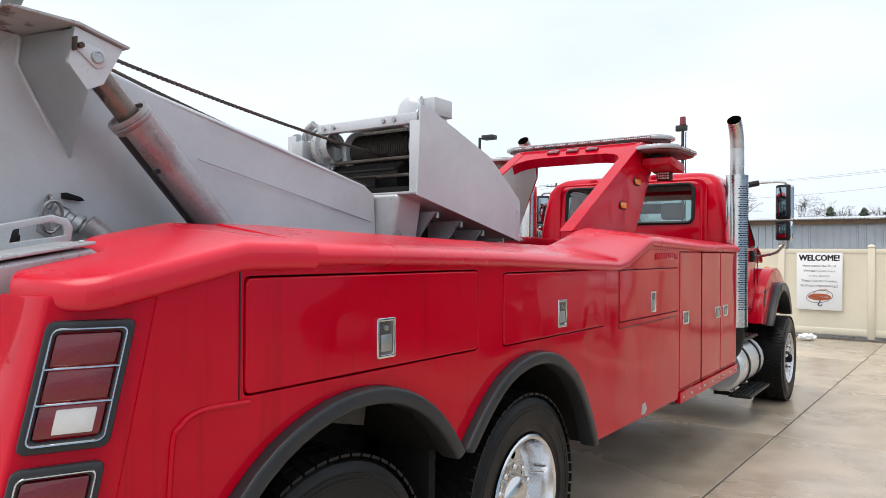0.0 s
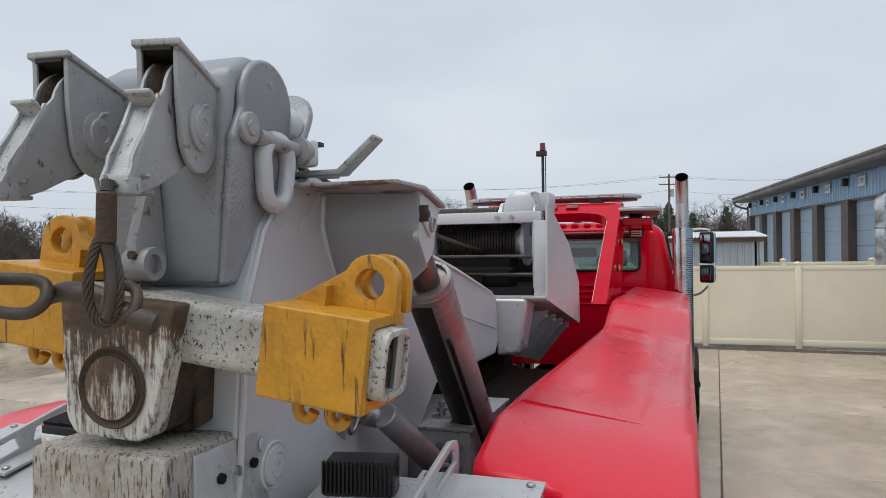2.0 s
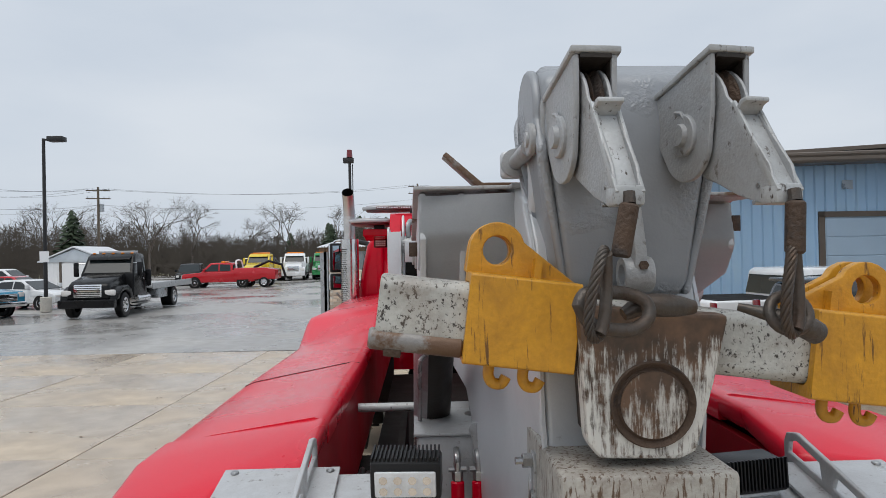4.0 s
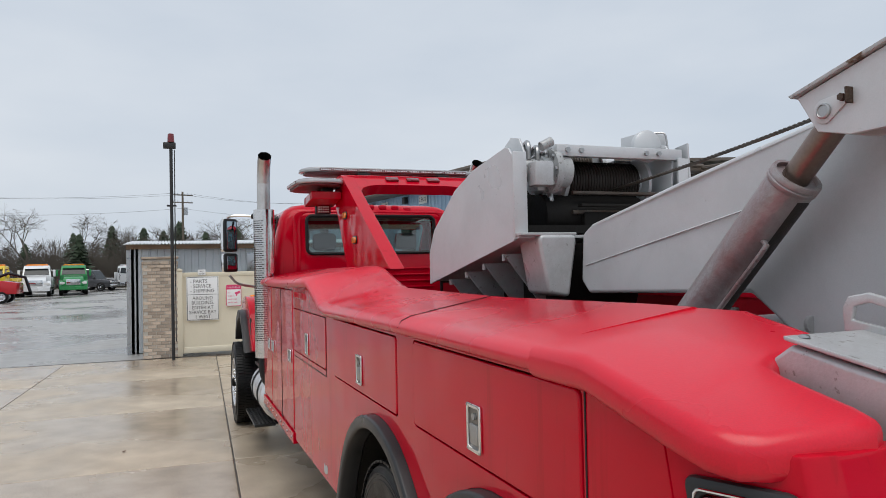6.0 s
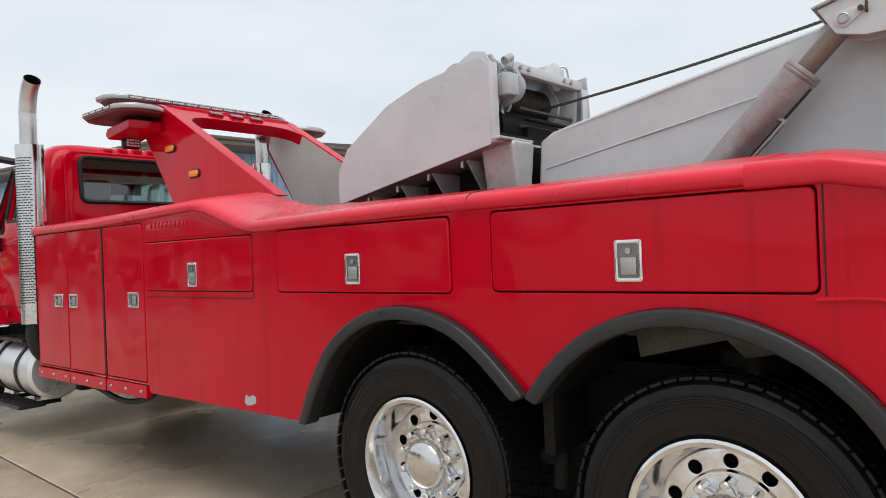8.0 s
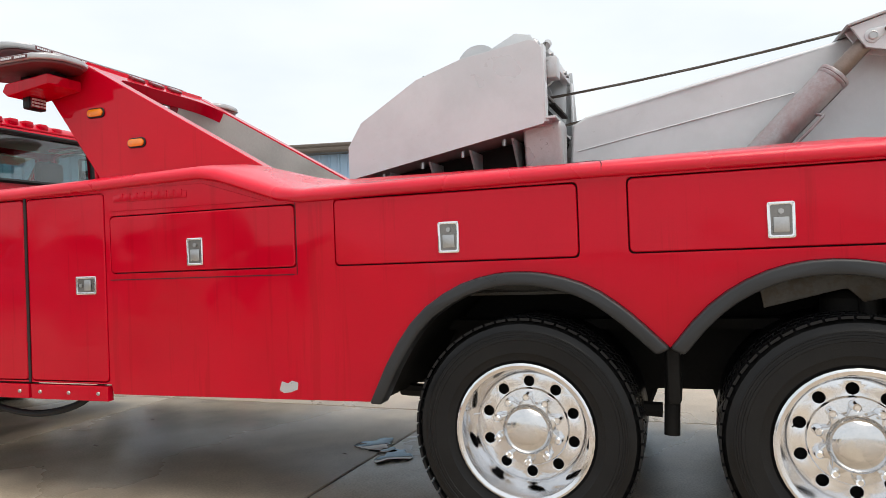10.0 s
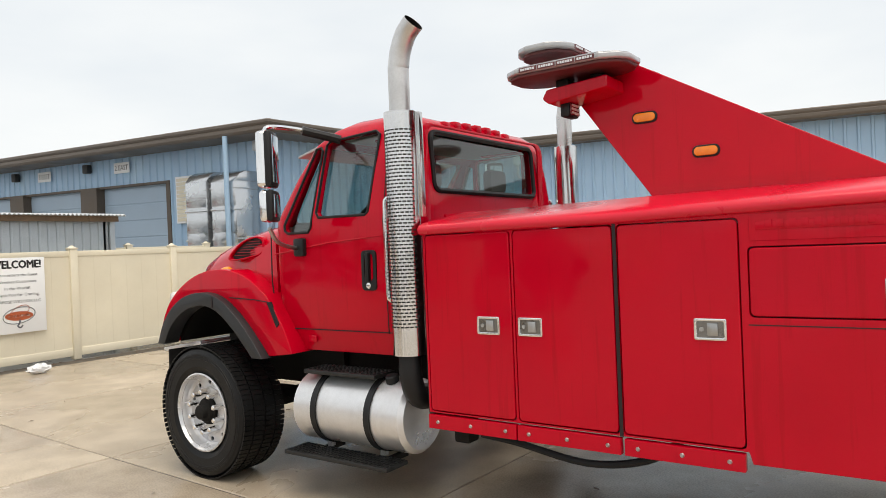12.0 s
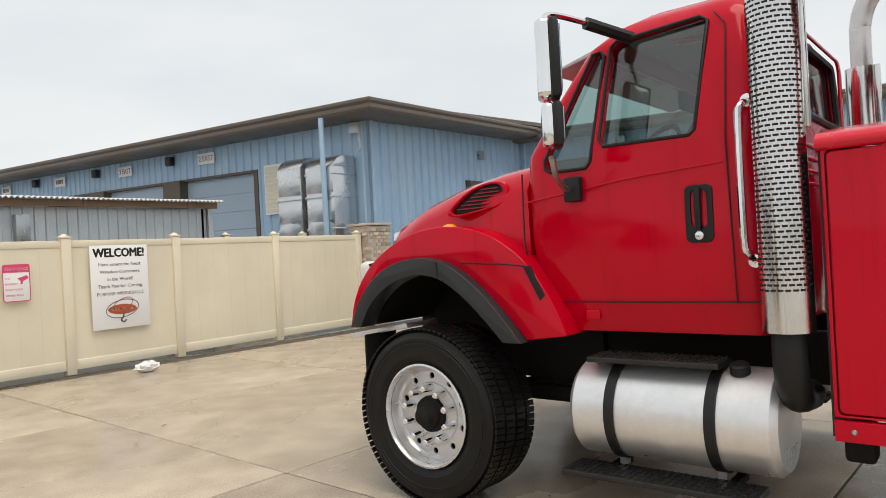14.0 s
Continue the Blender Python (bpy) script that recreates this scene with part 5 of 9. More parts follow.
# ---- chassis ----
for sd in (-1, 1):
    part("frame_rail", box(CX + sd * 0.40, CX + sd * 0.48, -2.3, 6.9, 0.68, 0.95, 0.01), CHASSIS, truck)
    part("mud_flap", box(CX + sd * 0.62, CX + sd * 1.18, -2.08, -2.06, 0.25, 0.8), CHASSIS, truck)
    part("shock_absorber", cyl((CX + sd * 0.98, -0.64, 0.50), (CX + sd * 0.94, -0.66, 0.95), 0.035, seg=12), CHASSIS, truck)
    part("spring_hanger", box(CX + sd * 0.8, CX + sd * 1.1, -0.69, -0.63, 0.66, 0.93, 0.02), CHASSIS, truck)
    part("torque_rod", tube([(CX + sd * 0.9, 0.72, 0.66), (CX + sd * 0.92, -0.6, 0.6)], 0.035, 8), CHASSIS, truck)
    part("air_hose", tube(smooth_path([(CX + sd * 0.95, 4.0, 0.52), (CX + sd * 0.95, 3.75, 0.50), (CX + sd * 0.95, 3.3, 0.44), (CX + sd * 0.93, 2.95, 0.50), (CX + sd * 0.9, 2.75, 0.64)], 5), 0.022, 8), BLACK, truck, "sagging black hose")
    part("air_valve", box(CX + sd * 0.82, CX + sd * 0.95, 4.10, 4.22, 0.44, 0.62, 0.02), CHASSIS, truck)
    part("leaf_spring", box(CX + sd * 0.5, CX + sd * 0.58, 5.6, 6.9, 0.48, 0.58, 0.02), CHASSIS, truck)
for wy in (0.0, -1.36):
    part("axle", cyl((CX - 0.9, wy, 0.53), (CX + 0.9, wy, 0.53), 0.10, seg=14), CHASSIS, truck)
    part("differential", ball((CX, wy, 0.53), 0.22, 14), CHASSIS, truck)
part("front_axle", box(CX - 1.0, CX + 1.0, 6.2, 6.33, 0.42, 0.54, 0.02), CHASSIS, truck)
part("engine_block", box(CX - 0.45, CX + 0.45, 5.2, 6.6, 0.6, 1.2, 0.05), CHASSIS, truck)
part("cross_member", box(CX - 0.7, CX + 0.7, -2.3, -2.0, 0.55, 0.95, 0.02), CHASSIS, truck)
part("bed_floor", box(CX - 0.69, CX + 0.69, -1.8, 4.1, 0.95, 1.0), CHASSIS, truck)
part("driveshaft", cyl((CX, 0.2, 0.6), (CX, 5.0, 0.72), 0.05, seg=12), CHASSIS, truck)

# ---- cab ----
def plan_loop(z, y0, y1, u, r, n=4):
    return [(CX + x, y, z) for x, y in rrect(-u, u, y0, y1, r, n)]


shell = loft([plan_loop(1.0, 4.45, 5.50, 1.06, 0.08), plan_loop(1.15, 4.44, 5.66, 1.10, 0.10), plan_loop(1.5, 4.43, 5.70, 1.115, 0.12), plan_loop(1.86, 4.44, 5.72, 1.105, 0.14), plan_loop(1.95, 4.44, 5.69, 1.10, 0.10),
              plan_loop(2.25, 4.46, 5.50, 1.05, 0.09), plan_loop(2.48, 4.48, 5.34, 1.0, 0.09), plan_loop(2.57, 4.51, 5.22, 0.95, 0.12), plan_loop(2.625, 4.57, 5.08, 0.87, 0.12), plan_loop(2.65, 4.66, 4.93, 0.74, 0.1)])
SIDE_WIN = [(4.745, 1.965), (4.685, 2.49), (4.72, 2.515), (5.15, 2.49), (5.18, 2.465), (5.235, 1.985), (5.21, 1.95), (4.77, 1.945)]
VENT_WIN = [(5.285, 1.88), (5.215, 2.43), (5.235, 2.455), (5.28, 2.45), (5.555, 1.91), (5.55, 1.87), (5.52, 1.85), (5.31, 1.85)]
cuts = []
for sd in (-1, 1):
    for w in (SIDE_WIN, VENT_WIN):
        cuts.append(prism(w, "x", CX + sd * 0.80, CX + sd * 1.4))
cuts.append(prism(rrect(CX - 0.73, CX + 0.73, 2.10, 2.51, 0.06), "y", 4.2, 4.9 - 0.2))
cuts.append(prism(rrect(CX - 0.92, CX + 0.92, 1.93, 2.47, 0.06), "y", 5.25, 6.0))
cab = part("cab", carve(shell, cuts, thick=0.05), RED, truck, "glossy red steel truck cab", smooth=40)
for sd in (-1, 1):
    for nm, w in (("door_glass", SIDE_WIN), ("vent_glass", VENT_WIN)):
        g = bmesh.new()
        vs = [g.verts.new((CX + sd * (1.098 - 0.168 * max(0, p[1] - 1.9) - 0.03), p[0], p[1])) for p in w]
        g.faces.new(vs)
        part(nm, g, GLASS, cab).visible_shadow = False
        rim = [(CX + sd * (1.108 - 0.172 * max(0, p[1] - 1.9)), p[0], p[1]) for p in w]
        part("window_seal", tube(rim, 0.0095, 8, closed=True), BLACK, cab)
rear_rim = rrect(CX - 0.73, CX + 0.73, 2.10, 2.51, 0.06)
g = bmesh.new()
g.faces.new([g.verts.new((x, 4.475 + 0.05 * (z - 2.1), z)) for x, z in rear_rim])
part("rear_glass", g, GLASS, cab).visible_shadow = False
part("rear_seal", tube([(x, 4.448 + 0.06 * (z - 2.1), z) for x, z in rear_rim], 0.02, 6, closed=True), BLACK, cab)
g = bmesh.new()
g.faces.new([g.verts.new((CX + x, y, z)) for x, y, z in ((-0.93, 5.66, 1.92), (0.93, 5.66, 1.92), (0.90, 5.29, 2.48), (-0.90, 5.29, 2.48))])
part("windshield", g, GLASS, cab).visible_shadow = False
for k in range(11):
    x = CX - 0.72 + 0.144 * k
    drop = 0.10 * (abs(x - CX) / 0.72) ** 3
    part("roof_rib", box(x - 0.045, x + 0.045, 4.52, 4.95, 2.58 - drop, 2.644 - drop, 0.02), RED, cab)
part("rear_press", prism(rrect(CX - 0.88, CX + 0.88, 1.55, 2.56, 0.1), "y", 4.452, 4.436, 0.006, [rrect(CX - 0.80, CX + 0.80, 1.62, 2.54, 0.08)]), RED, cab)
for k in range(4):
    part("rear_bead", box(CX - 0.70 + 0.02 * k, CX + 0.70 - 0.02 * k, 4.428, 4.45, 1.70 + 0.07 * k, 1.725 + 0.07 * k, 0.008), RED, cab)
part("headliner", loft([plan_loop(2.50, 4.55, 5.15, 0.92, 0.1), plan_loop(2.56, 4.60, 5.05, 0.86, 0.1), plan_loop(2.585, 4.68, 4.92, 0.72, 0.08)]), HEADLINER, cab, "pale cloth headliner")
for sd in (-1, 1):
    part("door_trim", box(CX + sd * 1.03, CX + sd * 1.045, 4.55, 5.6, 1.15, 1.90, 0.005), CABIN, cab)
part("rear_trim", box(CX - 0.98, CX + 0.98, 4.505, 4.52, 1.1, 2.07), HEADLINER, cab)
part("cab_floor", box(CX - 1.0, CX + 1.0, 4.5, 5.6, 1.02, 1.08), CABIN, cab)
part("dashboard", box(CX - 1.0, CX + 1.0, 5.30, 5.62, 1.5, 1.93, 0.05), CABIN, cab)
for sx in (-0.5, 0.45):
    part("seat_base", box(CX + sx - 0.25, CX + sx + 0.25, 4.65, 5.15, 1.3, 1.5, 0.06), SEAT, cab)
    part("seat_back", box(CX + sx - 0.24, CX + sx + 0.24, 4.60, 4.74, 1.5, 2.12, 0.06), SEAT, cab)
    part("headrest", box(CX + sx - 0.13, CX + sx + 0.13, 4.62, 4.72, 2.14, 2.33, 0.04), SEAT, cab)
wheel_ring = [(CX - 0.5 + 0.21 * math.cos(a), 5.16 - 0.10 * math.sin(a), 1.96 + 0.13 * math.sin(a)) for a in (2 * math.pi * i / 24 for i in range(24))]
part("steering_wheel", tube(wheel_ring, 0.014, 6, closed=True), BLACK, cab)
part("rear_view_mirror", box(CX - 0.18, CX + 0.18, 5.12, 5.15, 2.24, 2.36, 0.02), BLACK, cab)
part("roof_visor", prism([(5.26, 2.53), (5.60, 2.44), (5.60, 2.425), (5.26, 2.50)], "x", CX - 0.9, CX + 0.9, 0.005), DECK, cab, "pale sun visor")
for sd in (-1, 1):
    X = lambda u: CX + sd * u
    # door seams, door handle and grab bar
    part("door_seam", tube([(X(1.118), 4.585, 1.15), (X(1.118), 4.60, 1.9), (X(1.022), 4.60, 2.45), (X(0.985), 4.66, 2.53)], 0.0035, 5), SEAM, cab)
    part("sill_seam", tube([(X(1.105), 4.46, 1.155), (X(1.105), 5.62, 1.155)], 0.004, 5), SEAM, cab)
    part("hood_seam", tube([(X(1.113), 5.66, 1.2), (X(1.118), 5.70, 1.5), (X(1.11), 5.70, 1.86)], 0.005, 5), SEAM, cab)
    part("door_crease", tube([(X(1.108), 4.62, 1.80), (X(1.112), 5.1, 1.77), (X(1.112), 5.68, 1.70)], 0.005, 6), RED, cab)
    part("step_badge", prism(rrect(5.28, 5.36, 1.06, 1.11, 0.008, 2), "x", X(1.09), X(1.098), 0.003), RED, cab)
    hd = part("door_handle", prism(rrect(4.672, 4.800, 1.435, 1.705, 0.03, 5), "x", X(1.105), X(1.124), 0.006, [rrect(4.698, 4.774, 1.505, 1.682, 0.025, 4)]), BLACK, cab, "black recessed door handle")
    part("grip", prism(rrect(4.722, 4.752, 1.49, 1.69, 0.013, 4), "x", X(1.112), X(1.146), 0.008), BLACK, hd)
    part("key_lock", lathe([(0.020, 0), (0.020, 0.006), (0.012, 0.008), (0, 0.008)], (X(1.124), 4.737, 1.468), (sd, 0, 0), 16), CHROME, hd)
    bar = part("grab_bar", tube(smooth_path([(X(1.10), 4.50, 2.06), (X(1.17), 4.515, 2.03), (X(1.18), 4.525, 1.95), (X(1.18), 4.525, 1.45), (X(1.17), 4.515, 1.38), (X(1.10), 4.50, 1.34)], 4), 0.016, 8), CHROME, cab, "chrome grab bar")
    for z in (2.06, 1.34):
        part("bar_foot", cyl((X(1.08), 4.50, z), (X(1.115), 4.50, z), 0.03, seg=12), CHROME, bar)
    # mirror
    arm = part("mirror_arm", tube(smooth_path([(X(1.02), 5.12, 2.52), (X(1.25), 5.22, 2.56), (X(1.46), 5.28, 2.56), (X(1.50), 5.29, 2.50)], 4), 0.016, 8), CHROME, cab, "chrome mirror arm")
    part("arm_boot", tube([(X(0.98), 5.08, 2.50), (X(1.22), 5.21, 2.555)], 0.032, 8), BLACK, arm)
    part("lower_arm", tube(smooth_path([(X(1.11), 5.40, 1.74), (X(1.22), 5.38, 1.75), (X(1.38), 5.33, 1.79), (X(1.47), 5.30, 1.88)], 4), 0.015, 8), STEEL, arm)
    part("arm_mount", box(X(1.10), X(1.15), 5.33, 5.43, 1.68, 1.81, 0.015), BLACK, arm)
    turn = Matrix.Translation((X(1.475), 5.29, 0)) @ pose(0, 0, 0, 0, 0, -32 * sd) @ Matrix.Translation((-X(1.475), -5.29, 0))
    mir = part("wing_mirror", moved(box(X(1.39), X(1.56), 5.27, 5.345, 2.15, 2.53, 0.03, 3), turn), CHROME, arm, "chrome-backed wing mirror")
    mir2 = part("wide_mirror", moved(box(X(1.395), X(1.56), 5.27, 5.335, 1.92, 2.135, 0.03, 3), turn), CHROME, arm)
    part("mirror_rim", moved(box(X(1.385), X(1.565), 5.235, 5.285, 2.15, 2.53, 0.024), turn), BLACK, arm)
    part("mirror_rim", moved(box(X(1.385), X(1.565), 5.235, 5.285, 1.92, 2.135, 0.024), turn), BLACK, arm)
    part("mirror_glass", moved(box(X(1.41), X(1.54), 5.228, 5.24, 2.18, 2.50, 0.01), turn), MIRROR, arm)
    part("mirror_glass", moved(box(X(1.41), X(1.54), 5.228, 5.24, 1.95, 2.105, 0.01), turn), MIRROR, arm)
    # front fender
    fo = [(5.415, 0.985), (5.47, 1.13), (5.60, 1.33), (5.70, 1.43), (5.90, 1.555), (6.15, 1.61), (6.42, 1.59), (6.66, 1.50), (6.86, 1.36), (6.98, 1.18), (7.02, 1.0)]
    fi = [(6.93, 1.0), (6.84, 1.19), (6.64, 1.36), (6.38, 1.42), (6.15, 1.385), (5.93, 1.24), (5.75, 1.06), (5.66, 0.955)]
    fend = part("front_fender", prism(rounded(fo) + rounded(fi), "x", X(0.70), X(1.215), 0.04, seg=3), RED, truck, "rounded glossy red front fender", smooth=60)
    fl_o = [(5.655, 0.945), (5.75, 1.065), (5.93, 1.25), (6.15, 1.40), (6.38, 1.437), (6.65, 1.375), (6.86, 1.20), (6.95, 1.0)]
    fl_i = [(6.86, 1.0), (6.77, 1.15), (6.59, 1.28), (6.37, 1.335), (6.18, 1.30), (6.0, 1.175), (5.85, 1.03), (5.77, 0.945)]
    part("fender_flare", prism(rounded(fl_o) + rounded(fl_i), "x", X(1.15), X(1.285), 0.025, seg=3), FLARE, fend, "matt black fender flare", smooth=60)
    part("flare_joint", box(X(1.20), X(1.289), 6.20, 6.215, 1.31, 1.40), SEAM, fend)
    part("inner_well", prism([(5.7, 1.0), (5.9, 1.25), (6.2, 1.37), (6.6, 1.34), (6.9, 1.0), (6.95, 1.4), (6.3, 1.5), (5.7, 1.4)], "x", X(0.5), X(1.1)), CHASSIS, fend)
    part("fender_crease", tube([(X(1.216), 5.62, 1.352), (X(1.2175), 5.80, 1.372), (X(1.2175), 6.08, 1.385)], 0.004, 6), SEAM, fend)
    part("marker_lamp", lathe([(0.0, 0.035), (0.03, 0.03), (0.05, 0.012), (0.055, 0)], (X(1.13), 6.22, 1.585), (sd * 0.3, 0, 1), 16), AMBER, fend, "amber marker lamp")
    part("fender_vent", prism([(5.56, 1.17), (5.53, 1.20), (5.62, 1.36), (5.655, 1.35)], "x", X(1.20), X(1.222), 0.004), BLACK, fend, "black fender vent")
    part("headlamp", box(X(0.85), X(1.12), 6.92, 7.04, 1.15, 1.42, 0.05, 3), LENS_WHITE, fend, "clear headlamp")
    part("splash_panel", box(X(0.50), X(0.54), 5.55, 6.98, 0.62, 1.45), CHASSIS, truck)
    part("bumper_end", prism([(6.62, 0.985), (7.14, 0.90), (7.16, 0.93), (6.64, 1.015)], "x", X(0.80), X(1.10), 0.004), ALU_TANK, truck, "pale bumper end plate")
    part("mud_guard", box(X(0.95), X(1.24), 6.86, 6.88, 0.62, 0.95, 0.01), CHASSIS, truck)
    # hood side with louvred vent
    vent_edge = rounded([(5.87, 1.735), (5.865, 1.80), (5.90, 1.835), (6.0, 1.835), (6.13, 1.795), (6.24, 1.715), (6.255, 1.685), (6.20, 1.672), (6.05, 1.690), (5.93, 1.710)], 2)
    vent = part("hood_vent", prism(vent_edge, "x", X(0.95), X(1.035), 0.004), BLACK, truck, "black louvred hood vent")
    mid_v = Vector((6.04, 1.755))
    rim_v = [tuple(mid_v + (Vector(q) - mid_v) * 1.16) for q in vent_edge]
    part("vent_surround", prism(rim_v, "x", X(0.96), X(1.058), 0.014, [vent_edge], 3), RED, vent, smooth=50)
    for k in range(6):
        part("louvre", box(X(1.0), X(1.048), 5.885 + 0.004 * k, 6.215 - 0.036 * k, 1.703 + 0.021 * k, 1.709 + 0.021 * k), RED_DARK, vent)
    # stack
    sx, sy = X(1.19), 4.36
    st = part("exhaust_pipe", tube(smooth_path([(sx, sy, 0.95), (sx, sy, 2.0), (sx, sy, 2.74), (sx, sy - 0.006, 2.86), (sx, sy - 0.03, 2.96), (sx, sy - 0.075, 3.045), (sx, sy - 0.135, 3.10)], 8), 0.067, 28, caps=False), STACK, truck, "tall chrome exhaust stack with a curved tip", smooth=60)
    part("tip_bore", tube(smooth_path([(sx, sy - 0.006, 2.86), (sx, sy - 0.03, 2.96), (sx, sy - 0.075, 3.045), (sx, sy - 0.134, 3.099)], 6), 0.0635, 16, caps=False), CHASSIS, st)
    part("bore_plug", cyl((sx, sy - 0.03, 2.98), (sx, sy - 0.04, 3.0), 0.06, seg=14), CHASSIS, st)
    part("heat_shield", lathe([(0.102, 0), (0.106, 0.0), (0.106, 1.52), (0.102, 1.52)], (sx, sy, 1.04), (0, 0, 1), 36, closed=True), CHROME_W, st, "perforated chrome heat shield")
    slots = bmesh.new()
    for row in range(56):
        for k in range(9):
            a = radians(-64 + 16 * k + (8 if row % 2 else 0)) + (0 if sd > 0 else math.pi)
            z = 1.22 + 0.0222 * row
            vs = [slots.verts.new((sx + 0.1068 * math.cos(a + da), sy + 0.1068 * math.sin(a + da), z + dz)) for da, dz in ((-0.105, -0.0045), (0.105, -0.0045), (0.105, 0.0045), (-0.105, 0.0045))]
            slots.faces.new(vs)
    bmesh.ops.recalc_face_normals(slots, faces=slots.faces[:])
    tagged(part("perforation", slots, CHASSIS, st), kind="stuff")
    part("shield_edge", box(sx - sd * 0.06 - 0.02, sx - sd * 0.06 + 0.02, sy - 0.115, sy - 0.085, 1.9, 2.56, 0.004), CHROME_W, st)
    part("elbow", tube(smooth_path([(sx, sy, 1.06), (sx, sy, 0.9), (X(1.12), sy, 0.76), (X(0.9), sy, 0.72)], 5), 0.072, 16), BLACK, st, "black exhaust elbow")
    # tank and steps
    tx, tz, tr = X(1.0), 0.60, 0.245
    tank = part("fuel_tank", cyl((tx, 4.42, tz), (tx, 5.42, tz), tr, seg=40, bev=0.03), ALU_TANK, truck, "brushed aluminium cylindrical fuel tank")
    for y in (4.70, 5.19):
        part("tank_strap", lathe([(tr + 0.003, -0.026), (tr + 0.012, -0.024), (tr + 0.012, 0.024), (tr + 0.003, 0.026)], (tx, y, tz), (0, 1, 0), 40), BLACK, tank, "black rubber-lined tank strap")
        part("strap_bolt", box(X(1.06), X(1.10), y - 0.02, y + 0.02, 0.33, 0.39), STEEL, tank)
    part("filler_cap", cyl((X(1.08), 4.60, 0.82), (X(1.095), 4.60, 0.875), 0.045, seg=14, bev=0.008), BLACK, tank)
    for y0, y1, z, u0, u1 in ((4.66, 5.32, 0.885, 0.98, 1.20), (4.50, 5.44, 0.325, 1.08, 1.30)):
        stp = part("step", box(X(u0), X(u1), y0, y1, z - 0.03, z, 0.008), TREADPLATE, truck, "black tread-plate step")
        rows = bmesh.new()
        for i in range(int((y1 - y0) / 0.035)):
            for j in range(5):
                c = Vector((X(u0 + 0.03 + 0.04 * j), y0 + 0.02 + 0.035 * i, z + 0.002))
                bmesh.ops.create_cube(rows, size=1, matrix=Matrix.Translation(c) @ Matrix.Diagonal((0.02, 0.012, 0.008, 1)))
        tagged(part("grip_studs", rows, TREADPLATE, stp), kind="stuff")
    for y in (4.66, 5.25):
        part("step_bracket", box(X(0.9), X(1.25), y - 0.02, y + 0.02, 0.285, 0.32), CHASSIS, truck)
# hood
hs = []
for y, u, zt in ((5.69, 1.07, 1.93), (5.95, 1.04, 1.91), (6.3, 0.98, 1.86), (6.65, 0.90, 1.78), (6.92, 0.83, 1.69), (7.05, 0.78, 1.60)):
    hs.append([(CX - u, y, 1.30), (CX - u - 0.01, y, zt - 0.16), (CX - u + 0.05, y, zt - 0.06), (CX - u + 0.16, y, zt - 0.005), (CX - 0.2, y, zt + 0.035), (CX + 0.2, y, zt + 0.035),
               (CX + u - 0.16, y, zt - 0.005), (CX + u - 0.05, y, zt - 0.06), (CX + u + 0.01, y, zt - 0.16), (CX + u, y, 1.30)])
part("hood", loft(hs), RED, truck, "sloping glossy red hood", smooth=60)
part("grille", box(CX - 0.70, CX + 0.70, 7.0, 7.09, 0.98, 1.62, 0.03), CHROME, truck, "chrome front grille")
part("bumper", box(CX - 0.98, CX + 0.98, 6.92, 7.06, 0.58, 0.86, 0.04), CHROME, truck, "chrome front bumper")
part("firewall", box(CX - 0.9, CX + 0.9, 5.6, 5.66, 0.95, 1.6), CHASSIS, truck)

# ---- boom, winches and rear gear ----
RUST_BROWN = surf("brown_rust", (0.17, 0.085, 0.045), 0.75, 0.1, 0.35, 14, 160, 0.4, stain=(0.30, 0.27, 0.24), stain_amt=0.12, stain_scale=110, streak=0.16, grime=(0.07, 0.045, 0.03), grime_amt=0.7, grime_scale=9)
ROPE_GUARD = surf("rusty_grey_guard", (0.26, 0.25, 0.24), 0.5, 0.2, 0.2, 6, 90, 0.2, stain=(0.13, 0.075, 0.045), stain_amt=0.65, stain_scale=9)
BRACKET_TOP = surf("grey_plate_with_rusty_edges", (0.40, 0.40, 0.40), 0.4, 0.15, 0.15, 5, 120, 0.2, stain=(0.13, 0.075, 0.045), stain_amt=0.35, stain_scale=9)
SHEAVE_GREY = surf("pitted_sheave_grey", (0.36, 0.37, 0.38), 0.4, 0.1, 0.12, 4, 130, 0.6, stain=(0.09, 0.075, 0.06), stain_amt=0.04, stain_scale=28, depth=0.003, grime=(0.24, 0.225, 0.20), grime_amt=0.6, grime_scale=7)
SWING = Matrix.Translation((CX, 1.0, 0)) @ pose(0, 0, 0, 0, 0, 1.65) @ Matrix.Translation((-CX, -1.0, 0))


def bpart(name, bm, mat, parent, label="", smooth=35):
    return part(name, moved(bm, SWING), mat, parent, label, smooth)


boom_prof = [(-2.365, 2.24), (-2.295, 2.40), (-2.21, 2.495), (-2.12, 2.535), (-2.02, 2.56), (-1.50, 2.41), (-0.85, 2.275), (-0.20, 2.135), (-0.12, 2.09), (-0.10, 1.86), (-0.16, 1.80), (-1.15, 1.83), (-1.42, 1.62), (-1.50, 1.0), (-2.20, 1.0), (-2.40, 1.74)]


def waisted(bm):
    """The boom narrows towards its head, and the mast below it is narrower still."""
    for v in bm.verts:
        k = min(1.0, max(0.0, (1.95 - v.co.z) / 0.4)) * min(1.0, max(0.0, (-2.1 - v.co.y) / 0.2))
        v.co.x = CX + (v.co.x - CX) * (1 - 0.18 * k) * (1 - 0.25 * min(1.0, max(0.0, (-1.2 - v.co.y) / 0.7)))
    return bm


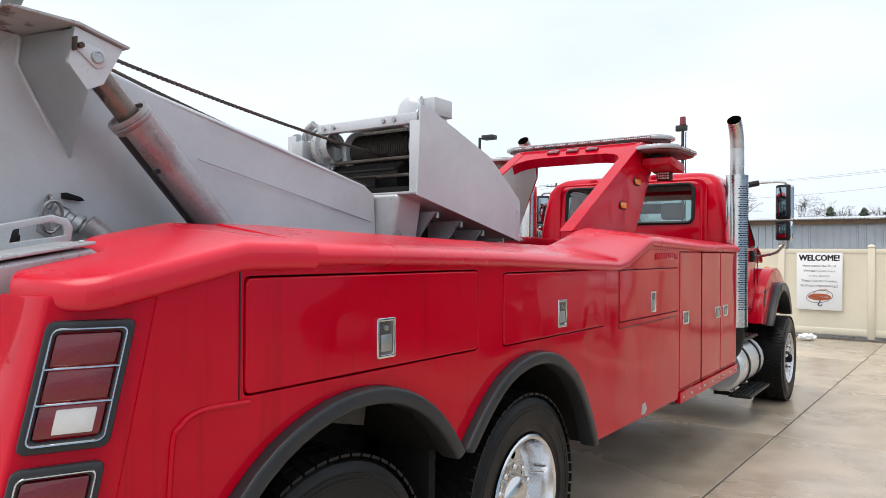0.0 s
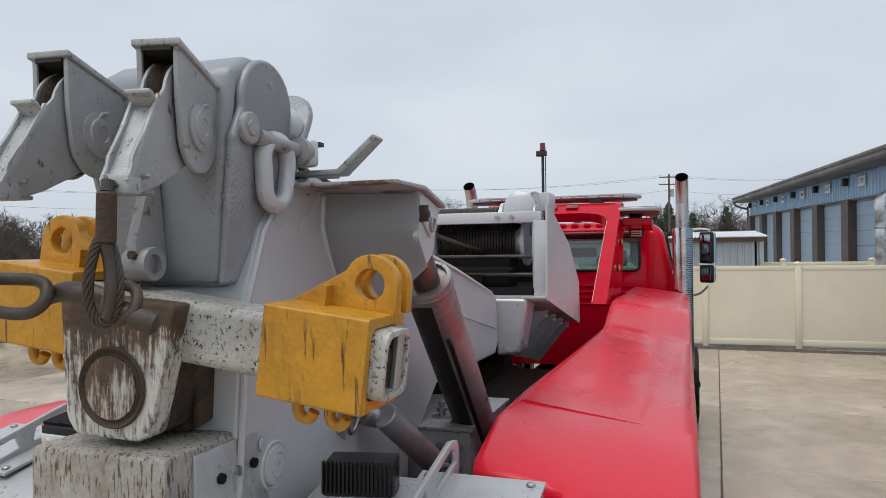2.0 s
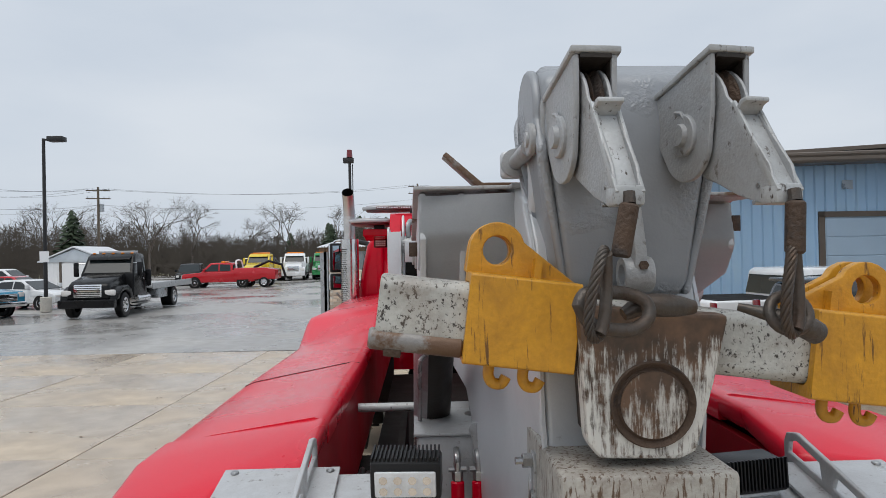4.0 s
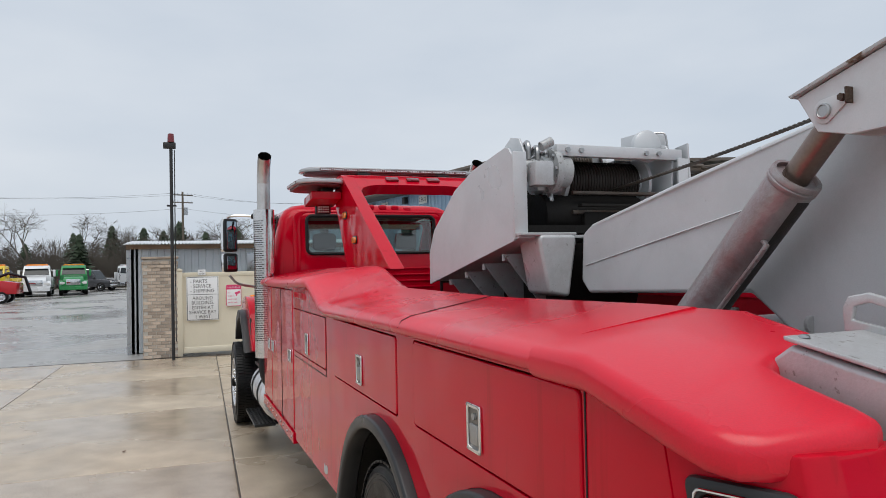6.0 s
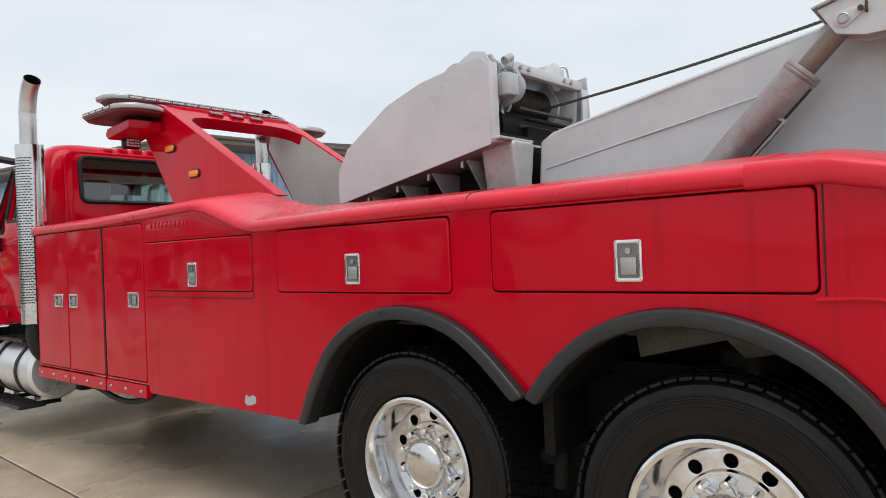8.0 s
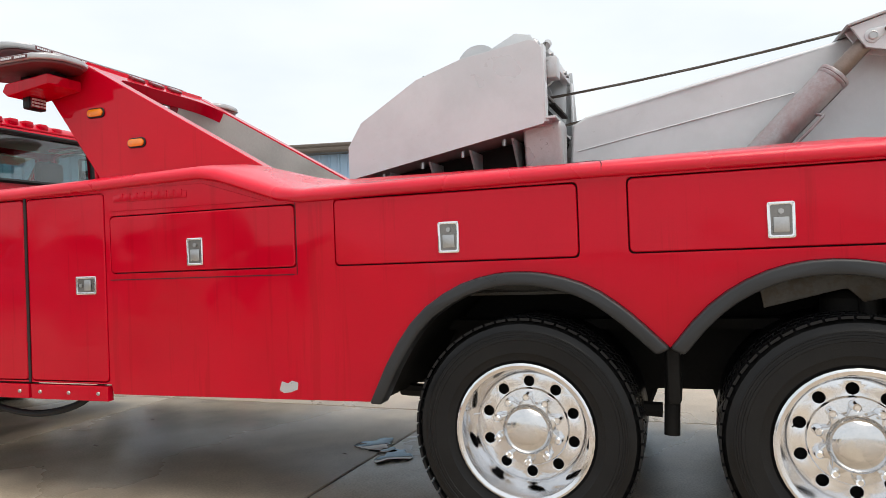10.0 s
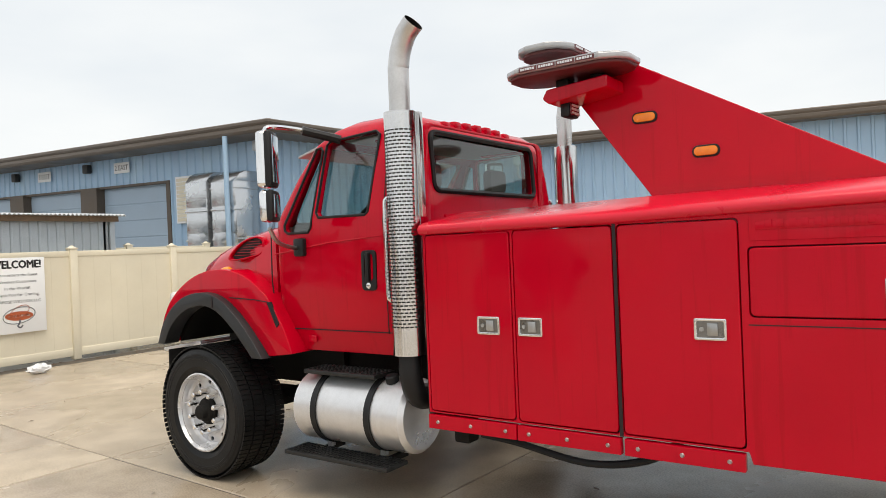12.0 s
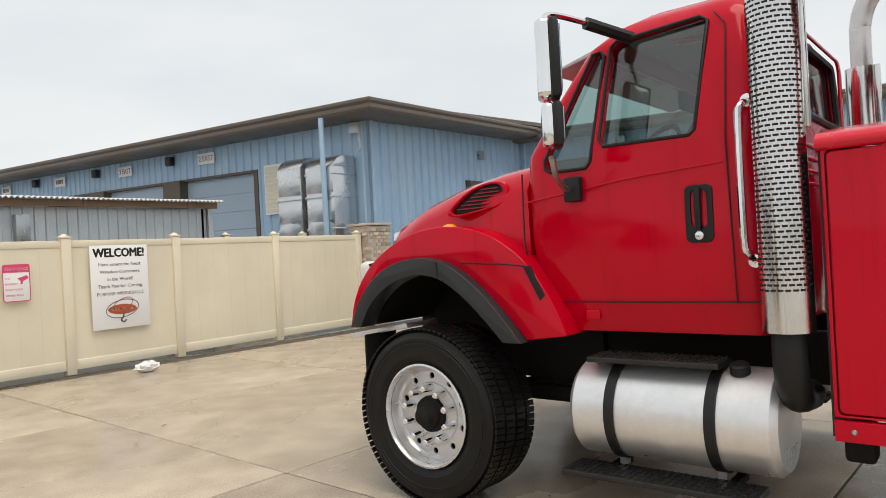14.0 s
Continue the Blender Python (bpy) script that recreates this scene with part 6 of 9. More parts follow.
boom = bpart("boom", waisted(prism(boom_prof, "x", CX - 0.245, CX + 0.245, 0.018, seg=3)), BOOM, truck, "tapering grey steel boom box")
for sd in (-1, 1):
    X = lambda u: CX + sd * u
    inset = Matrix.Translation((-sd * 0.060, 0.045, 0))
    bpart("weld_seam", tube([(X(0.246), -0.15, 1.935), (X(0.246), -0.8, 2.06), (X(0.246), -1.3, 2.155)], 0.004, 5), BOOM, boom)
    bpart("edge_weld", waisted(tube([(X(0.244), -2.20, 2.49), (X(0.244), -2.288, 2.395), (X(0.244), -2.356, 2.24), (X(0.244), -2.375, 2.0)] + [(X(0.244), -2.38 + 0.19 * i / 6, 1.75 - 0.7 * i / 6) for i in range(7)], 0.010, 6)), BOOM, boom)
    bpart("pivot_boss", moved(lathe([(0.062, 0), (0.060, 0.012), (0.056, 0.016), (0.052, 0.014), (0.049, 0.010), (0.046, 0.022), (0.032, 0.024), (0.030, 0.019), (0.028, 0.025), (0.010, 0.026), (0.008, 0.018), (0, 0.018)], (X(0.225), -2.285, 1.83), (sd, 0, 0), 32), inset), BOOM, boom, "round grey pin boss")
    bpart("boss_plug", moved(lathe([(0.016, 0), (0.015, 0.004), (0, 0.006)], (X(0.236), -2.335, 1.895), (sd, 0, 0), 16), inset), BOOM, boom)
    # ram bracket; the driver-side one is longer, and its ram stands further forward
    far = sd < 0
    slid = Matrix.Translation((0.02, 0.245, -0.057)) if far else Matrix.Identity(4)
    shift = Matrix.Translation((0.02, -0.07, 0.03)) if far else Matrix.Identity(4)
    spart = lambda name, bm, mat, parent, label="", smooth=35: bpart(name, moved(bm, slid), mat, parent, label, smooth)
    wpart = lambda name, bm, mat, parent, label="", smooth=35: bpart(name, moved(bm, shift), mat, parent, label, smooth)
    wing = [(-1.465, 2.39), (-1.88, 2.51), (-1.95, 2.51), (-1.972, 2.385), (-1.91, 2.26), (-1.63, 2.255), (-1.53, 2.28)] if far else [(-1.775, 2.472), (-1.95, 2.51), (-1.972, 2.385), (-1.905, 2.303), (-1.845, 2.335)]
    lid = [(-1.455, 2.39), (-1.88, 2.512), (-1.98, 2.517), (-1.98, 2.527), (-1.88, 2.524), (-1.445, 2.40)] if far else [(-1.765, 2.472), (-1.94, 2.512), (-2.16, 2.512), (-2.16, 2.522), (-1.94, 2.524), (-1.755, 2.482)]
    br = wpart("ram_bracket", join(prism(wing, "x", X(0.442), X(0.46), 0.004), prism(wing, "x", X(0.335), X(0.352), 0.004)), BOOM, boom, "grey plate bracket for the lift ram")
    web = bmesh.new()
    wrows = [[web.verts.new((X(a), b, c)) for a, b, c in row] for row in (((0.17, -1.995, 2.507), (0.462, -1.95, 2.502)), ((0.17, -2.005, 2.42), (0.462, -1.968, 2.405)), ((0.17, -2.0, 2.395), (0.462, -1.968, 2.385)),
             ((0.17, -1.985, 2.37), (0.462, -1.96, 2.37)), ((0.17, -1.845, 2.125), (0.465, -1.905, 2.303)))]
    for ra, rb in zip(wrows[:-1], wrows[1:]):
        web.faces.new((ra[0], ra[1], rb[1], rb[0]))
    foot = [web.verts.new((X(0.215), -1.828, 2.10)), web.verts.new((X(0.17), -1.828, 2.10))]
    web.faces.new((wrows[-1][0], wrows[-1][1], foot[0], foot[1]))
    bmesh.ops.solidify(web, geom=web.faces[:], thickness=0.012)
    bmesh.ops.recalc_face_normals(web, faces=web.faces[:])
    wpart("bracket_web", web, BOOM, br, smooth=45)
    wpart("bracket_weld", tube([(X(0.195), -1.998, 2.50), (X(0.195), -2.008, 2.41), (X(0.195), -1.988, 2.37), (X(0.195), -1.855, 2.13)], 0.008, 8), BOOM, br)
    wpart("bracket_top", prism(lid, "x", X(0.15), X(0.475), 0.003), BRACKET_TOP, br)
    spart("ram_pin", lathe([(0.022, 0), (0.022, 0.014), (0.018, 0.016), (0.016, 0.013), (0, 0.013)], (X(0.46), -1.875, 2.42), (sd, 0, 0), 20), STEEL, br)
    spart("pin_keeper", prism(circle(-1.875, 2.42, 0.036, 10, -100, 70) + [(-1.945, 2.462), (-1.955, 2.44)], "x", X(0.46), X(0.467), 0.003), BOOM, br)
    spart("keeper_bolt", join(cyl((X(0.467), -1.936, 2.446), (X(0.482), -1.936, 2.446), 0.011, seg=6), box(X(0.46), X(0.486), -1.96, -1.952, 2.425, 2.47, 0.002)), RUST, br)
    p0, p1 = Vector((X(0.395), -1.875, 2.42)), Vector((X(0.395), -0.975, 1.50))
    d = (p1 - p0).normalized()
    ram = spart("lift_ram", cyl(p0 + d * 0.235, p1, 0.076, seg=36, bev=0.008), RAM, truck, "grey hydraulic lift ram with a red reflection painted in")
    spart("ram_rod", cyl(p0, p0 + d * 0.28, 0.042, seg=24), ROD, ram, "bare ram rod")
    spart("ram_collar", lathe([(0.047, 0.242), (0.066, 0.242), (0.067, 0.222), (0.078, 0.222), (0.0805, 0.227), (0.0805, 0.240), (0.0775, 0.243), (0.0805, 0.247), (0.0805, 0.256), (0.0765, 0.262)], p0, d, 36), RAM, ram)
    spart("rod_seal", lathe([(0.043, 0.236), (0.066, 0.236), (0.066, 0.244), (0.043, 0.244)], p0, d, 32, closed=True), SHADE_BLACK, ram)
    # a black shell paints in the shade along the underside of the barrel
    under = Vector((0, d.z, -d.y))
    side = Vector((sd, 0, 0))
    shade_skin = bmesh.new()
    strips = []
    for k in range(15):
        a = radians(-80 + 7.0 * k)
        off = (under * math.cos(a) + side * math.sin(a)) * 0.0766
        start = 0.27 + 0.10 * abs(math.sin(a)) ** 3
        strips.append([shade_skin.verts.new(p0 + d * (start + (1.26 - start) * i / 4) + off) for i in range(5)])
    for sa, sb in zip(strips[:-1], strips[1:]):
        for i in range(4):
            shade_skin.faces.new((sa[i], sa[i + 1], sb[i + 1], sb[i]))
    spart("oil_film", shade_skin, SHADE_BLACK, ram, "black shell painted in as shade on the underside", smooth=60)
    if not far:
        bpart("worn_window", moved(prism([(-2.125, 2.50), (-2.055, 2.515), (-2.035, 2.39), (-2.07, 2.36), (-2.11, 2.375)], "x", X(0.243), X(0.2465), 0.001), inset), RUST_BROWN, boom, "rusty patch where the paint is worn away")
    run = under * 0.078 + side * 0.045
    hp = smooth_path([p0 + d * 0.44 + run * 0.8, p0 + d * 0.43 + run * 1.12, p0 + d * 0.46 + run * 1.25, p0 + d * 0.75 + run * 1.2, p0 + d * 1.15 + run * 1.15], 4)
    spart("ram_pipe", tube(hp, 0.0085, 10), BLACK if sd > 0 else RAM, ram)
bpart("rope_guard", prism([(CX - 0.20, 2.545), (CX + 0.30, 2.545), (CX + 0.40, 2.635), (CX + 0.39, 2.645), (CX + 0.29, 2.56), (CX - 0.20, 2.557)], "y", -2.11, -2.055, 0.003), SHEAVE_GREY, boom, "bent grey steel rope guard")
bpart("rope_guard", prism([(CX + 0.20, 2.558), (CX - 0.27, 2.558), (CX - 0.37, 2.65), (CX - 0.36, 2.66), (CX - 0.26, 2.573), (CX + 0.20, 2.57)], "y", -1.97, -1.90, 0.003), ROPE_GUARD, boom, "bent steel rope guard")
# boom head
hp = [(-2.17, 2.56), (-2.16, 2.66), (-2.20, 2.76), (-2.27, 2.802), (-2.35, 2.797), (-2.42, 2.755), (-2.44, 2.64), (-2.41, 2.30), (-2.38, 2.27), (-2.27, 2.265), (-2.22, 2.34)]
HX = CX + 0.006


def narrowed(bm):
    """The head tapers towards its foot."""
    for v in bm.verts:
        v.co.x = HX + (v.co.x - HX) * (1 - 0.55 * max(0.0, 2.56 - v.co.z) / 0.30 * 0.55)
    return bm


head = bpart("boom_head", narrowed(prism(hp, "x", HX - 0.184, HX + 0.184, 0.03, seg=3)), BOOM_ROUGH, truck, "pitted grey cast boom head", smooth=50)
ear = [(-2.40, 2.275), (-2.27, 2.275), (-2.20, 2.60)] + circle(-2.295, 2.69, 0.108, 16, -15, 190) + [(-2.44, 2.60)]
for sd in (-1, 1):
    X = lambda u: HX + sd * u * 0.95
    bpart("head_ear", narrowed(prism(ear, "x", X(0.188), X(0.213), 0.010, seg=3)), BOOM_ROUGH, head)
    bpart("ear_bolt", lathe([(0.036, 0), (0.036, 0.010), (0.033, 0.013), (0.018, 0.013), (0.017, 0.018), (0, 0.018)], (X(0.211), -2.385, 2.625), (sd, 0, 0), 24), SHEAVE_GREY, head)
    bpart("spacer_tube", lathe([(0.0, 0.0), (0.037, 0.0), (0.037, 0.15), (0.048, 0.165), (0.05, 0.18), (0, 0.18)], (X(0.142), -2.28, 2.70), (0, 1, -0.12), 24), BOOM, head, "grey spacer tube")
    # forged lifting link on a pin along the head
    ring = [(X((0.205 if sd > 0 else 0.172) + 0.03 * (b + 0.08)), (-2.262 if sd > 0 else -2.185) + a * (1.0 if b > 0 else 0.86), 2.538 + b) for a, b in rrect(-0.056, 0.056, -0.078, 0.078, 0.05, 6)]
    bpart("lifting_link", tube(ring, [0.021] * len(ring), 16, closed=True), BOOM, head, "forged grey lifting link")
    bpart("link_pin", cyl((X(0.214), -2.35, 2.612), (X(0.214), -2.115, 2.60), 0.019, seg=16), SHEAVE_GREY, head)
    bpart("pin_collar", lathe([(0.019, 0), (0.036, 0.004), (0.036, 0.035), (0.019, 0.04)], (X(0.214), -2.175, 2.602), (0, 1, 0), 20), SHEAVE_GREY, head)
    bpart("pin_lug", box(X(0.19), X(0.25), -2.15, -2.11, 2.565, 2.635, 0.012, 3), BOOM, head)
    bpart("plate_rib", prism([(-2.16, 2.53), (-2.13, 2.53), (-2.27, 2.30), (-2.30, 2.30)], "x", X(0.150), X(0.172), 0.004), BOOM, head)
flange = prism([(HX + 0.9 * x, z) for x, z in [(-0.14, 2.30), (0.14, 2.30), (0.212, 2.56)] + circle(0.118, 2.685, 0.094, 10, 0, 90) + circle(-0.118, 2.685, 0.094, 10, 90, 180) + [(-0.212, 2.56)]], "y", -0.013, 0.013, 0.006)
for v in flange.verts:
    v.co.y += -2.075 + 0.60 * (v.co.z - 2.685)
bpart("end_flange", flange, BOOM_ROUGH, head, "round-cornered flange plate on the boom end", smooth=45)
fin = bpart("centre_fin", prism([(-2.44, 2.545), (-2.462, 2.535), (-2.515, 2.37), (-2.505, 2.30), (-2.46, 2.29), (-2.41, 2.33)], "x", CX - 0.013, CX + 0.013, 0.004), SHEAVE_GREY, head, "grey fin with a pin hole")
bpart("fin_boss", lathe([(0.022, -0.030), (0.036, -0.031), (0.038, -0.027), (0.038, 0.027), (0.036, 0.031), (0.022, 0.030)], (CX, -2.475, 2.325), (1, 0, 0), 24, closed=True), SHEAVE_GREY, fin)
bpart("boss_bolt", cyl((CX + 0.004, -2.505, 2.345), (CX + 0.004, -2.520, 2.345), 0.010, seg=6), RUST, fin)
bpart("drip_stub", cyl((CX, -2.47, 2.275), (CX, -2.47, 2.300), 0.012, seg=8), RUST, fin)
# sheave heads
for sx, lean in ((-0.124, 4.5), (0.127, 11.0)):
    x = CX + sx
    M = Matrix.Translation((x, -2.49, 2.652)) @ pose(0, 0, 0, 0, 0, lean) @ Matrix.Diagonal((0.88, 1, 1, 1))
    prof = [(-0.12, 0.10), (0.085, 0.045), (0.085, -0.03)] + circle(-0.03, -0.062, 0.078, 14, -38, -180) + [(-0.118, 0.0)]
    hs = bpart("sheave_head", moved(join(prism(prof, "x", 0.036, 0.05, 0.004), prism(prof, "x", -0.05, -0.036, 0.004), box(-0.060, 0.060, 0.070, 0.092, -0.055, 0.05, 0.006)), M), SHEAVE_GREY, truck, "chipped grey sheave housing", smooth=40)
    # thin dark plates paint the shade inside the deep housing
    bpart("greasy_lining", moved(join(box(-0.0355, 0.0355, 0.050, 0.066, -0.09, 0.05), prism([(-0.124, 0.100), (0.08, 0.044), (0.08, 0.036), (-0.124, 0.092)], "x", -0.0355, 0.0355)), M), SHADE_BLACK, hs, "dark lining painted in as the shade inside the housing")
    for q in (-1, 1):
        bpart("inner_wall", moved(prism([(a * 0.96, b * 0.94) for a, b in prof], "x", q * 0.0343, q * 0.0357), M), SHADE_BLACK, hs)
    bpart("housing_top", moved(prism([(-0.127, 0.102), (0.09, 0.043), (0.09, 0.055), (-0.127, 0.115)], "x", -0.057, 0.057, 0.003), M), WORN_GREY, hs)
    bpart("sheave", moved(lathe([(0.02, -0.013), (0.075, -0.015), (0.085, -0.013), (0.066, 0), (0.085, 0.013), (0.075, 0.015), (0.02, 0.013)], (0, -0.05, 0.0), (1, 0, 0), 32, closed=True), M), RUST, hs, "rusty grooved rope sheave")
    for q in (-1, 1):
        bpart("sheave_pin", moved(lathe([(0.043, 0), (0.043, 0.007), (0.040, 0.010), (0.024, 0.010), (0.022, 0.022), (0, 0.023)] if q < 0 else [(0.050, 0), (0.050, 0.006), (0.036, 0.008), (0.034, 0.012), (0.018, 0.013), (0.016, 0.010), (0, 0.010)], (q * 0.05, -0.03, -0.045), (q, 0, 0), 28), M), SHEAVE_GREY, hs)
        bpart("pin_keeper", moved(tube([(q * 0.055, -0.045, -0.02), (q * 0.058, -0.03, 0.0), (q * 0.058, -0.01, 0.004)], 0.005, 6), M), SHEAVE_GREY, hs)
        arm = circle(-0.045, -0.012, 0.098, 16, 165, -25) + [(0.035, -0.075), (-0.03, -0.115), (-0.10, -0.148), (-0.165, -0.178), (-0.235, -0.200), (-0.268, -0.180), (-0.252, -0.13), (-0.158, -0.005)]
        bpart("cheek_plate", moved(prism(arm, "x", q * 0.0205, q * 0.030, 0.004), M), SHEAVE_GREY, hs, smooth=40)
    bpart("rope_guide", moved(prism([(-0.170, -0.027), (-0.266, -0.178), (-0.256, -0.184), (-0.160, -0.033)], "x", -0.0265, 0.0265, 0.003), M), WORN_GREY, hs)
    for q in (-1, 1):
        bpart("guide_edge", moved(prism([(-0.162, 0.0), (-0.274, -0.176), (-0.262, -0.186), (-0.150, -0.008)], "x", q * 0.0225, q * 0.0305, 0.002), M), WORN_GREY, hs)
    bpart("guide_foot", moved(box(-0.031, 0.031, -0.272, -0.225, -0.200, -0.165, 0.006), M), WORN_GREY, hs)
    bpart("guide_lip", moved(prism([(-0.164, -0.034), (-0.182, -0.012), (-0.197, -0.008), (-0.195, 0.002), (-0.178, -0.001), (-0.154, -0.026)], "x", -0.029, 0.029, 0.004), M), WORN_GREY, hs)
    for dy, dz in ((-0.225, -0.165), (-0.215, -0.195)):
        bpart("guide_bolt", moved(cyl((-0.034, dy, dz), (0.048, dy, dz), 0.0045, seg=8), M), STEEL, hs)
# crossbar
TILT = Matrix.Translation((0.095, -2.46, 2.200)) @ pose(0, 0, 0, 0, 7.2, 0) @ Matrix.Scale(1.025, 4)
tb = part("tow_bar", moved(prism(rrect(-0.06, 0.06, -0.066, 0.066, 0.025, 3), "x", -0.55, 0.565, 0.004, [rrect(-0.047, 0.047, -0.053, 0.053, 0.02, 3)]), TILT), BAR_PAINT, truck, "chipped white crossbar of square steel tube")
part("bar_plug", moved(box(-0.50, 0.50, -0.045, 0.045, -0.05, 0.05), TILT), RUST, tb)
part("bar_lip", moved(cyl((-0.562, -0.045, -0.062), (-0.375, -0.045, -0.062), 0.022, seg=16, bev=0.004), TILT), ROPE_GUARD, tb, "rounded rusty grey lip under the bar")
part("lip_stop", moved(box(-0.53, -0.495, -0.06, -0.03, -0.094, -0.078, 0.003), TILT), RUST, tb)
part("end_pin", moved(cyl((0.55, 0.03, -0.06), (0.55, 0.03, 0.07), 0.012, seg=10), TILT), STEEL, tb)
for cx, hole, sg in ((-0.265, (-0.052, 0.138), -1), (0.425, (0.052, 0.138), 1)):
    rc = part("bar_receiver", moved(prism(rrect(-0.082, 0.082, -0.09, 0.088, 0.006, 2), "x", cx - 0.11, cx + 0.11, 0.004, [rrect(-0.062, 0.062, -0.068, 0.068, 0.02, 3)]), TILT), YELLOW, truck, "scuffed yellow receiver box")
    hx, hz = cx + hole[0], hole[1]
    earp = [(cx - sg * 0.12, 0.085), (hx - sg * 0.055, hz + 0.022)] + ([(hx + sg * p, hz + q) for p, q in circle(0, 0, 0.06, 10, 140, 0)]) + [(hx + sg * 0.062, 0.085)]
    for y0 in (0.03, 0.085):
        part("receiver_ear", moved(prism(earp, "y", y0, y0 + 0.028, 0.004, [circle(hx, hz, 0.031, 16)]), TILT), YELLOW, rc)
    part("ear_web", moved(box(cx - sg * 0.04, cx - sg * 0.025, 0.0, 0.10, 0.08, hz - 0.01), TILT), YELLOW, rc)
    for q in (0.02, -0.05):
        hk = [(cx + q, -0.02, -0.085), (cx + q, -0.02, -0.115), (cx + q + 0.010, -0.02, -0.130), (cx + q + 0.028, -0.02, -0.130), (cx + q + 0.036, -0.02, -0.115)]
        part("chain_hook", moved(tube(smooth_path(hk, 4), 0.0115, 14), TILT), YELLOW, rc)
# centre block with round boss
blk = [(-0.07, 2.27), (0.235, 2.245), (0.205, 2.12), (0.165, 1.975), (0.13, 1.96), (-0.03, 1.965), (-0.055, 2.0)]
cb = part("tilt_block", prism(blk, "y", -2.565, -2.505, 0.012), BLOCK_PAINT, truck, "worn white steel block with rusty wear")
part("block_core", prism([(0.08 + (x - 0.08) * 0.88, z) for x, z in blk], "y", -2.506, -2.40, 0.008), RUST, cb, "rusty core behind the front plate")
part("round_boss", lathe([(0.082, 0), (0.086, 0.004), (0.083, 0.010), (0.078, 0.006), (0.072, 0.002), (0.068, 0.006), (0, 0.007)], (0.076, -2.565, 2.072), (0, -1, 0), 40), RUST, cb, "rusty round boss")
part("boss_face", cyl((0.076, -2.566, 2.072), (0.076, -2.5745, 2.072), 0.066, seg=36), BOSS_PAINT, cb, "worn pale face of the boss")
part("block_web", prism([(-2.43, 2.20), (-2.30, 2.15), (-2.26, 1.95), (-2.43, 1.95)], "x", 0.0, 0.15, 0.006), RUST, cb)
part("block_web", prism([(-2.43, 2.18), (-2.25, 2.12), (-2.24, 2.0), (-2.43, 1.96)], "x", 0.165, 0.18, 0.004), RUST, cb)
ul = part("underlift_arm", join(box(-0.115, 0.235, -2.60, -2.15, 1.70, 1.945, 0.012), box(-0.06, 0.18, -2.2, -1.8, 0.9, 1.70, 0.02)), WORN_WHITE, truck, "worn white folded underlift arm")
part("arm_side", box(0.235, 0.243, -2.52, -2.2, 1.74, 1.93, 0.003), DECK, ul)
for y in (-2.44, -2.38, -2.32):
    part("arm_bolt", cyl((0.243, y, 1.86), (0.252, y, 1.86), 0.012, seg=8), STEEL if y == -2.38 else CHASSIS, ul)

# ---- winches ----
PLATE_L = [(1.17, 1.83), (1.17, 2.03), (1.08, 2.17), (0.72, 2.385), (0.45, 2.47), (0.05, 2.53), (0.01, 2.52), (-0.025, 2.48), (-0.025, 2.06)]
PLATE_R = [(1.10, 1.84), (1.09, 2.12), (0.70, 2.375), (0.06, 2.575), (-0.03, 2.585), (-0.06, 2.08)]
wb = part("winch_base", prism([(1.10, 1.80), (0.1, 1.70), (-0.04, 2.05), (1.13, 1.85)], "x", CX - 0.26, CX + 0.26, 0.006), CHASSIS, truck, "dark winch turret")
part("winch_floor", prism([(1.16, 1.848), (-0.05, 2.075), (-0.05, 2.088), (1.16, 1.862)], "x", CX - 0.522, CX + 0.522), BOOM, wb)
for sd in (-1, 1):
    X = lambda u: CX + sd * u
    wp = part("winch_side_plate", prism(PLATE_L if sd < 0 else PLATE_R, "x", X(0.525), X(0.537), 0.003), BOOM, truck, "broad flat grey winch guard plate")
    part("plate_flange", box(X(0.46), X(0.535), -0.035, -0.02, 2.07, 2.50, 0.003), BOOM, wp)
    part("bucket", prism([(X(0.23), 2.09), (X(0.43), 2.09), (X(0.435), 2.05), (X(0.39), 1.80), (X(0.27), 1.78), (X(0.225), 2.05)], "y", -0.10, 0.12, 0.02, seg=3), DECK, wp, "pale steel pocket")
    part("plate_ledge", box(X(0.22), X(0.53), -0.09, 0.02, 2.085, 2.10, 0.003), DECK, wp)
    for k in range(4):
        y = 0.16 + 0.25 * k
        zt = 2.04 - 0.185 * (y + 0.05)
        # the gussets' darker grey paints in the shade under the guard plate
        part("gusset", prism([(X(0.50), zt), (X(0.24), zt), (X(0.24), zt - 0.25), (X(0.30), zt - 0.25)], "y", y, y + 0.012), SHEAVE_GREY, wp)
        part("gusset_bolt", cyl((X(0.47), y + 0.06, zt), (X(0.47), y + 0.06, zt - 0.035), 0.012, seg=8), STEEL, wp)
wf = part("winch_frame", join(box(CX - 0.28, CX + 0.50, -0.02, 0.03, 2.49, 2.55, 0.006), box(CX - 0.26, CX + 0.48, 0.0, 0.30, 2.54, 2.552, 0.002)), BOOM, truck, "grey channel winch frame")
for z in (2.31, 2.21):
    part("spooling_rail", cyl((CX - 0.16, 0.04, z), (CX + 0.44, 0.04, z), 0.011, seg=10), HOOK_STEEL, wf, "dark round rope rail")
for sd in (-1, 1):
    part("frame_ear", prism([(0.02, 2.08), (0.0, 2.50), (0.05, 2.58), (0.14, 2.60), (0.30, 2.52), (0.34, 2.08)], "x", CX + sd * 0.45 - 0.006, CX + sd * 0.45 + 0.006, 0.003), BOOM, wf)


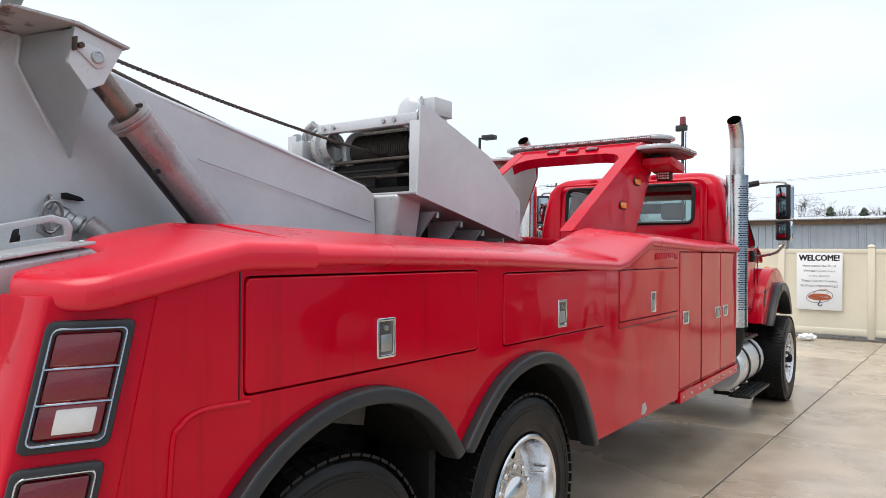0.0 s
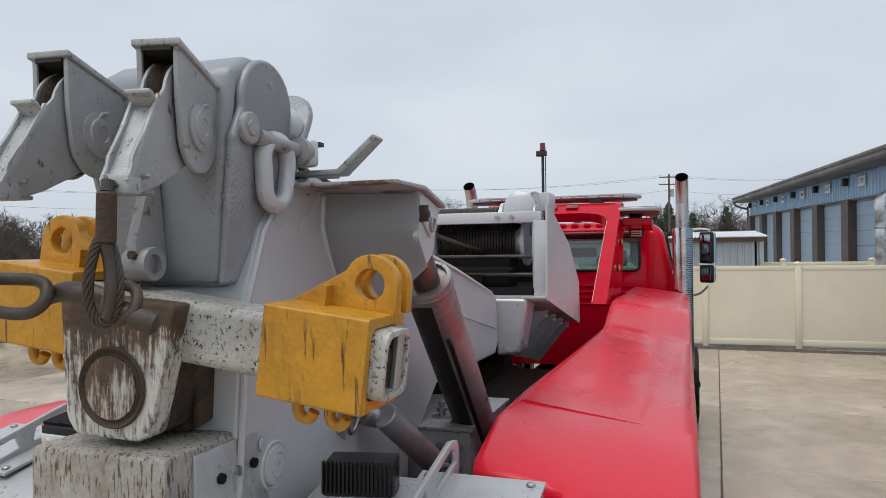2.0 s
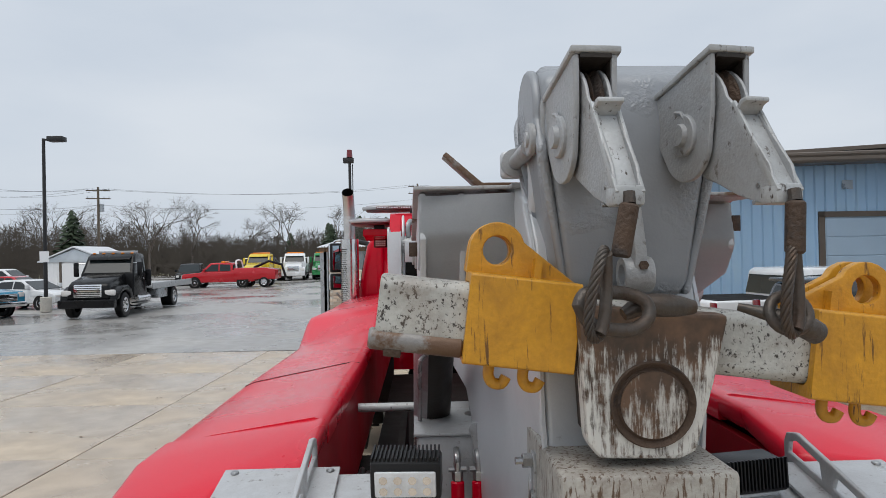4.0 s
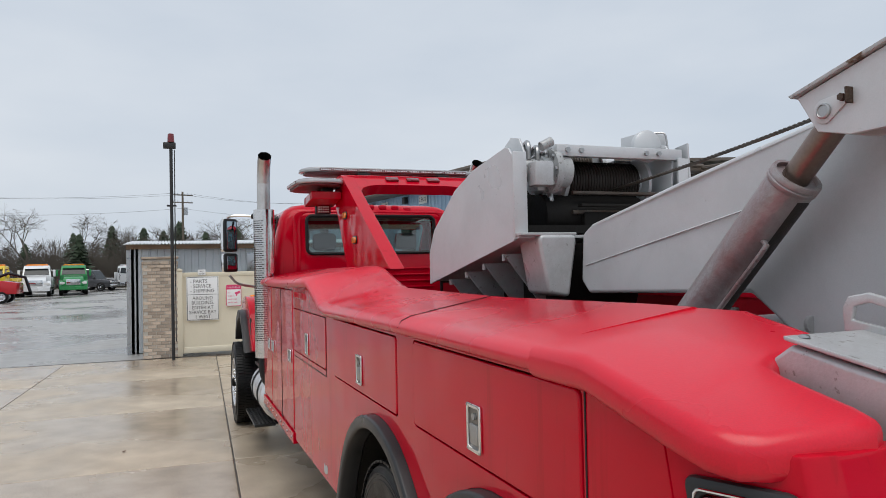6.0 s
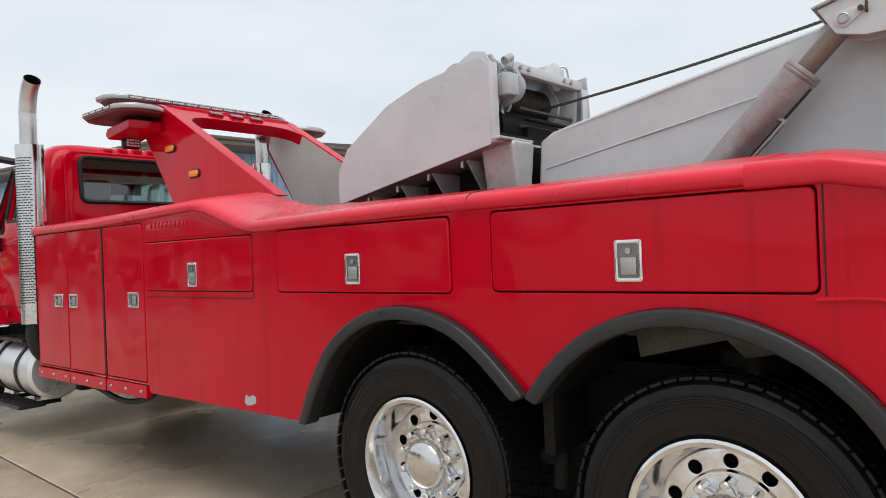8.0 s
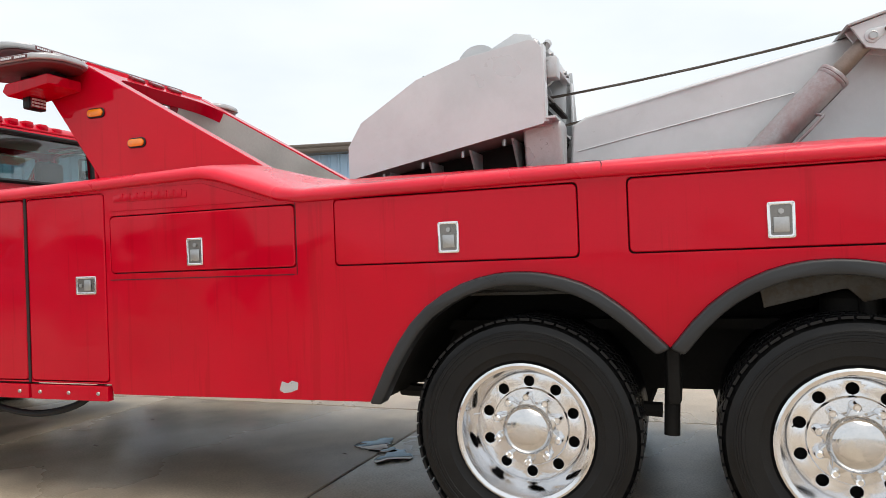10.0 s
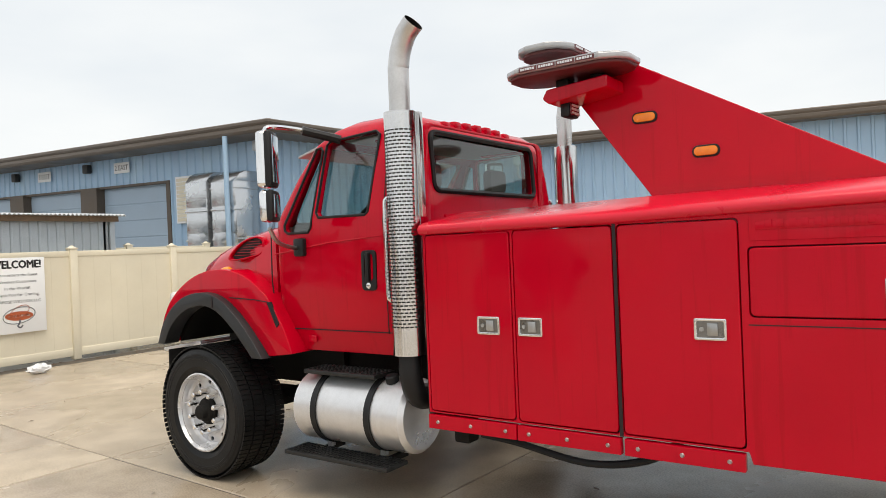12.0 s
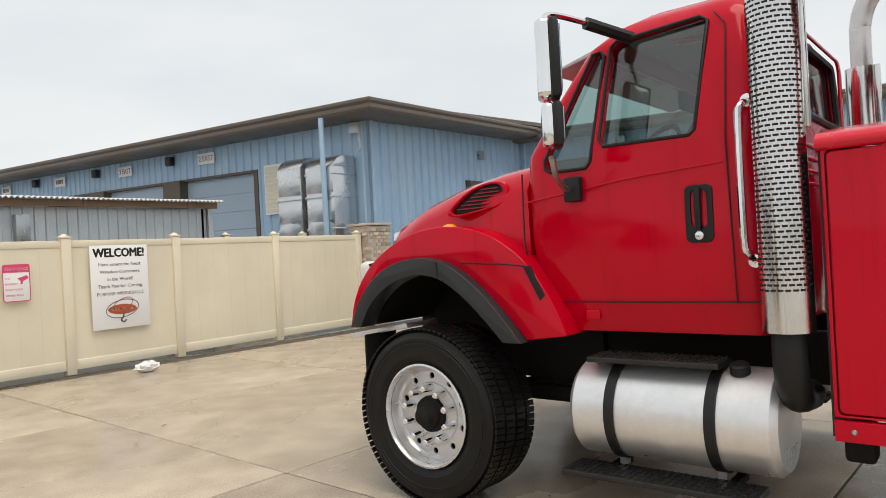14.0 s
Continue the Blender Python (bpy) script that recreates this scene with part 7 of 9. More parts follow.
def winch(z, y, x0, x1, flip):
    """A rope drum between flanges with a geared motor at one end."""
    drum = part("winch_drum", lathe([(0.0, 0), (0.135, 0), (0.135, 0.02), (0.075, 0.022), (0.075, x1 - x0 - 0.022), (0.135, x1 - x0 - 0.02), (0.135, x1 - x0), (0, x1 - x0)], (x0, y, z), (1, 0, 0), 36), BOOM, truck, "grey winch drum wound with wire rope")
    for layer, r in ((0, 0.086), (1, 0.102)):
        n = int((x1 - x0 - 0.07) / 0.0175)
        for k in range(n):
            xx = x0 + 0.03 + 0.0175 * k + 0.008 * layer
            # the lower drum's rope is near black, its deep shade put into the colour
            part("rope_turn", lathe([(r - 0.008, 0), (r - 0.0056, 0.0056), (r, 0.008), (r + 0.0056, 0.0056), (r + 0.008, 0), (r + 0.0056, -0.0056), (r, -0.008), (r - 0.0056, -0.0056)], (xx, y, z), (1, 0.02 * (-1) ** layer, 0), 28, closed=True), ROPE if flip else SHADE_BLACK, drum)
    xm = x1 if flip else x0
    s = 1 if flip else -1
    gm = part("gear_motor", lathe([(0, 0), (0.10, 0), (0.10, 0.05), (0.075, 0.06), (0.075, 0.13), (0.05, 0.14), (0, 0.14)], (xm, y, z), (s, 0, 0), 28), BOOM, truck, "grey winch gear motor")
    for i in range(8):
        a = 2 * math.pi * i / 8
        part("flange_bolt", cyl((xm + s * 0.05, y + 0.086 * math.cos(a), z + 0.086 * math.sin(a)), (xm + s * 0.062, y + 0.086 * math.cos(a), z + 0.086 * math.sin(a)), 0.009, seg=6), STEEL, gm)
    part("motor_block", box(xm + s * 0.06, xm + s * 0.19, y - 0.16, y - 0.06, z - 0.07, z + 0.03, 0.008), DECK, gm)
    for k in range(2):
        part("hydraulic_fitting", tube(smooth_path([(xm + s * 0.10, y - 0.12 + 0.05 * k, z - 0.07), (xm + s * 0.09, y - 0.13 + 0.05 * k, z - 0.13), (xm + s * 0.02, y - 0.1, z - 0.17), (xm - s * 0.05, y, z - 0.2)], 4), 0.016, 8), STEEL, gm)


winch(2.39, 0.22, CX - 0.16, CX + 0.38, False)
winch(2.495, 0.42, CX - 0.24, CX + 0.20, True)
part("clutch_box", box(CX + 0.33, CX + 0.52, 0.12, 0.30, 2.555, 2.66, 0.008), BOOM, wf, "grey clutch housing")
part("clutch_dome", lathe([(0.09, 0), (0.09, 0.03), (0.06, 0.05), (0, 0.05)], (CX + 0.36, 0.12, 2.58), (0, -1, 0), 20), BOOM, wf)
part("clutch_cable", tube(smooth_path([(CX + 0.42, 0.12, 2.66), (CX + 0.46, 0.08, 2.655), (CX + 0.47, 0.07, 2.62), (CX + 0.47, 0.06, 2.56)], 4), 0.006, 6), STEEL, wf)
for x in (CX - 0.22, CX - 0.14, CX + 0.26, CX + 0.34):
    part("frame_bolt", cyl((x, -0.02, 2.52), (x, -0.035, 2.52), 0.014, seg=6), STEEL, wf)
hm = part("hydraulic_motor", lathe([(0, 0), (0.055, 0), (0.06, 0.01), (0.06, 0.10), (0.075, 0.11), (0.075, 0.16), (0.112, 0.165), (0.112, 0.20), (0.085, 0.21), (0.085, 0.27)], (CX - 0.46, 0.05, 2.42), (1, 0, 0), 28), WORN_GREY, truck, "pale grey hydraulic winch motor")
for i in range(8):
    a = 2 * math.pi * i / 8
    part("motor_bolt", cyl((CX - 0.31, 0.05 + 0.096 * math.cos(a), 2.42 + 0.096 * math.sin(a)), (CX - 0.295, 0.05 + 0.096 * math.cos(a), 2.42 + 0.096 * math.sin(a)), 0.010, seg=6), STEEL, hm)
part("port_block", box(CX - 0.44, CX - 0.34, -0.09, 0.0, 2.33, 2.45, 0.008), DECK, hm)
for k in range(3):
    part("pipe_fitting", tube(smooth_path([(CX - 0.42 + 0.05 * k, 0.02, 2.47), (CX - 0.42 + 0.05 * k, 0.02, 2.54 - 0.02 * k), (CX - 0.40 + 0.05 * k, 0.08, 2.56 - 0.02 * k), (CX - 0.36 + 0.03 * k, 0.2, 2.50)], 4), 0.014, 8), STEEL, hm)
part("sensor_plug", cyl((CX - 0.37, -0.02, 2.53), (CX - 0.31, -0.02, 2.56), 0.024, seg=12), WORN_GREY, hm)
part("valve_bank", box(CX - 0.10, CX + 0.16, 0.02, 0.12, 2.12, 2.21, 0.008), CHASSIS, wf)
part("tension_bar", box(CX - 0.14, CX + 0.34, -0.02, 0.02, 2.235, 2.25, 0.003), CHASSIS, wf)
# black sheets added behind and below the drums stand in for the interior's shade
part("dark_core", join(box(CX - 0.47, CX + 0.47, 0.66, 0.70, 1.95, 2.42), box(CX - 0.45, CX + 0.45, 0.0, 0.66, 2.10, 2.14)), CHASSIS, wf)
part("winch_belly", cyl((CX - 0.30, 0.16, 2.20), (CX + 0.30, 0.16, 2.20), 0.11, seg=20), CHASSIS, wf)


def wire(p, q, name="winch_rope", r=0.0075):
    """Wire rope with visible strands between two points."""
    p, q = Vector(p), Vector(q)
    d = (q - p)
    n = 160
    a = d.normalized().orthogonal()
    b = d.normalized().cross(a)
    bm = None
    for k in range(3):
        pts = [p + d * (i / n) + 0.42 * r * (math.cos(2 * math.pi * (k / 3 + d.length * i / n / 0.07)) * a + math.sin(2 * math.pi * (k / 3 + d.length * i / n / 0.07)) * b) - Vector((0, 0, 0.04 * d.length * (i / n) * (1 - i / n) * 1.3)) for i in range(n + 1)]
        t = tube(pts, 0.66 * r, 5)
        bm = t if bm is None else join(bm, t)
    return part(name, bm, ROPE, truck, "dark twisted wire rope")


wire((0.10, 0.12, 2.13), (0.19, -2.0, 2.58))
wire((0.12, 0.12, 2.34), (0.15, -2.04, 2.61))

# ---- light pylon ----
LEG = [(2.95, 1.93), (1.66, 1.93), (3.10, 2.765), (3.15, 2.785), (3.36, 2.785), (3.40, 2.70), (3.385, 2.54)]
for sd in (-1, 1):
    X = lambda u: CX + sd * u
    leg = part("pylon_leg", prism(LEG, "x", X(0.545), X(0.655), 0.008), RED, truck, "red sloping pylon leg")
    part("inner_plate", prism([(2.94, 1.94), (1.70, 1.94), (3.09, 2.745), (3.30, 2.70), (3.35, 2.55)], "x", X(0.545), X(0.541)), DIAMOND, leg, "diamond-plate inner facing")
    dia = bmesh.new()
    for i in range(34):
        for j in range(20):
            y, z = 1.74 + 0.047 * i + 0.0235 * (j % 2), 1.96 + 0.036 * j
            if z < 1.94 + (y - 1.74) * 0.575 and y < 2.90 + 0.60 * (z - 1.94):
                bmesh.ops.create_cube(dia, size=1, matrix=Matrix.Translation((X(0.5405), y, z)) @ pose(0, 0, 0, 45 if j % 2 else -45) @ Matrix.Diagonal((0.003, 0.030, 0.008, 1)))
    tagged(part("plate_studs", dia, DIAMOND, leg), kind="stuff")
    for y, z in ((2.985, 2.405), (2.65, 2.175)):
        am = part("side_marker", prism(rrect(y - 0.075, y + 0.075, z - 0.034, z + 0.034, 0.032, 4), "x", X(0.655), X(0.664), 0.003), BLACK, leg, "amber side marker in a black rim")
        part("amber_lens", prism(rrect(y - 0.064, y + 0.064, z - 0.025, z + 0.025, 0.024, 4), "x", X(0.662), X(0.675), 0.005), AMBER, am)
    part("lamp_shelf", prism([(3.10, 2.56), (3.46, 2.515), (3.50, 2.55), (3.47, 2.60), (3.10, 2.63)], "x", X(0.66), X(0.93), 0.01), RED, truck, "red lamp shelf")
    for y in (3.2, 3.42):
        part("bar_foot", box(X(0.72), X(0.82), y - 0.04, y + 0.04, 2.595, 2.668, 0.005), BLACK, truck)
    wl = part("work_lamp", box(X(0.70), X(0.84), 3.37, 3.43, 2.445, 2.535, 0.012), BLACK, truck, "square work lamp with ribbed lens")
    part("lamp_lens", box(X(0.712), X(0.828), 3.362, 3.372, 2.455, 2.525, 0.004), LENS_RED, wl)
    for k in range(5):
        for r in range(3):
            part("lamp_led", box(X(0.719 + 0.0215 * k), X(0.735 + 0.0215 * k), 3.358, 3.364, 2.461 + 0.022 * r, 2.474 + 0.022 * r), LENS_WHITE, wl)
    part("lamp_bracket", box(X(0.75), X(0.79), 3.39, 3.42, 2.53, 2.56), BLACK, wl)


def light_bar(x0, x1, y0, y1, z, parent=truck, ends="x"):
    """A slim light bar with tapered clear ends, an underside with a painted red reflection and a row of lamps on each
    long side.
    """
    L, W = (x1 - x0, y1 - y0) if ends == "x" else (y1 - y0, x1 - x0)
    a, b = L / 2, W / 2
    place = Matrix.Translation(((x0 + x1) / 2, (y0 + y1) / 2, z)) @ (Matrix.Identity(4) if ends == "x" else pose(0, 0, 0, 0, 0, 90))
    out = [(-a, -b * 0.35), (-a + 0.04, -b * 0.72), (-a + 0.13, -b), (a - 0.13, -b), (a - 0.04, -b * 0.72), (a, -b * 0.35), (a, b * 0.35), (a - 0.04, b * 0.72), (a - 0.13, b), (-a + 0.13, b), (-a + 0.04, b * 0.72), (-a, b * 0.35)]
    inner = [(x * 0.955, y * 0.90) for x, y in out]
    lb = part("light_bar", moved(prism(out, "z", -0.016, 0.018, 0.010, seg=3), place), BAR_LENS, parent, "slim clear warning light bar")
    part("bar_base", moved(prism(inner, "z", -0.036, -0.014, 0.010, seg=3), place), BAR_DARK, lb, "dark underside with a red reflection painted in")
    part("bar_lid", moved(prism(inner, "z", 0.018, 0.028, 0.006), place), BAR_LENS, lb)
    n = max(3, round((L - 0.30) / 0.125))
    step = (L - 0.30) / n
    for sg in (-1, 1):
        for k in range(n):
            xa = -a + 0.15 + step * k
            mod = part("led_module", moved(box(xa + 0.004, xa + step - 0.004, sg * b - 0.003, sg * b + 0.004, -0.012, 0.013), place), BAR_DARK, lb)
            for q in range(6):
                xq = xa + 0.012 + (step - 0.024) * (q + 0.5) / 6
                part("led", moved(box(xq - 0.006, xq + 0.006, sg * (b + 0.002), sg * (b + 0.006), -0.006, 0.007), place), LED, mod)


light_bar(-0.985, 0.79, 3.335, 3.70, 2.857)
light_bar(-1.09, -0.665, 2.955, 3.725, 2.705, ends="y")
light_bar(0.56, 0.985, 2.955, 3.725, 2.705, ends="y")
# crossbeam: a box that lies on the slope between the legs, its lower edge cut in an arch
SL = Matrix.Translation((CX, 2.62, 2.487)) @ pose(0, 0, 0, 30.1, 0, 0)
arch = [(-0.546, 0.24), (-0.546, 0.60), (0.546, 0.60), (0.546, 0.24)] + [(x, y) for x, y in ((0.535, 0.27), (0.505, 0.325), (0.455, 0.365), (0.38, 0.39), (0.28, 0.40), (-0.28, 0.40), (-0.38, 0.39), (-0.455, 0.365), (-0.505, 0.325), (-0.535, 0.27))]
cross = part("pylon_crossbeam", moved(prism(arch, "z", -0.10, -0.004, 0.006), SL), RED, truck, "red pylon crossbeam with an arched opening")
part("beam_top", box(CX - 0.60, CX + 0.60, 3.10, 3.42, 2.72, 2.782, 0.008), RED, cross)
for x in (-0.40, 0.40):
    part("bar_stand", box(CX + x - 0.06, CX + x + 0.06, 3.28, 3.46, 2.775, 2.826, 0.006), BLACK, cross)
for x in (-0.2, 0.0, 0.2):
    part("beam_marker", moved(box(x - 0.06, x + 0.06, 0.47, 0.53, -0.01, 0.018, 0.008), SL), LENS_RED, cross)

# ---- rear deck ----
for sd in (-1, 1):
    X = lambda u: CX + sd * u
    ey = 0.0 if sd > 0 else 0.075
    at = lambda pts: [(y + ey, z) for y, z in pts]
    dk = part("deck_box", prism(at([(-2.055, 1.772), (-2.30, 1.726), (-2.345, 1.712), (-2.38, 1.685), (-2.40, 1.64), (-2.41, 1.58), (-2.41, 0.95), (-1.95, 0.95), (-1.95, 1.70)]), "x", X(0.33), X(0.895), 0.014, seg=3), DECK, truck, "silver-painted rear deck box")
    part("deck_lid", prism(at([(-2.045, 1.780), (-2.335, 1.728), (-2.335, 1.738), (-2.045, 1.790)]), "x", X(0.585), X(0.902), 0.003), DECK, dk)
    rail = at([(-2.44, 1.30), (-2.44, 1.66), (-2.40, 1.765), (-2.36, 1.80), (-2.06, 1.872), (-2.01, 1.862), (-1.995, 1.835), (-2.0, 1.765), (-2.33, 1.725), (-2.41, 1.63), (-2.41, 1.30)])
    part("deck_rail", prism(rail, "x", X(0.655), X(0.669), 0.004, [at([(-2.345, 1.745), (-2.335, 1.785), (-2.24, 1.808), (-2.225, 1.775)]), at([(-2.18, 1.783), (-2.17, 1.822), (-2.06, 1.85), (-2.025, 1.84), (-2.02, 1.81)])], 3), DECK, dk, "slotted grey rail that runs down the back")
    part("foot_plate", box(X(0.60), X(0.74), -2.50 + ey, -2.41 + ey, 1.50, 1.512, 0.003), DECK, dk)
    part("rail_gusset", box(X(0.735), X(0.747), -2.45 + ey, -2.40 + ey, 1.30, 1.70, 0.003), DECK, dk)
    for x, y in ((0.61, -2.07), (0.87, -2.07), (0.87, -2.31), (0.61, -2.31)):
        zb = 1.790 + 0.179 * (y + 2.045)
        part("deck_bolt", lathe([(0.012, 0), (0.011, 0.004), (0.007, 0.007), (0, 0.008)], (X(x), y + ey, zb), (0, 0, 1), 10), STEEL, dk)
    R = Matrix.Translation((X(0.395 if sd < 0 else 0.47), -2.19 if sd < 0 else -2.16, 1.832 if sd < 0 else 1.800)) @ pose(0, 0, 0, 10 if sd < 0 else 86, 0, -4 if sd < 0 else 12) @ Matrix.Scale(0.88, 4)
    fl = part("flood_lamp", moved(prism([(-0.055, -0.05), (0.055, -0.05), (0.04, 0.055), (-0.045, 0.055)], "x", -0.098, 0.098, 0.008), R), BLACK, truck, "black finned LED flood lamp")
    part("flood_lens", moved(box(-0.085, 0.085, -0.062, -0.05, -0.04, 0.035, 0.006), R), LED, fl, "clear LED lens")
    for k in range(17):
        part("fin", moved(box(-0.096 + 0.0115 * k, -0.0915 + 0.0115 * k, -0.035, 0.05, 0.05, 0.064), R), BLACK, fl)
    for k in range(4):
        for j in range(2):
            part("led", moved(cyl((-0.06 + 0.04 * k, -0.064, -0.02 + 0.032 * j), (-0.06 + 0.04 * k, -0.06, -0.02 + 0.032 * j), 0.012, seg=10), R), CHROME, fl)
    part("lamp_foot", moved(box(-0.03, 0.03, -0.02, 0.02, -0.10, -0.04), R), BLACK, fl)
# pin with ring on the mast, hydraulic box and hoses
for sd in (-1, 1):
    X = lambda u: CX + sd * u
    inset = Matrix.Translation((-sd * 0.060, 0.045, 0))
    if sd > 0:
        lug = bpart("anchor_lug", moved(prism([(-1.985, 1.83), (-1.93, 1.79), (-1.865, 1.80), (-1.845, 1.90), (-1.88, 1.975), (-1.955, 1.965)], "x", X(0.243), X(0.258), 0.006), inset), SHEAVE_GREY, boom, "cut plate for the anchor pin")
        bpart("anchor_pin", moved(lathe([(0.030, 0), (0.032, 0.01), (0.032, 0.035), (0.026, 0.04), (0.026, 0.06), (0.036, 0.066), (0.036, 0.092), (0.028, 0.10), (0.028, 0.118), (0.012, 0.122), (0, 0.122)], (X(0.262), -1.915, 1.90), (0.45, 0.62, -0.45), 20), inset), STEEL, lug, "turned steel anchor pin")
        bpart("pin_tail", moved(tube(smooth_path([(X(0.315), -1.84, 1.845), (X(0.322), -1.828, 1.825), (X(0.318), -1.815, 1.818)], 4), 0.007, 8), inset), STEEL, lug)
        bpart("pull_ring", moved(tube([(X(0.30 + 0.012 * math.sin(a)), -1.952 + 0.036 * math.cos(a), 1.882 + 0.056 * math.sin(a)) for a in (2 * math.pi * i / 26 for i in range(26))], 0.0065, 8, closed=True), inset), STEEL, lug, "steel pull ring")
        bpart("ring_eye", moved(tube([(X(0.268 + 0.034 * (0.5 + 0.5 * math.cos(a))), -1.952, 1.935 + 0.022 * math.sin(a)) for a in (2 * math.pi * i / 18 for i in range(18))], 0.006, 8, closed=True), inset), STEEL, lug)
        bpart("pin_flap", moved(prism([(-1.90, 1.95), (-1.83, 1.945), (-1.845, 1.958), (-1.90, 1.972)], "x", X(0.262), X(0.30), 0.002), inset), CHASSIS, lug)
        part("stay_tube", cyl((0.345, -1.80, 1.86), (0.425, -1.60, 1.67), 0.040, seg=24, bev=0.004), RAM, truck, "grey-brown stay tube")
    else:
        strap = bpart("mast_strap", moved(box(X(0.243), X(0.252), -2.345, -2.31, 1.72, 1.905, 0.003), inset), SHEAVE_GREY, boom, "short flat strap bolted to the mast")
        bpart("strap_bolt", moved(join(cyl((X(0.252), -2.325, 1.885), (X(0.275), -2.325, 1.885), 0.017, seg=6), cyl((X(0.275), -2.325, 1.885), (X(0.292), -2.325, 1.885), 0.009, seg=8)), inset), STEEL, strap)
        bpart("strap_bolt", moved(cyl((X(0.252), -2.325, 1.80), (X(0.258), -2.325, 1.80), 0.014, seg=14), inset), STEEL, strap)
        part("hinge_lug", prism([(-0.20, 1.56), (-0.06, 1.56), (-0.06, 1.775), (-0.085, 1.78), (-0.17, 1.765)] + circle(-0.185, 1.735, 0.03, 6, 120, 230), "y", -1.40, -1.385, 0.004, [circle(-0.165, 1.735, 0.010, 12)]), SHEAVE_GREY, truck, "pale lug with a pin hole")
    for k in range(2):
        px = (-0.185 - 0.075 * k) if sd < 0 else 0.36 + 0.075 * k
        can = part("canister", cyl((px, -1.43, 1.42), (px, -1.43, 1.565), 0.024, seg=16, bev=0.006), RED, truck, "red hydraulic canister")
        part("fitting", join(cyl((px, -1.43, 1.565), (px, -1.43, 1.60), 0.020, seg=6, bev=0.003), cyl((px, -1.43, 1.60), (px, -1.43, 1.63), 0.014, seg=10), tube(smooth_path([(px, -1.43, 1.62), (px, -1.42, 1.655), (px, -1.36, 1.655)], 4), 0.013, 10)), STEEL, can)
        part("tee", cyl((px - 0.032, -1.43, 1.605), (px + 0.032, -1.43, 1.605), 0.010, seg=8), STEEL, can)
    for k in range(4):
        part("hose", tube(smooth_path([(X(0.60 - 0.03 * k), -0.5, 1.0), (X(0.62 - 0.03 * k), -0.9 - 0.05 * k, 1.45), (X(0.58), -1.3 - 0.06 * k, 1.30), (X(0.50), -1.7, 1.02)], 6), 0.014, 8), BLACK, truck)
base = part("turret_base", box(-0.405, 0.47, -1.33, -0.80, 1.0, 1.70, 0.012), SHEAVE_GREY, truck, "grey steel turret base box under the boom")
part("base_lid", box(-0.415, 0.48, -1.34, -0.79, 1.70, 1.712, 0.003), SHEAVE_GREY, base)
for x, y in ((-0.167, -1.04), (0.312, -1.18)):
    part("lifting_eye", lathe([(0.042, 0), (0.042, 0.004), (0.014, 0.006), (0.014, 0.018), (0.022, 0.022), (0.022, 0.036), (0.010, 0.040), (0.016, 0.046), (0.016, 0.058), (0, 0.062)], (x, y, 1.712), (0, 0, 1), 16), STEEL, base)
part("base_hole", cyl((-0.375, -0.99, 1.710), (-0.375, -0.99, 1.7135), 0.014, seg=14), SEAM, base)
part("cross_tube", tube([(-0.70, -0.45, 1.62), (-0.40, -0.45, 1.62)], 0.022, 12), WORN_GREY, truck, "pale cross tube")


# ---- rope ends and hooks ----
def rope_end(x, y, z, sway):
    """Swaged socket with a spliced rope eye round a thimble."""
    s = Vector((x, y, z))
    e = s + Vector((sway * 0.5, 0.0, -0.09))
    sock = part("rope_socket", cyl(s, e, 0.0168, seg=18, bev=0.004), RUST, truck, "rusty swaged rope socket")
    part("rope_stub", cyl(s + Vector((0, 0.004, 0.02)), s, 0.011, seg=10), ROPE, sock)
    c = e + Vector((sway * 0.8, 0, -0.062))
    eye = lambda a, k: Vector((c.x + sway * (0.5 - 0.5 * math.sin(a)) * 0.5 - k * 0.0145 * math.cos(a) * (1.15 - 0.55 * math.sin(a)), c.y - k * 0.016 * math.cos(a), c.z + (0.062 + 0.012 * k) * math.sin(a)))
    for k in range(6):
        pts = []
        for i in range(97):
            t = i / 96
            a = math.pi * (0.5 + 2 * t)
            p, q = eye(a, 1.0), eye(a + 0.05, 1.0)
            d = (q - p).normalized()
            u = d.cross(Vector((0, 1, 0))).normalized()
            w = 2 * math.pi * (k / 6 + 4.5 * t)
            pts.append(p + 0.0062 * (math.cos(w) * u + math.sin(w) * d.cross(u)))
        part("rope_strand", tube(pts, 0.0036, 8), ROPE, sock, "twisted wire rope eye")
    part("rope_core", tube([eye(2 * math.pi * i / 40, 1.0) for i in range(40)], 0.0055, 8, closed=True), ROPE, sock)
    part("thimble", tube([eye(math.pi * (0.55 + 0.85 * i / 20), 0.62) + Vector((0.002, -0.006, 0)) for i in range(21)], 0.0105, 14), HOOK_STEEL, sock, "worn dark steel thimble")


rope_end(-0.022, -2.765, 2.455, -0.035)
rope_end(0.262, -2.765, 2.455, -0.006)
link = [(-0.105, -2.735, 2.285), (-0.085, -2.725, 2.252), (-0.045, -2.715, 2.238), (0.0, -2.70, 2.236), (0.030, -2.69, 2.255), (0.028, -2.68, 2.283), (-0.005, -2.675, 2.298), (-0.055, -2.70, 2.302), (-0.09, -2.725, 2.302)]
part("chain_link", tube(smooth_path(link + link[:1], 5)[:-1], 0.0125, 16, closed=True), HOOK_STEEL, truck, "worn oblong steel chain link")
shank = smooth_path([(-0.005, -2.655, 2.262), (0.03, -2.65, 2.272), (0.07, -2.645, 2.272), (0.105, -2.64, 2.270), (0.135, -2.64, 2.268)], 5)
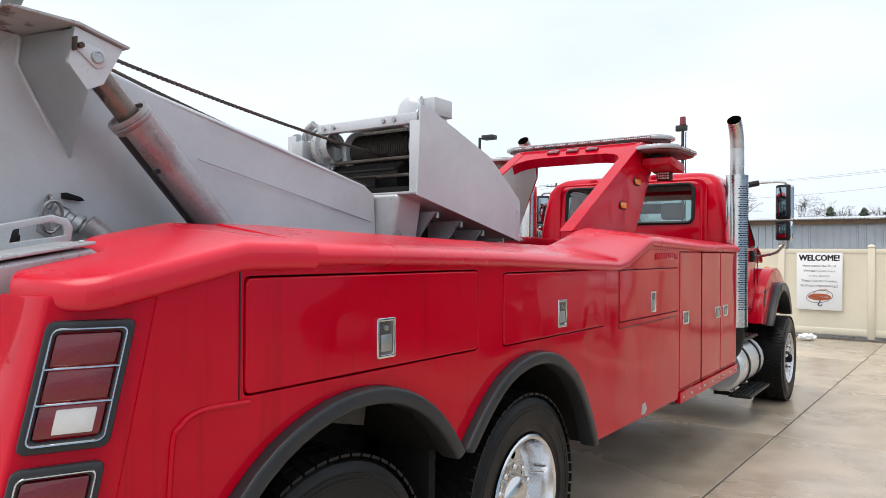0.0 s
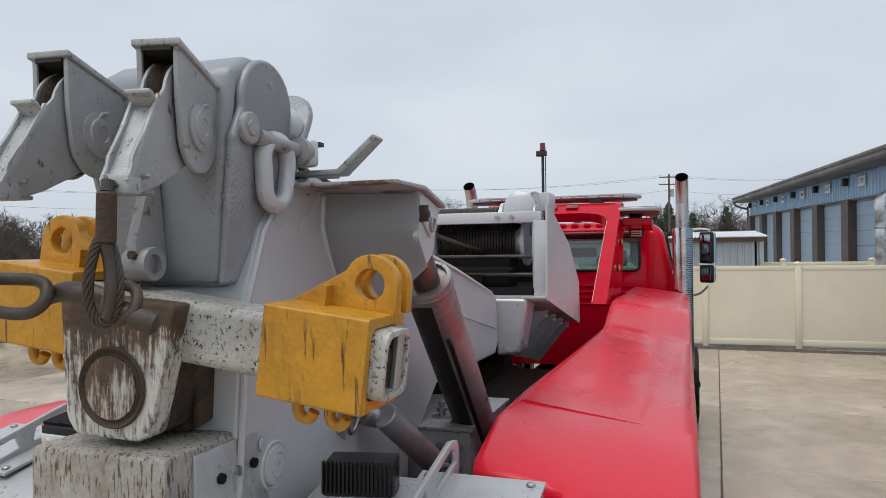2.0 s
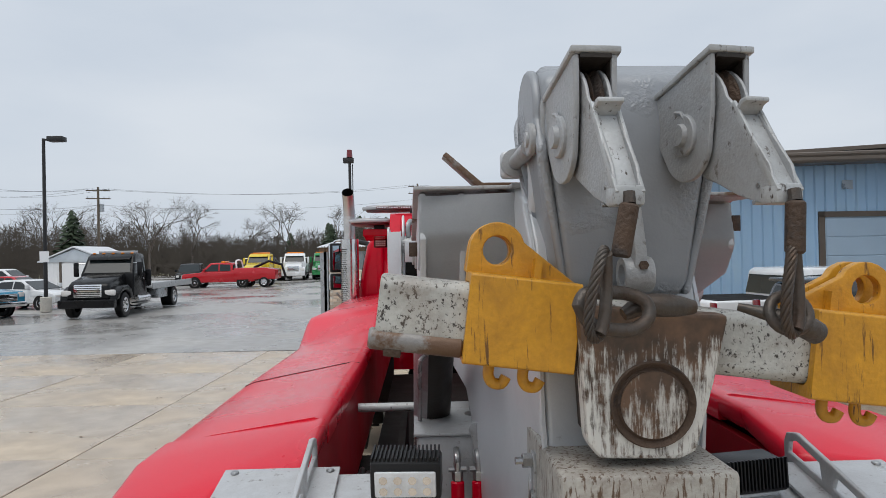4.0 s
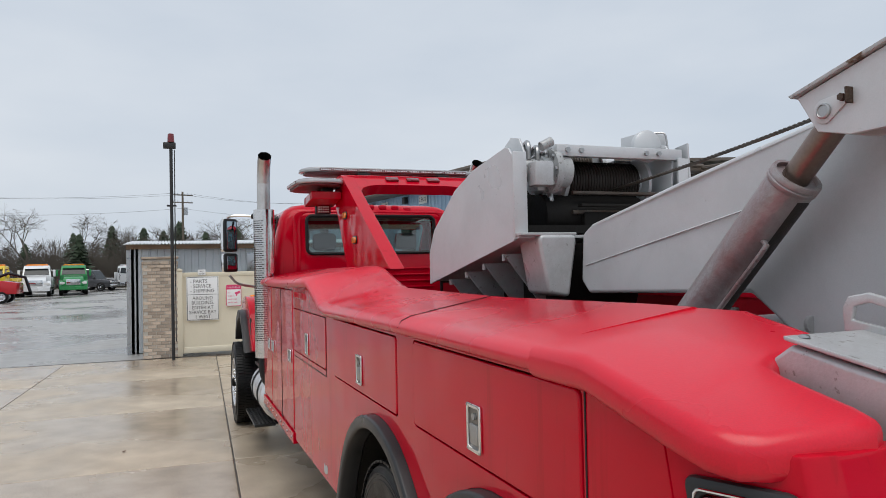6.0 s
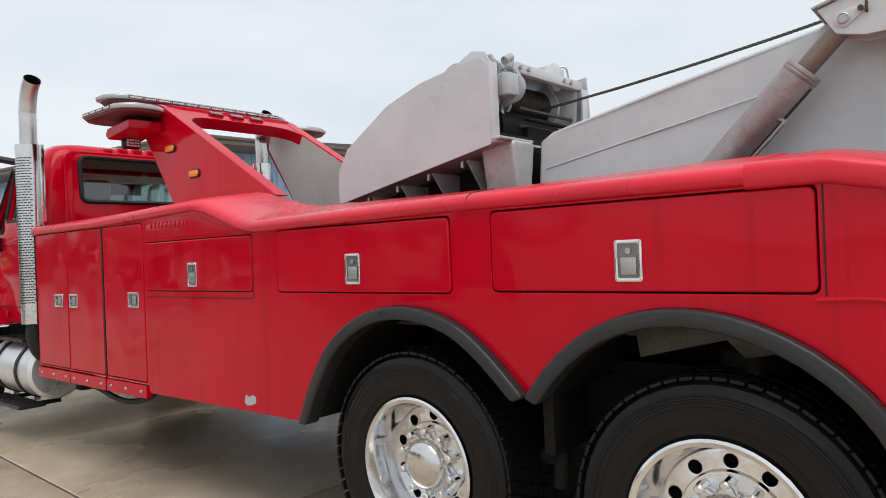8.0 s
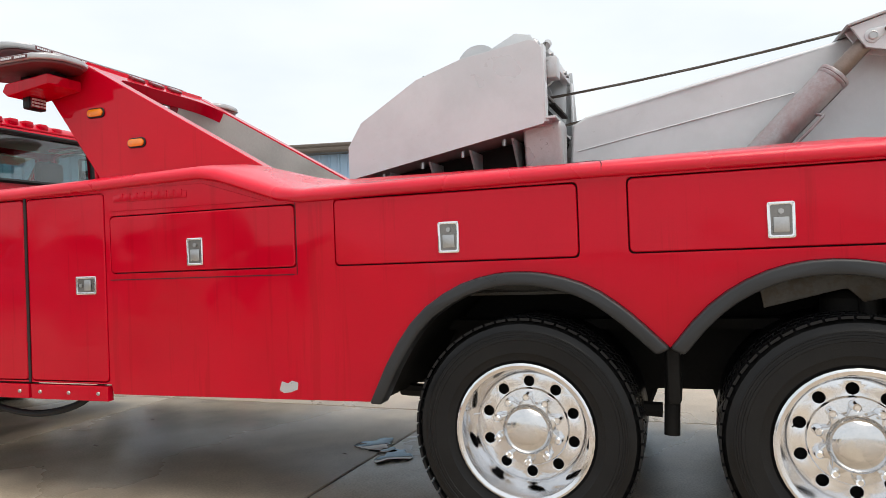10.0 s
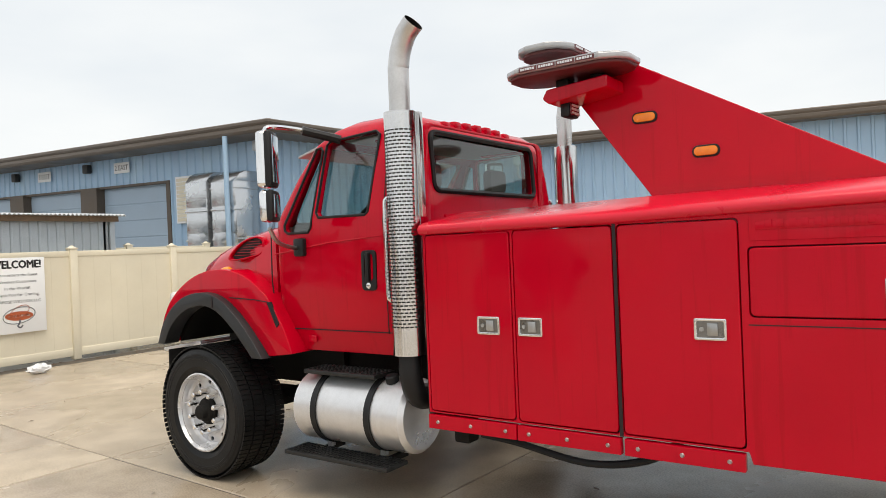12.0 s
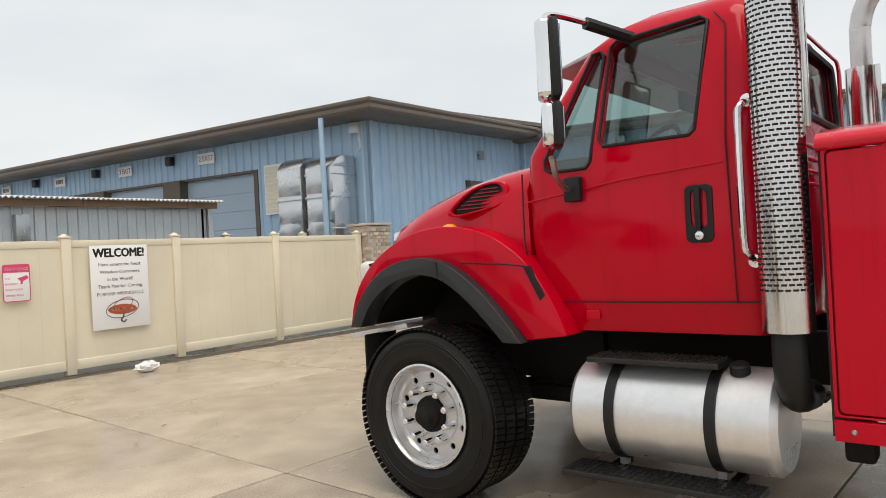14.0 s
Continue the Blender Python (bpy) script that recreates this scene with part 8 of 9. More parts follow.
part("grab_hook", moved(tube([(p.x, p.y, (p.z - 2.27) * 1.5 + 2.27) for p in shank], [0.009 + 0.013 * math.sin(math.pi * min(1.0, 0.08 + i / (len(shank) - 1) * 0.84)) for i in range(len(shank))], 16), Matrix.Identity(4)), HOOK_STEEL, truck, "flat forged hook lying on the bar")
body = smooth_path([(0.188, -2.70, 2.272), (0.225, -2.715, 2.262), (0.262, -2.735, 2.250), (0.295, -2.73, 2.236), (0.325, -2.715, 2.222)], 5)
part("grab_hook", tube(body, [0.007 + 0.014 * min(1.0, i / (len(body) - 1) * 1.3) for i in range(len(body) - 1)] + [0.012], 16), HOOK_STEEL, truck, "forged hook lying on the bar")
ringy = [(0.262 + 0.034 * math.cos(t), -2.735 + 0.012 * math.sin(t), 2.262 + 0.030 * math.sin(t)) for t in (2 * math.pi * i / 22 for i in range(22))]
part("hook_eye", tube(ringy, 0.010, 16, closed=True), HOOK_STEEL, truck)

# ---- parked vehicles ----
def road_wheel(parent, x, y, r, w, alloy=ALU):
    """A wheel on a car: tyre, rim and hub."""
    s = 1 if y > 0 else -1
    t = part("wheel", lathe([(r * 0.58, -w), (r * 0.9, -w), (r, -w + 0.03), (r, -0.03), (r * 0.93, 0), (r * 0.62, 0.008), (r * 0.58, -0.01)], (x, y, r), (0, s, 0), 28, closed=True), RUBBER, parent)
    part("rim", lathe([(r * 0.60, 0.0), (r * 0.57, 0.004), (r * 0.53, -0.02), (r * 0.30, -0.035), (r * 0.12, -0.01), (0, -0.008)], (x, y, r), (0, s, 0), 20), alloy, t)
    for i in range(6):
        a = 2 * math.pi * i / 6
        part("rim_hole", cyl((x + r * 0.4 * math.cos(a), y - s * 0.03, r + r * 0.4 * math.sin(a)), (x + r * 0.4 * math.cos(a), y - s * 0.018, r + r * 0.4 * math.sin(a)), r * 0.07, seg=8), CHASSIS, t)


def taper(bm, zb, zt, k):
    for v in bm.verts:
        if v.co.z > zb:
            v.co.y *= 1 - k * (v.co.z - zb) / (zt - zb)
    return bm


def side_pane(parent, poly, W, zb, zt, k, mat):
    for s in (-1, 1):
        f = lambda z: s * (W / 2 * (1 - k * max(0, z - zb) / (zt - zb)) + 0.004)
        g = bmesh.new()
        a = [g.verts.new((x, f(z), z)) for x, z in poly]
        b = [g.verts.new((x, f(z) - s * 0.03, z)) for x, z in poly]
        g.faces.new(a)
        g.faces.new(b[::-1])
        for i in range(len(poly)):
            g.faces.new((a[i - 1], a[i], b[i], b[i - 1]))
        bmesh.ops.recalc_face_normals(g, faces=g.faces[:])
        part("side_window", g, mat, parent)


def cross_pane(parent, name, x0, z0, x1, z1, W0, W1, mat, out):
    """A sloping pane across the vehicle, from (x0, z0) up to (x1, z1)."""
    d = Vector((x1 - x0, 0, z1 - z0)).normalized()
    nrm = Vector((d.z, 0, -d.x)) * out
    p = [Vector((x0, -W0 / 2, z0)), Vector((x0, W0 / 2, z0)), Vector((x1, W1 / 2, z1)), Vector((x1, -W1 / 2, z1))]
    part(name, loft([[q + nrm * 0.012 for q in p], [q - nrm * 0.02 for q in p]]), mat, parent)


def paint(name, c, rough=0.2):
    return surf(name, c, rough, 0.1, 0.06, 1, 80, 0.01, 0.3)


def make_vehicle(name, label, category, m, body_paint, W, body, cab, zb, panes, axles, r, lights, front_screen, rear_screen, k=0.16, grille=None, tw=0.24):
    """body and cab: side outlines of (x, z), x forwards; panes: side windows; lights: front and rear (x, z, w, h)."""
    v = thing(name, label, category, "parked vehicles", m)
    holes = []
    hull = part("body", prism(body, "y", -W / 2, W / 2, 0.05, seg=3), body_paint, v, smooth=50)
    zt = max(z for _, z in cab)
    part("cabin", taper(prism(cab, "y", -W / 2 + 0.03, W / 2 - 0.03, 0.05, seg=3), zb, zt, k), body_paint, v, smooth=50)
    for p in panes:
        side_pane(v, p, W - 0.06, zb, zt, k, GLASS_DARK)
    if front_screen:
        (x0, z0), (x1, z1) = front_screen
        cross_pane(v, "windscreen", x0, z0, x1, z1, W - 0.22, (W - 0.22) * (1 - k), GLASS_DARK, 1)
    if rear_screen:
        (x0, z0), (x1, z1) = rear_screen
        cross_pane(v, "rear_window", x0, z0, x1, z1, W - 0.26, (W - 0.26) * (1 - k), GLASS_DARK, -1)
    for ax in axles:
        for s in (-1, 1):
            part("wheel_arch", lathe([(0, 0.012), (r * 1.17, 0.012), (r * 1.17, 0.0), (0, 0)], (ax, s * (W / 2), r * 1.02), (0, s, 0), 24), CHASSIS, v)
            road_wheel(v, ax, s * (W / 2 + 0.03), r, tw)
    (fx, fz, fw, fh), (bx, bz, bw, bh) = lights
    for s in (-1, 1):
        part("headlamp", box(fx - 0.08, fx + 0.02, s * (W / 2 - 0.06 - fw), s * (W / 2 - 0.06), fz, fz + fh, 0.02), LENS_WHITE, v)
        part("tail_lamp", box(bx - 0.02, bx + 0.06, s * (W / 2 - 0.02 - bw), s * (W / 2 - 0.02 + 0.03), bz, bz + bh, 0.02), LENS_RED, v)
        part("door_mirror", box(front_screen[0][0] - 0.35, front_screen[0][0] - 0.2, s * (W / 2), s * (W / 2 + 0.2), zb + 0.05, zb + 0.25, 0.03) if front_screen else box(0, 0.1, 0, 0.1, 0.5, 0.6), body_paint, v)
    if grille:
        gx, z0, z1, gw, gm = grille
        gr = part("grille", box(gx - 0.04, gx + 0.025, -gw / 2, gw / 2, z0, z1, 0.02), gm, v)
        for i in range(5):
            zz = z0 + (z1 - z0) * (i + 0.5) / 5
            part("grille_bar", box(gx + 0.02, gx + 0.035, -gw / 2 + 0.04, gw / 2 - 0.04, zz - 0.012, zz + 0.012), CHASSIS if gm is CHROME else CHROME, gr)
    return v


def heading(x, y, dx, dy):
    return pose(x, y, 0, 0, 0, math.degrees(math.atan2(dy, dx)))


P_WHITE, P_RED, P_BLUE = paint("white_car_paint", (0.74, 0.75, 0.76)), paint("red_car_paint", (0.50, 0.012, 0.02)), paint("teal_blue_paint", (0.015, 0.20, 0.33))
P_BLACK, P_GREY, P_GREEN, P_YELLOW = surf("black_car_paint", (0.008, 0.008, 0.009), 0.25, 0, 0.06, 1, 80, 0.01, 0.0, spec=0.25), paint("dark_grey_paint", (0.05, 0.05, 0.055)), paint("green_truck_paint", (0.02, 0.22, 0.06)), paint("yellow_truck_paint", (0.68, 0.50, 0.03))


def pickup(name, label, m, mat, crew=True, chrome=CHROME, tall=0.0):
    L0 = -2.75
    body = [(L0, 0.55), (L0, 1.28), (L0 + 0.05, 1.33), (-0.95, 1.33), (-0.9, 1.22), (1.35, 1.22), (1.5, 1.20), (2.85, 1.08), (2.95, 0.95), (2.95, 0.50), (2.7, 0.42), (-2.6, 0.45)]
    cab = [(-1.0, 1.15), (-0.95, 1.85 + tall), (-0.85, 1.93 + tall), (0.65, 1.93 + tall), (0.8, 1.88 + tall), (1.5, 1.2), (1.5, 1.1), (-1.0, 1.1)] if crew else [(-0.75, 1.15), (-0.65, 1.83), (-0.5, 1.88), (0.45, 1.88), (0.6, 1.83), (1.25, 1.2), (1.25, 1.1), (-0.75, 1.1)]
    zt = 1.9 + tall if crew else 1.84
    panes = [[(-0.82, 1.30), (-0.80, zt - 0.12), (0.02, zt - 0.08), (0.02, 1.28)], [(0.12, 1.28), (0.12, zt - 0.08), (0.66, zt - 0.10), (1.22, 1.28)]] if crew else [[(-0.5, 1.28), (-0.47, 1.72), (0.46, 1.74), (0.98, 1.28)]]
    fs = ((1.46, 1.25), (0.86, zt - 0.07)) if crew else ((1.22, 1.25), (0.66, 1.76))
    rs = ((-1.0, 1.38), (-0.97, zt - 0.12)) if crew else ((-0.74, 1.36), (-0.68, 1.74))
    v = make_vehicle(name, label, "pickup truck", m, mat, 1.98, body, cab, 1.22, panes, (-1.75, 1.95), 0.40, ((2.95, 0.85, 0.28, 0.2), (L0, 0.90, 0.14, 0.40)), fs, rs, 0.14, (2.95, 0.68, 1.0, 1.1, chrome))
    part("rear_bumper", box(L0 - 0.14, L0 + 0.05, -0.95, 0.95, 0.50, 0.70, 0.03), P_BLACK, v)
    part("front_bumper", box(2.88, 3.08, -0.97, 0.97, 0.45, 0.66, 0.04), chrome, v)
    part("bed_floor", box(L0 + 0.1, -1.05, -0.88, 0.88, 1.325, 1.34), CHASSIS, v, "black bed cover")
    part("tailgate_seam", box(L0 - 0.006, L0 + 0.01, -0.84, 0.84, 0.78, 1.27, 0.004), mat, v)
    part("gate_handle", box(L0 - 0.02, L0, -0.12, 0.12, 1.12, 1.18), P_BLACK, v)
    return v


ram = pickup("pickup_truck", "white crew-cab pickup parked beside the blue wall", heading(7.95, 10.81, 1, 0.095), P_WHITE)
for k, (a, b) in enumerate(((-0.34, -0.14), (-0.10, 0.10), (0.14, 0.34))):
    part("badge_bar", box(-2.765, -2.755, -b, -a, 0.98, 1.07), P_BLACK, ram)
part("roof_aerial", lathe([(0.10, 0), (0.09, 0.05), (0, 0.08)], (-0.3, 0.2, 1.93), (0, 0, 1), 14), P_BLACK, ram)
part("plate", box(-2.905, -2.89, -0.16, 0.16, 0.54, 0.68), WHITE, ram)
pickup("old_pickup", "old teal-blue pickup with a chrome bumper", heading(-20.6, 26.7, 1, -0.25), P_BLUE, False)
pickup("far_pickup", "dark grey pickup at the far end of the lot", heading(-10.2, 79, 1, -0.5), P_GREY, True, CHROME, 0.25)

suv_body = [(-2.4, 0.5), (-2.45, 0.95), (-2.38, 1.15), (1.2, 1.12), (2.3, 1.02), (2.45, 0.85), (2.45, 0.45), (2.2, 0.38), (-2.2, 0.40)]
suv_cab = [(-2.38, 1.1), (-2.15, 1.72), (-1.95, 1.84), (0.2, 1.84), (0.45, 1.78), (1.3, 1.12), (1.3, 1.0), (-2.38, 1.0)]
suv_panes = [[(-2.1, 1.22), (-1.95, 1.66), (-1.25, 1.72), (-1.2, 1.2)], [(-1.1, 1.2), (-1.1, 1.73), (-0.15, 1.73), (-0.15, 1.18)], [(-0.05, 1.18), (-0.05, 1.73), (0.35, 1.70), (1.0, 1.18)]]


def suv(name, label, m, mat):
    v = make_vehicle(name, label, "car", m, mat, 1.95, suv_body, suv_cab, 1.1, suv_panes, (-1.4, 1.5), 0.37, ((2.45, 0.72, 0.25, 0.18), (-2.43, 0.95, 0.12, 0.5)), ((1.26, 1.16), (0.5, 1.74)), ((-2.36, 1.2), (-2.15, 1.70)), 0.16, (2.45, 0.6, 0.85, 1.0, CHROME))
    part("rear_bumper", box(-2.56, -2.4, -0.95, 0.95, 0.42, 0.66, 0.04), mat, v)
    part("plate", box(-2.475, -2.44, -0.16, 0.16, 0.84, 0.97), WHITE, v)
    part("gate_trim", box(-2.475, -2.44, -0.4, 0.4, 1.02, 1.05), CHROME, v)
    part("brake_lamp", box(-2.21, -2.15, -0.2, 0.2, 1.74, 1.78), LENS_RED, v)
    part("rear_spoiler", box(-2.28, -2.0, -0.75, 0.75, 1.78, 1.84, 0.02), mat, v)
    return v


suv("estate_car", "dark grey estate car parked beside the pickup", heading(8.0, 7.6, 1, 0.10), P_GREY)
suv("estate_car", "white estate car behind the red saloon", heading(-29.5, 46.0, 1, 0.0), P_WHITE)
suv("estate_car", "black estate car facing the lot", heading(-20.5, 58.0, 0.2, -1), P_BLACK)
car_body = [(-2.3, 0.45), (-2.35, 0.85), (-2.2, 0.98), (-1.2, 1.02), (1.0, 0.98), (2.15, 0.80), (2.3, 0.65), (2.3, 0.36), (2.0, 0.30), (-2.0, 0.32)]
car_cab = [(-1.9, 0.95), (-1.2, 1.38), (-0.9, 1.45), (0.0, 1.45), (0.25, 1.38), (1.1, 0.95), (1.1, 0.9), (-1.9, 0.9)]
car_panes = [[(-1.5, 1.02), (-1.05, 1.34), (-0.3, 1.38), (-0.3, 1.0)], [(-0.22, 1.0), (-0.22, 1.38), (0.18, 1.34), (0.8, 1.0)]]


def saloon(label, m, mat):
    return make_vehicle("saloon_car", label, "car", m, mat, 1.78, car_body, car_cab, 0.98, car_panes, (-1.35, 1.4), 0.32, ((2.28, 0.58, 0.35, 0.14), (-2.33, 0.72, 0.3, 0.15)), ((1.06, 1.0), (0.3, 1.37)), ((-1.86, 1.0), (-1.25, 1.36)), 0.2, (2.3, 0.45, 0.58, 0.7, CHASSIS), 0.2)


saloon("red saloon car parked behind the lamp post", heading(-25.2, 40.0, 1, -0.15), P_RED)
saloon("white saloon car with its nose out", heading(-19.8, 31.6, 1, -0.3), P_WHITE)
saloon("silver saloon car behind the blue pickup", heading(-27.5, 33.5, 1, -0.3), paint("silver_paint", (0.45, 0.46, 0.47)))
saloon("white saloon car behind the red truck", heading(-30, 29.5, 1, -0.3), P_WHITE)
# jeep
jp = make_vehicle("off_road_car", "dark grey open-wheeled off-road car by the pillar", "car", heading(-15.2, 10.9, 1, -0.05), P_GREY, 1.6, [(-1.9, 0.6), (-1.9, 1.15), (-0.1, 1.15), (0.2, 1.12), (1.55, 1.05), (1.6, 0.95), (1.6, 0.62), (1.2, 0.55), (-1.6, 0.55)],
                  [(-1.85, 1.1), (-1.8, 1.78), (-1.7, 1.84), (0.05, 1.84), (0.15, 1.80), (0.38, 1.12), (0.38, 1.05), (-1.85, 1.05)], 1.15, [[(-1.6, 1.2), (-1.58, 1.7), (-0.8, 1.72), (-0.8, 1.2)], [(-0.7, 1.2), (-0.7, 1.72), (0.05, 1.70), (0.2, 1.2)]],
                  (-1.35, 1.25), 0.46, ((1.62, 0.78, 0.16, 0.18), (-1.92, 0.85, 0.12, 0.2)), ((0.36, 1.18), (0.16, 1.74)), None, 0.06, (1.6, 0.70, 1.0, 0.5, P_GREY), 0.3)
part("front_bumper", box(1.6, 1.82, -0.8, 0.8, 0.58, 0.74, 0.03), P_BLACK, jp)
part("winch_bar", tube(smooth_path([(1.75, -0.45, 0.74), (1.78, -0.35, 0.95), (1.78, 0.35, 0.95), (1.75, 0.45, 0.74)], 4), 0.03, 8), P_BLACK, jp)
for s in (-1, 1):
    part("round_lamp", cyl((1.6, s * 0.45, 0.88), (1.65, s * 0.45, 0.88), 0.1, seg=16), LENS_WHITE, jp)
    part("roof_lamp", cyl((1.66, s * 0.2, 1.03), (1.72, s * 0.2, 1.03), 0.07, seg=14), LENS_WHITE, jp)
    part("tow_hook", box(1.8, 1.86, s * 0.55 - 0.04, s * 0.55 + 0.04, 0.62, 0.70), P_RED, jp)
    part("fender_flare", box(0.75, 1.75, s * 0.78, s * 1.0, 0.90, 1.02, 0.04), P_BLACK, jp)
part("plate", box(1.82, 1.83, -0.15, 0.15, 0.60, 0.72), WHITE, jp)


def big_truck(name, label, m, mat, bed, sleeper=False, hood=1.9, flat=False):
    """A bonneted lorry: hood, cab, chassis, tanks; bed: None, 'flat' or 'wrecker'."""
    v = thing(name, label, "truck", "parked vehicles", m)
    W = 2.2
    part("hood", taper(prism([(0.3, 0.75), (0.3, 1.78), (1.2, 1.68), (2.0, 1.50), (2.25, 1.35), (2.3, 0.75)], "y", -0.85, 0.85, 0.10, seg=3), 0.9, 1.8, 0.12), mat, v, smooth=50)
    x0 = -1.2 if not sleeper else -2.3
    cab_prof = [(x0, 0.8), (x0, 2.48), (x0 + 0.12, 2.6), (-0.25, 2.62), (-0.05, 2.52), (0.42, 1.75), (0.42, 0.8)]
    cb = part("cabin", taper(prism(cab_prof, "y", -W / 2, W / 2, 0.08, seg=3), 1.7, 2.6, 0.12), mat, v, smooth=50)
    cross_pane(v, "windscreen", 0.40, 1.80, 0.0, 2.46, W - 0.3, (W - 0.3) * 0.9, GLASS_DARK, 1)
    for p in ([(-0.75, 1.78), (-0.72, 2.36), (-0.12, 2.36), (0.2, 1.76)],) + (([(x0 + 0.15, 1.85), (x0 + 0.15, 2.35), (-0.9, 2.36), (-0.9, 1.82)],) if not sleeper else ()):
        side_pane(v, p, W, 1.7, 2.6, 0.12, GLASS_DARK)
    gr = part("grille", box(2.24, 2.32, -0.55, 0.55, 0.85, 1.38, 0.04), CHROME, v, "chrome grille")
    for i in range(6):
        part("grille_bar", box(2.31, 2.33, -0.5, 0.5, 0.90 + 0.08 * i, 0.925 + 0.08 * i), CHASSIS, gr)
    part("bumper", box(2.2, 2.5, -1.1, 1.1, 0.45, 0.78, 0.05), CHROME if sleeper else mat, v)
    for s in (-1, 1):
        part("fender", prism([(0.45, 0.75), (0.7, 1.15), (1.1, 1.32), (1.7, 1.28), (2.15, 1.05), (2.25, 0.75), (2.0, 0.75), (1.8, 1.0), (1.3, 1.12), (0.9, 0.98), (0.75, 0.75)], "y", s * 0.6, s * 1.12, 0.05, seg=3), mat, v)
        part("headlamp", box(2.12, 2.28, s * 0.62, s * 1.05, 0.92, 1.16, 0.05), LENS_WHITE, v)
        part("mirror", box(0.25, 0.35, s * 1.22, s * 1.42, 1.65, 2.25, 0.03), CHROME if sleeper else mat, v)
        part("mirror_arm", tube([(0.2, s * 1.0, 2.2), (0.3, s * 1.3, 2.2)], 0.02, 6), CHROME, v)
        road_wheel(v, 1.35, s * 1.12, 0.50, 0.30)
        part("fuel_tank", cyl((-1.6, s * 0.85, 0.62), (-0.2, s * 0.85, 0.62), 0.27, seg=18, bev=0.03), ALU, v)
    part("windscreen_visor", prism([(-0.05, 2.50), (0.24, 2.34), (0.25, 2.37), (-0.03, 2.55)], "y", -0.88, 0.88, 0.01), mat, v)
    for s in (-1, 1):
        part("door_seam", box(-0.86, -0.845, s * 1.085, s * 1.105, 0.95, 1.75), SEAM, v)
        part("side_step", box(-1.1, 0.3, s * 0.95, s * 1.15, 0.48, 0.54, 0.01), TREADPLATE, v)
        part("door_handle", box(-0.78, -0.66, s * 1.10, s * 1.125, 1.50, 1.55, 0.008), CHROME, v)
    for k in range(5):
        part("roof_lamp", box(-0.35, -0.22, -0.8 + 0.4 * k - 0.06, -0.8 + 0.4 * k + 0.06, 2.60, 2.66, 0.02), AMBER, v)
    end = -7.2 if bed == "flat" else -5.2
    part("chassis", box(end + 0.3, 2.0, -0.42, 0.42, 0.65, 0.92), CHASSIS, v)
    for ax in ((-4.9,) if bed == "flat" else (-3.6,)) + ((-4.9,) if bed is None else ()):
        for s in (-1, 1):
            road_wheel(v, ax, s * 1.12, 0.50, 0.55)
    if bed == "flat":
        part("bed_deck", box(end, x0 - 0.15, -1.25, 1.25, 1.05, 1.18, 0.02), DECK, v, "silver tilting deck")
        for s in (-1, 1):
            part("bed_rail", box(end, x0 - 0.15, s * 1.25, s * 1.30, 1.0, 1.28, 0.01), DECK, v)
            part("tool_box", box(-3.6, -2.3, s * 0.75, s * 1.2, 0.55, 1.0, 0.02), GALV, v)
        part("headboard", box(x0 - 0.25, x0 - 0.15, -1.2, 1.2, 1.1, 1.9, 0.02), mat, v)
        part("light_bar", box(x0 + 0.2, x0 + 0.5, -0.8, 0.8, 2.62, 2.74, 0.03), BAR_LENS, v)
    if bed == "wrecker":
        part("wrecker_body", prism([(end, 0.7), (end, 1.45), (end + 1.2, 1.6), (x0 - 0.15, 1.6), (x0 - 0.15, 0.7)], "y", -1.15, 1.15, 0.06), mat, v)
        part("crane_arm", tube([(end + 2.2, 0, 1.6), (end + 0.6, 0, 2.2), (end - 0.6, 0, 1.7)], 0.14, 8), P_BLACK, v)
        part("light_bar", box(-0.9, -0.6, -0.8, 0.8, 2.62, 2.74, 0.03), AMBER, v)
    return v


big_truck("flatbed_truck", "black crew-cab flatbed truck with a silver deck", heading(-13.75, 26.75, 0.03, -1), P_BLACK, "flat", False)
sm = big_truck("road_tractor", "red bonneted road tractor with a chrome bumper", heading(-19.75, 20.75, 1, -0.33) @ Matrix.Scale(1.06, 4), P_RED, None, True)
for s in (-1, 1):
    part("stack", cyl((-2.5, s * 0.95, 0.9), (-2.5, s * 0.95, 3.4), 0.07, seg=12), CHROME, sm)
part("air_horn", tube([(-1.0, 0.3, 2.68), (-0.3, 0.3, 2.68)], 0.04, 8), CHROME, sm)
part("sun_visor", box(-0.1, 0.3, -0.95, 0.95, 2.40, 2.46, 0.02), P_RED, sm)
surround = part("grille_surround", prism(rrect(-0.56, 0.56, 0.80, 1.52, 0.10, 4), "x", 2.25, 2.38, 0.015, [rrect(-0.47, 0.47, 0.87, 1.44, 0.06, 4)]), CHROME, sm, "tall chrome grille surround")
part("grille_mesh", box(2.30, 2.345, -0.47, 0.47, 0.87, 1.44), CHASSIS, surround)
for k in range(9):
    part("upright_bar", box(2.34, 2.36, -0.43 + 0.1075 * k - 0.012, -0.43 + 0.1075 * k + 0.012, 0.88, 1.43), CHROME, surround)
big_truck("wrecker_truck", "yellow wrecker truck at the back of the lot", heading(-15.5, 62, -0.1, -1), P_YELLOW, "wrecker")
big_truck("box_truck", "white bonneted truck at the back of the lot", heading(-12.9, 66, 0.1, -1), P_WHITE, "wrecker")
big_truck("box_truck", "green bonneted truck at the back of the lot", heading(-10.3, 68, 0.1, -1), P_GREEN, "wrecker")
big_truck("box_truck", "white truck with a red hood at the far end", heading(-6.0, 81, 0.8, -0.6), P_WHITE, "flat")
tow = pickup("small_tow_truck", "red crew-cab pickup with a tow boom", heading(-16.0, 52.0, -1, 0.02), P_RED)
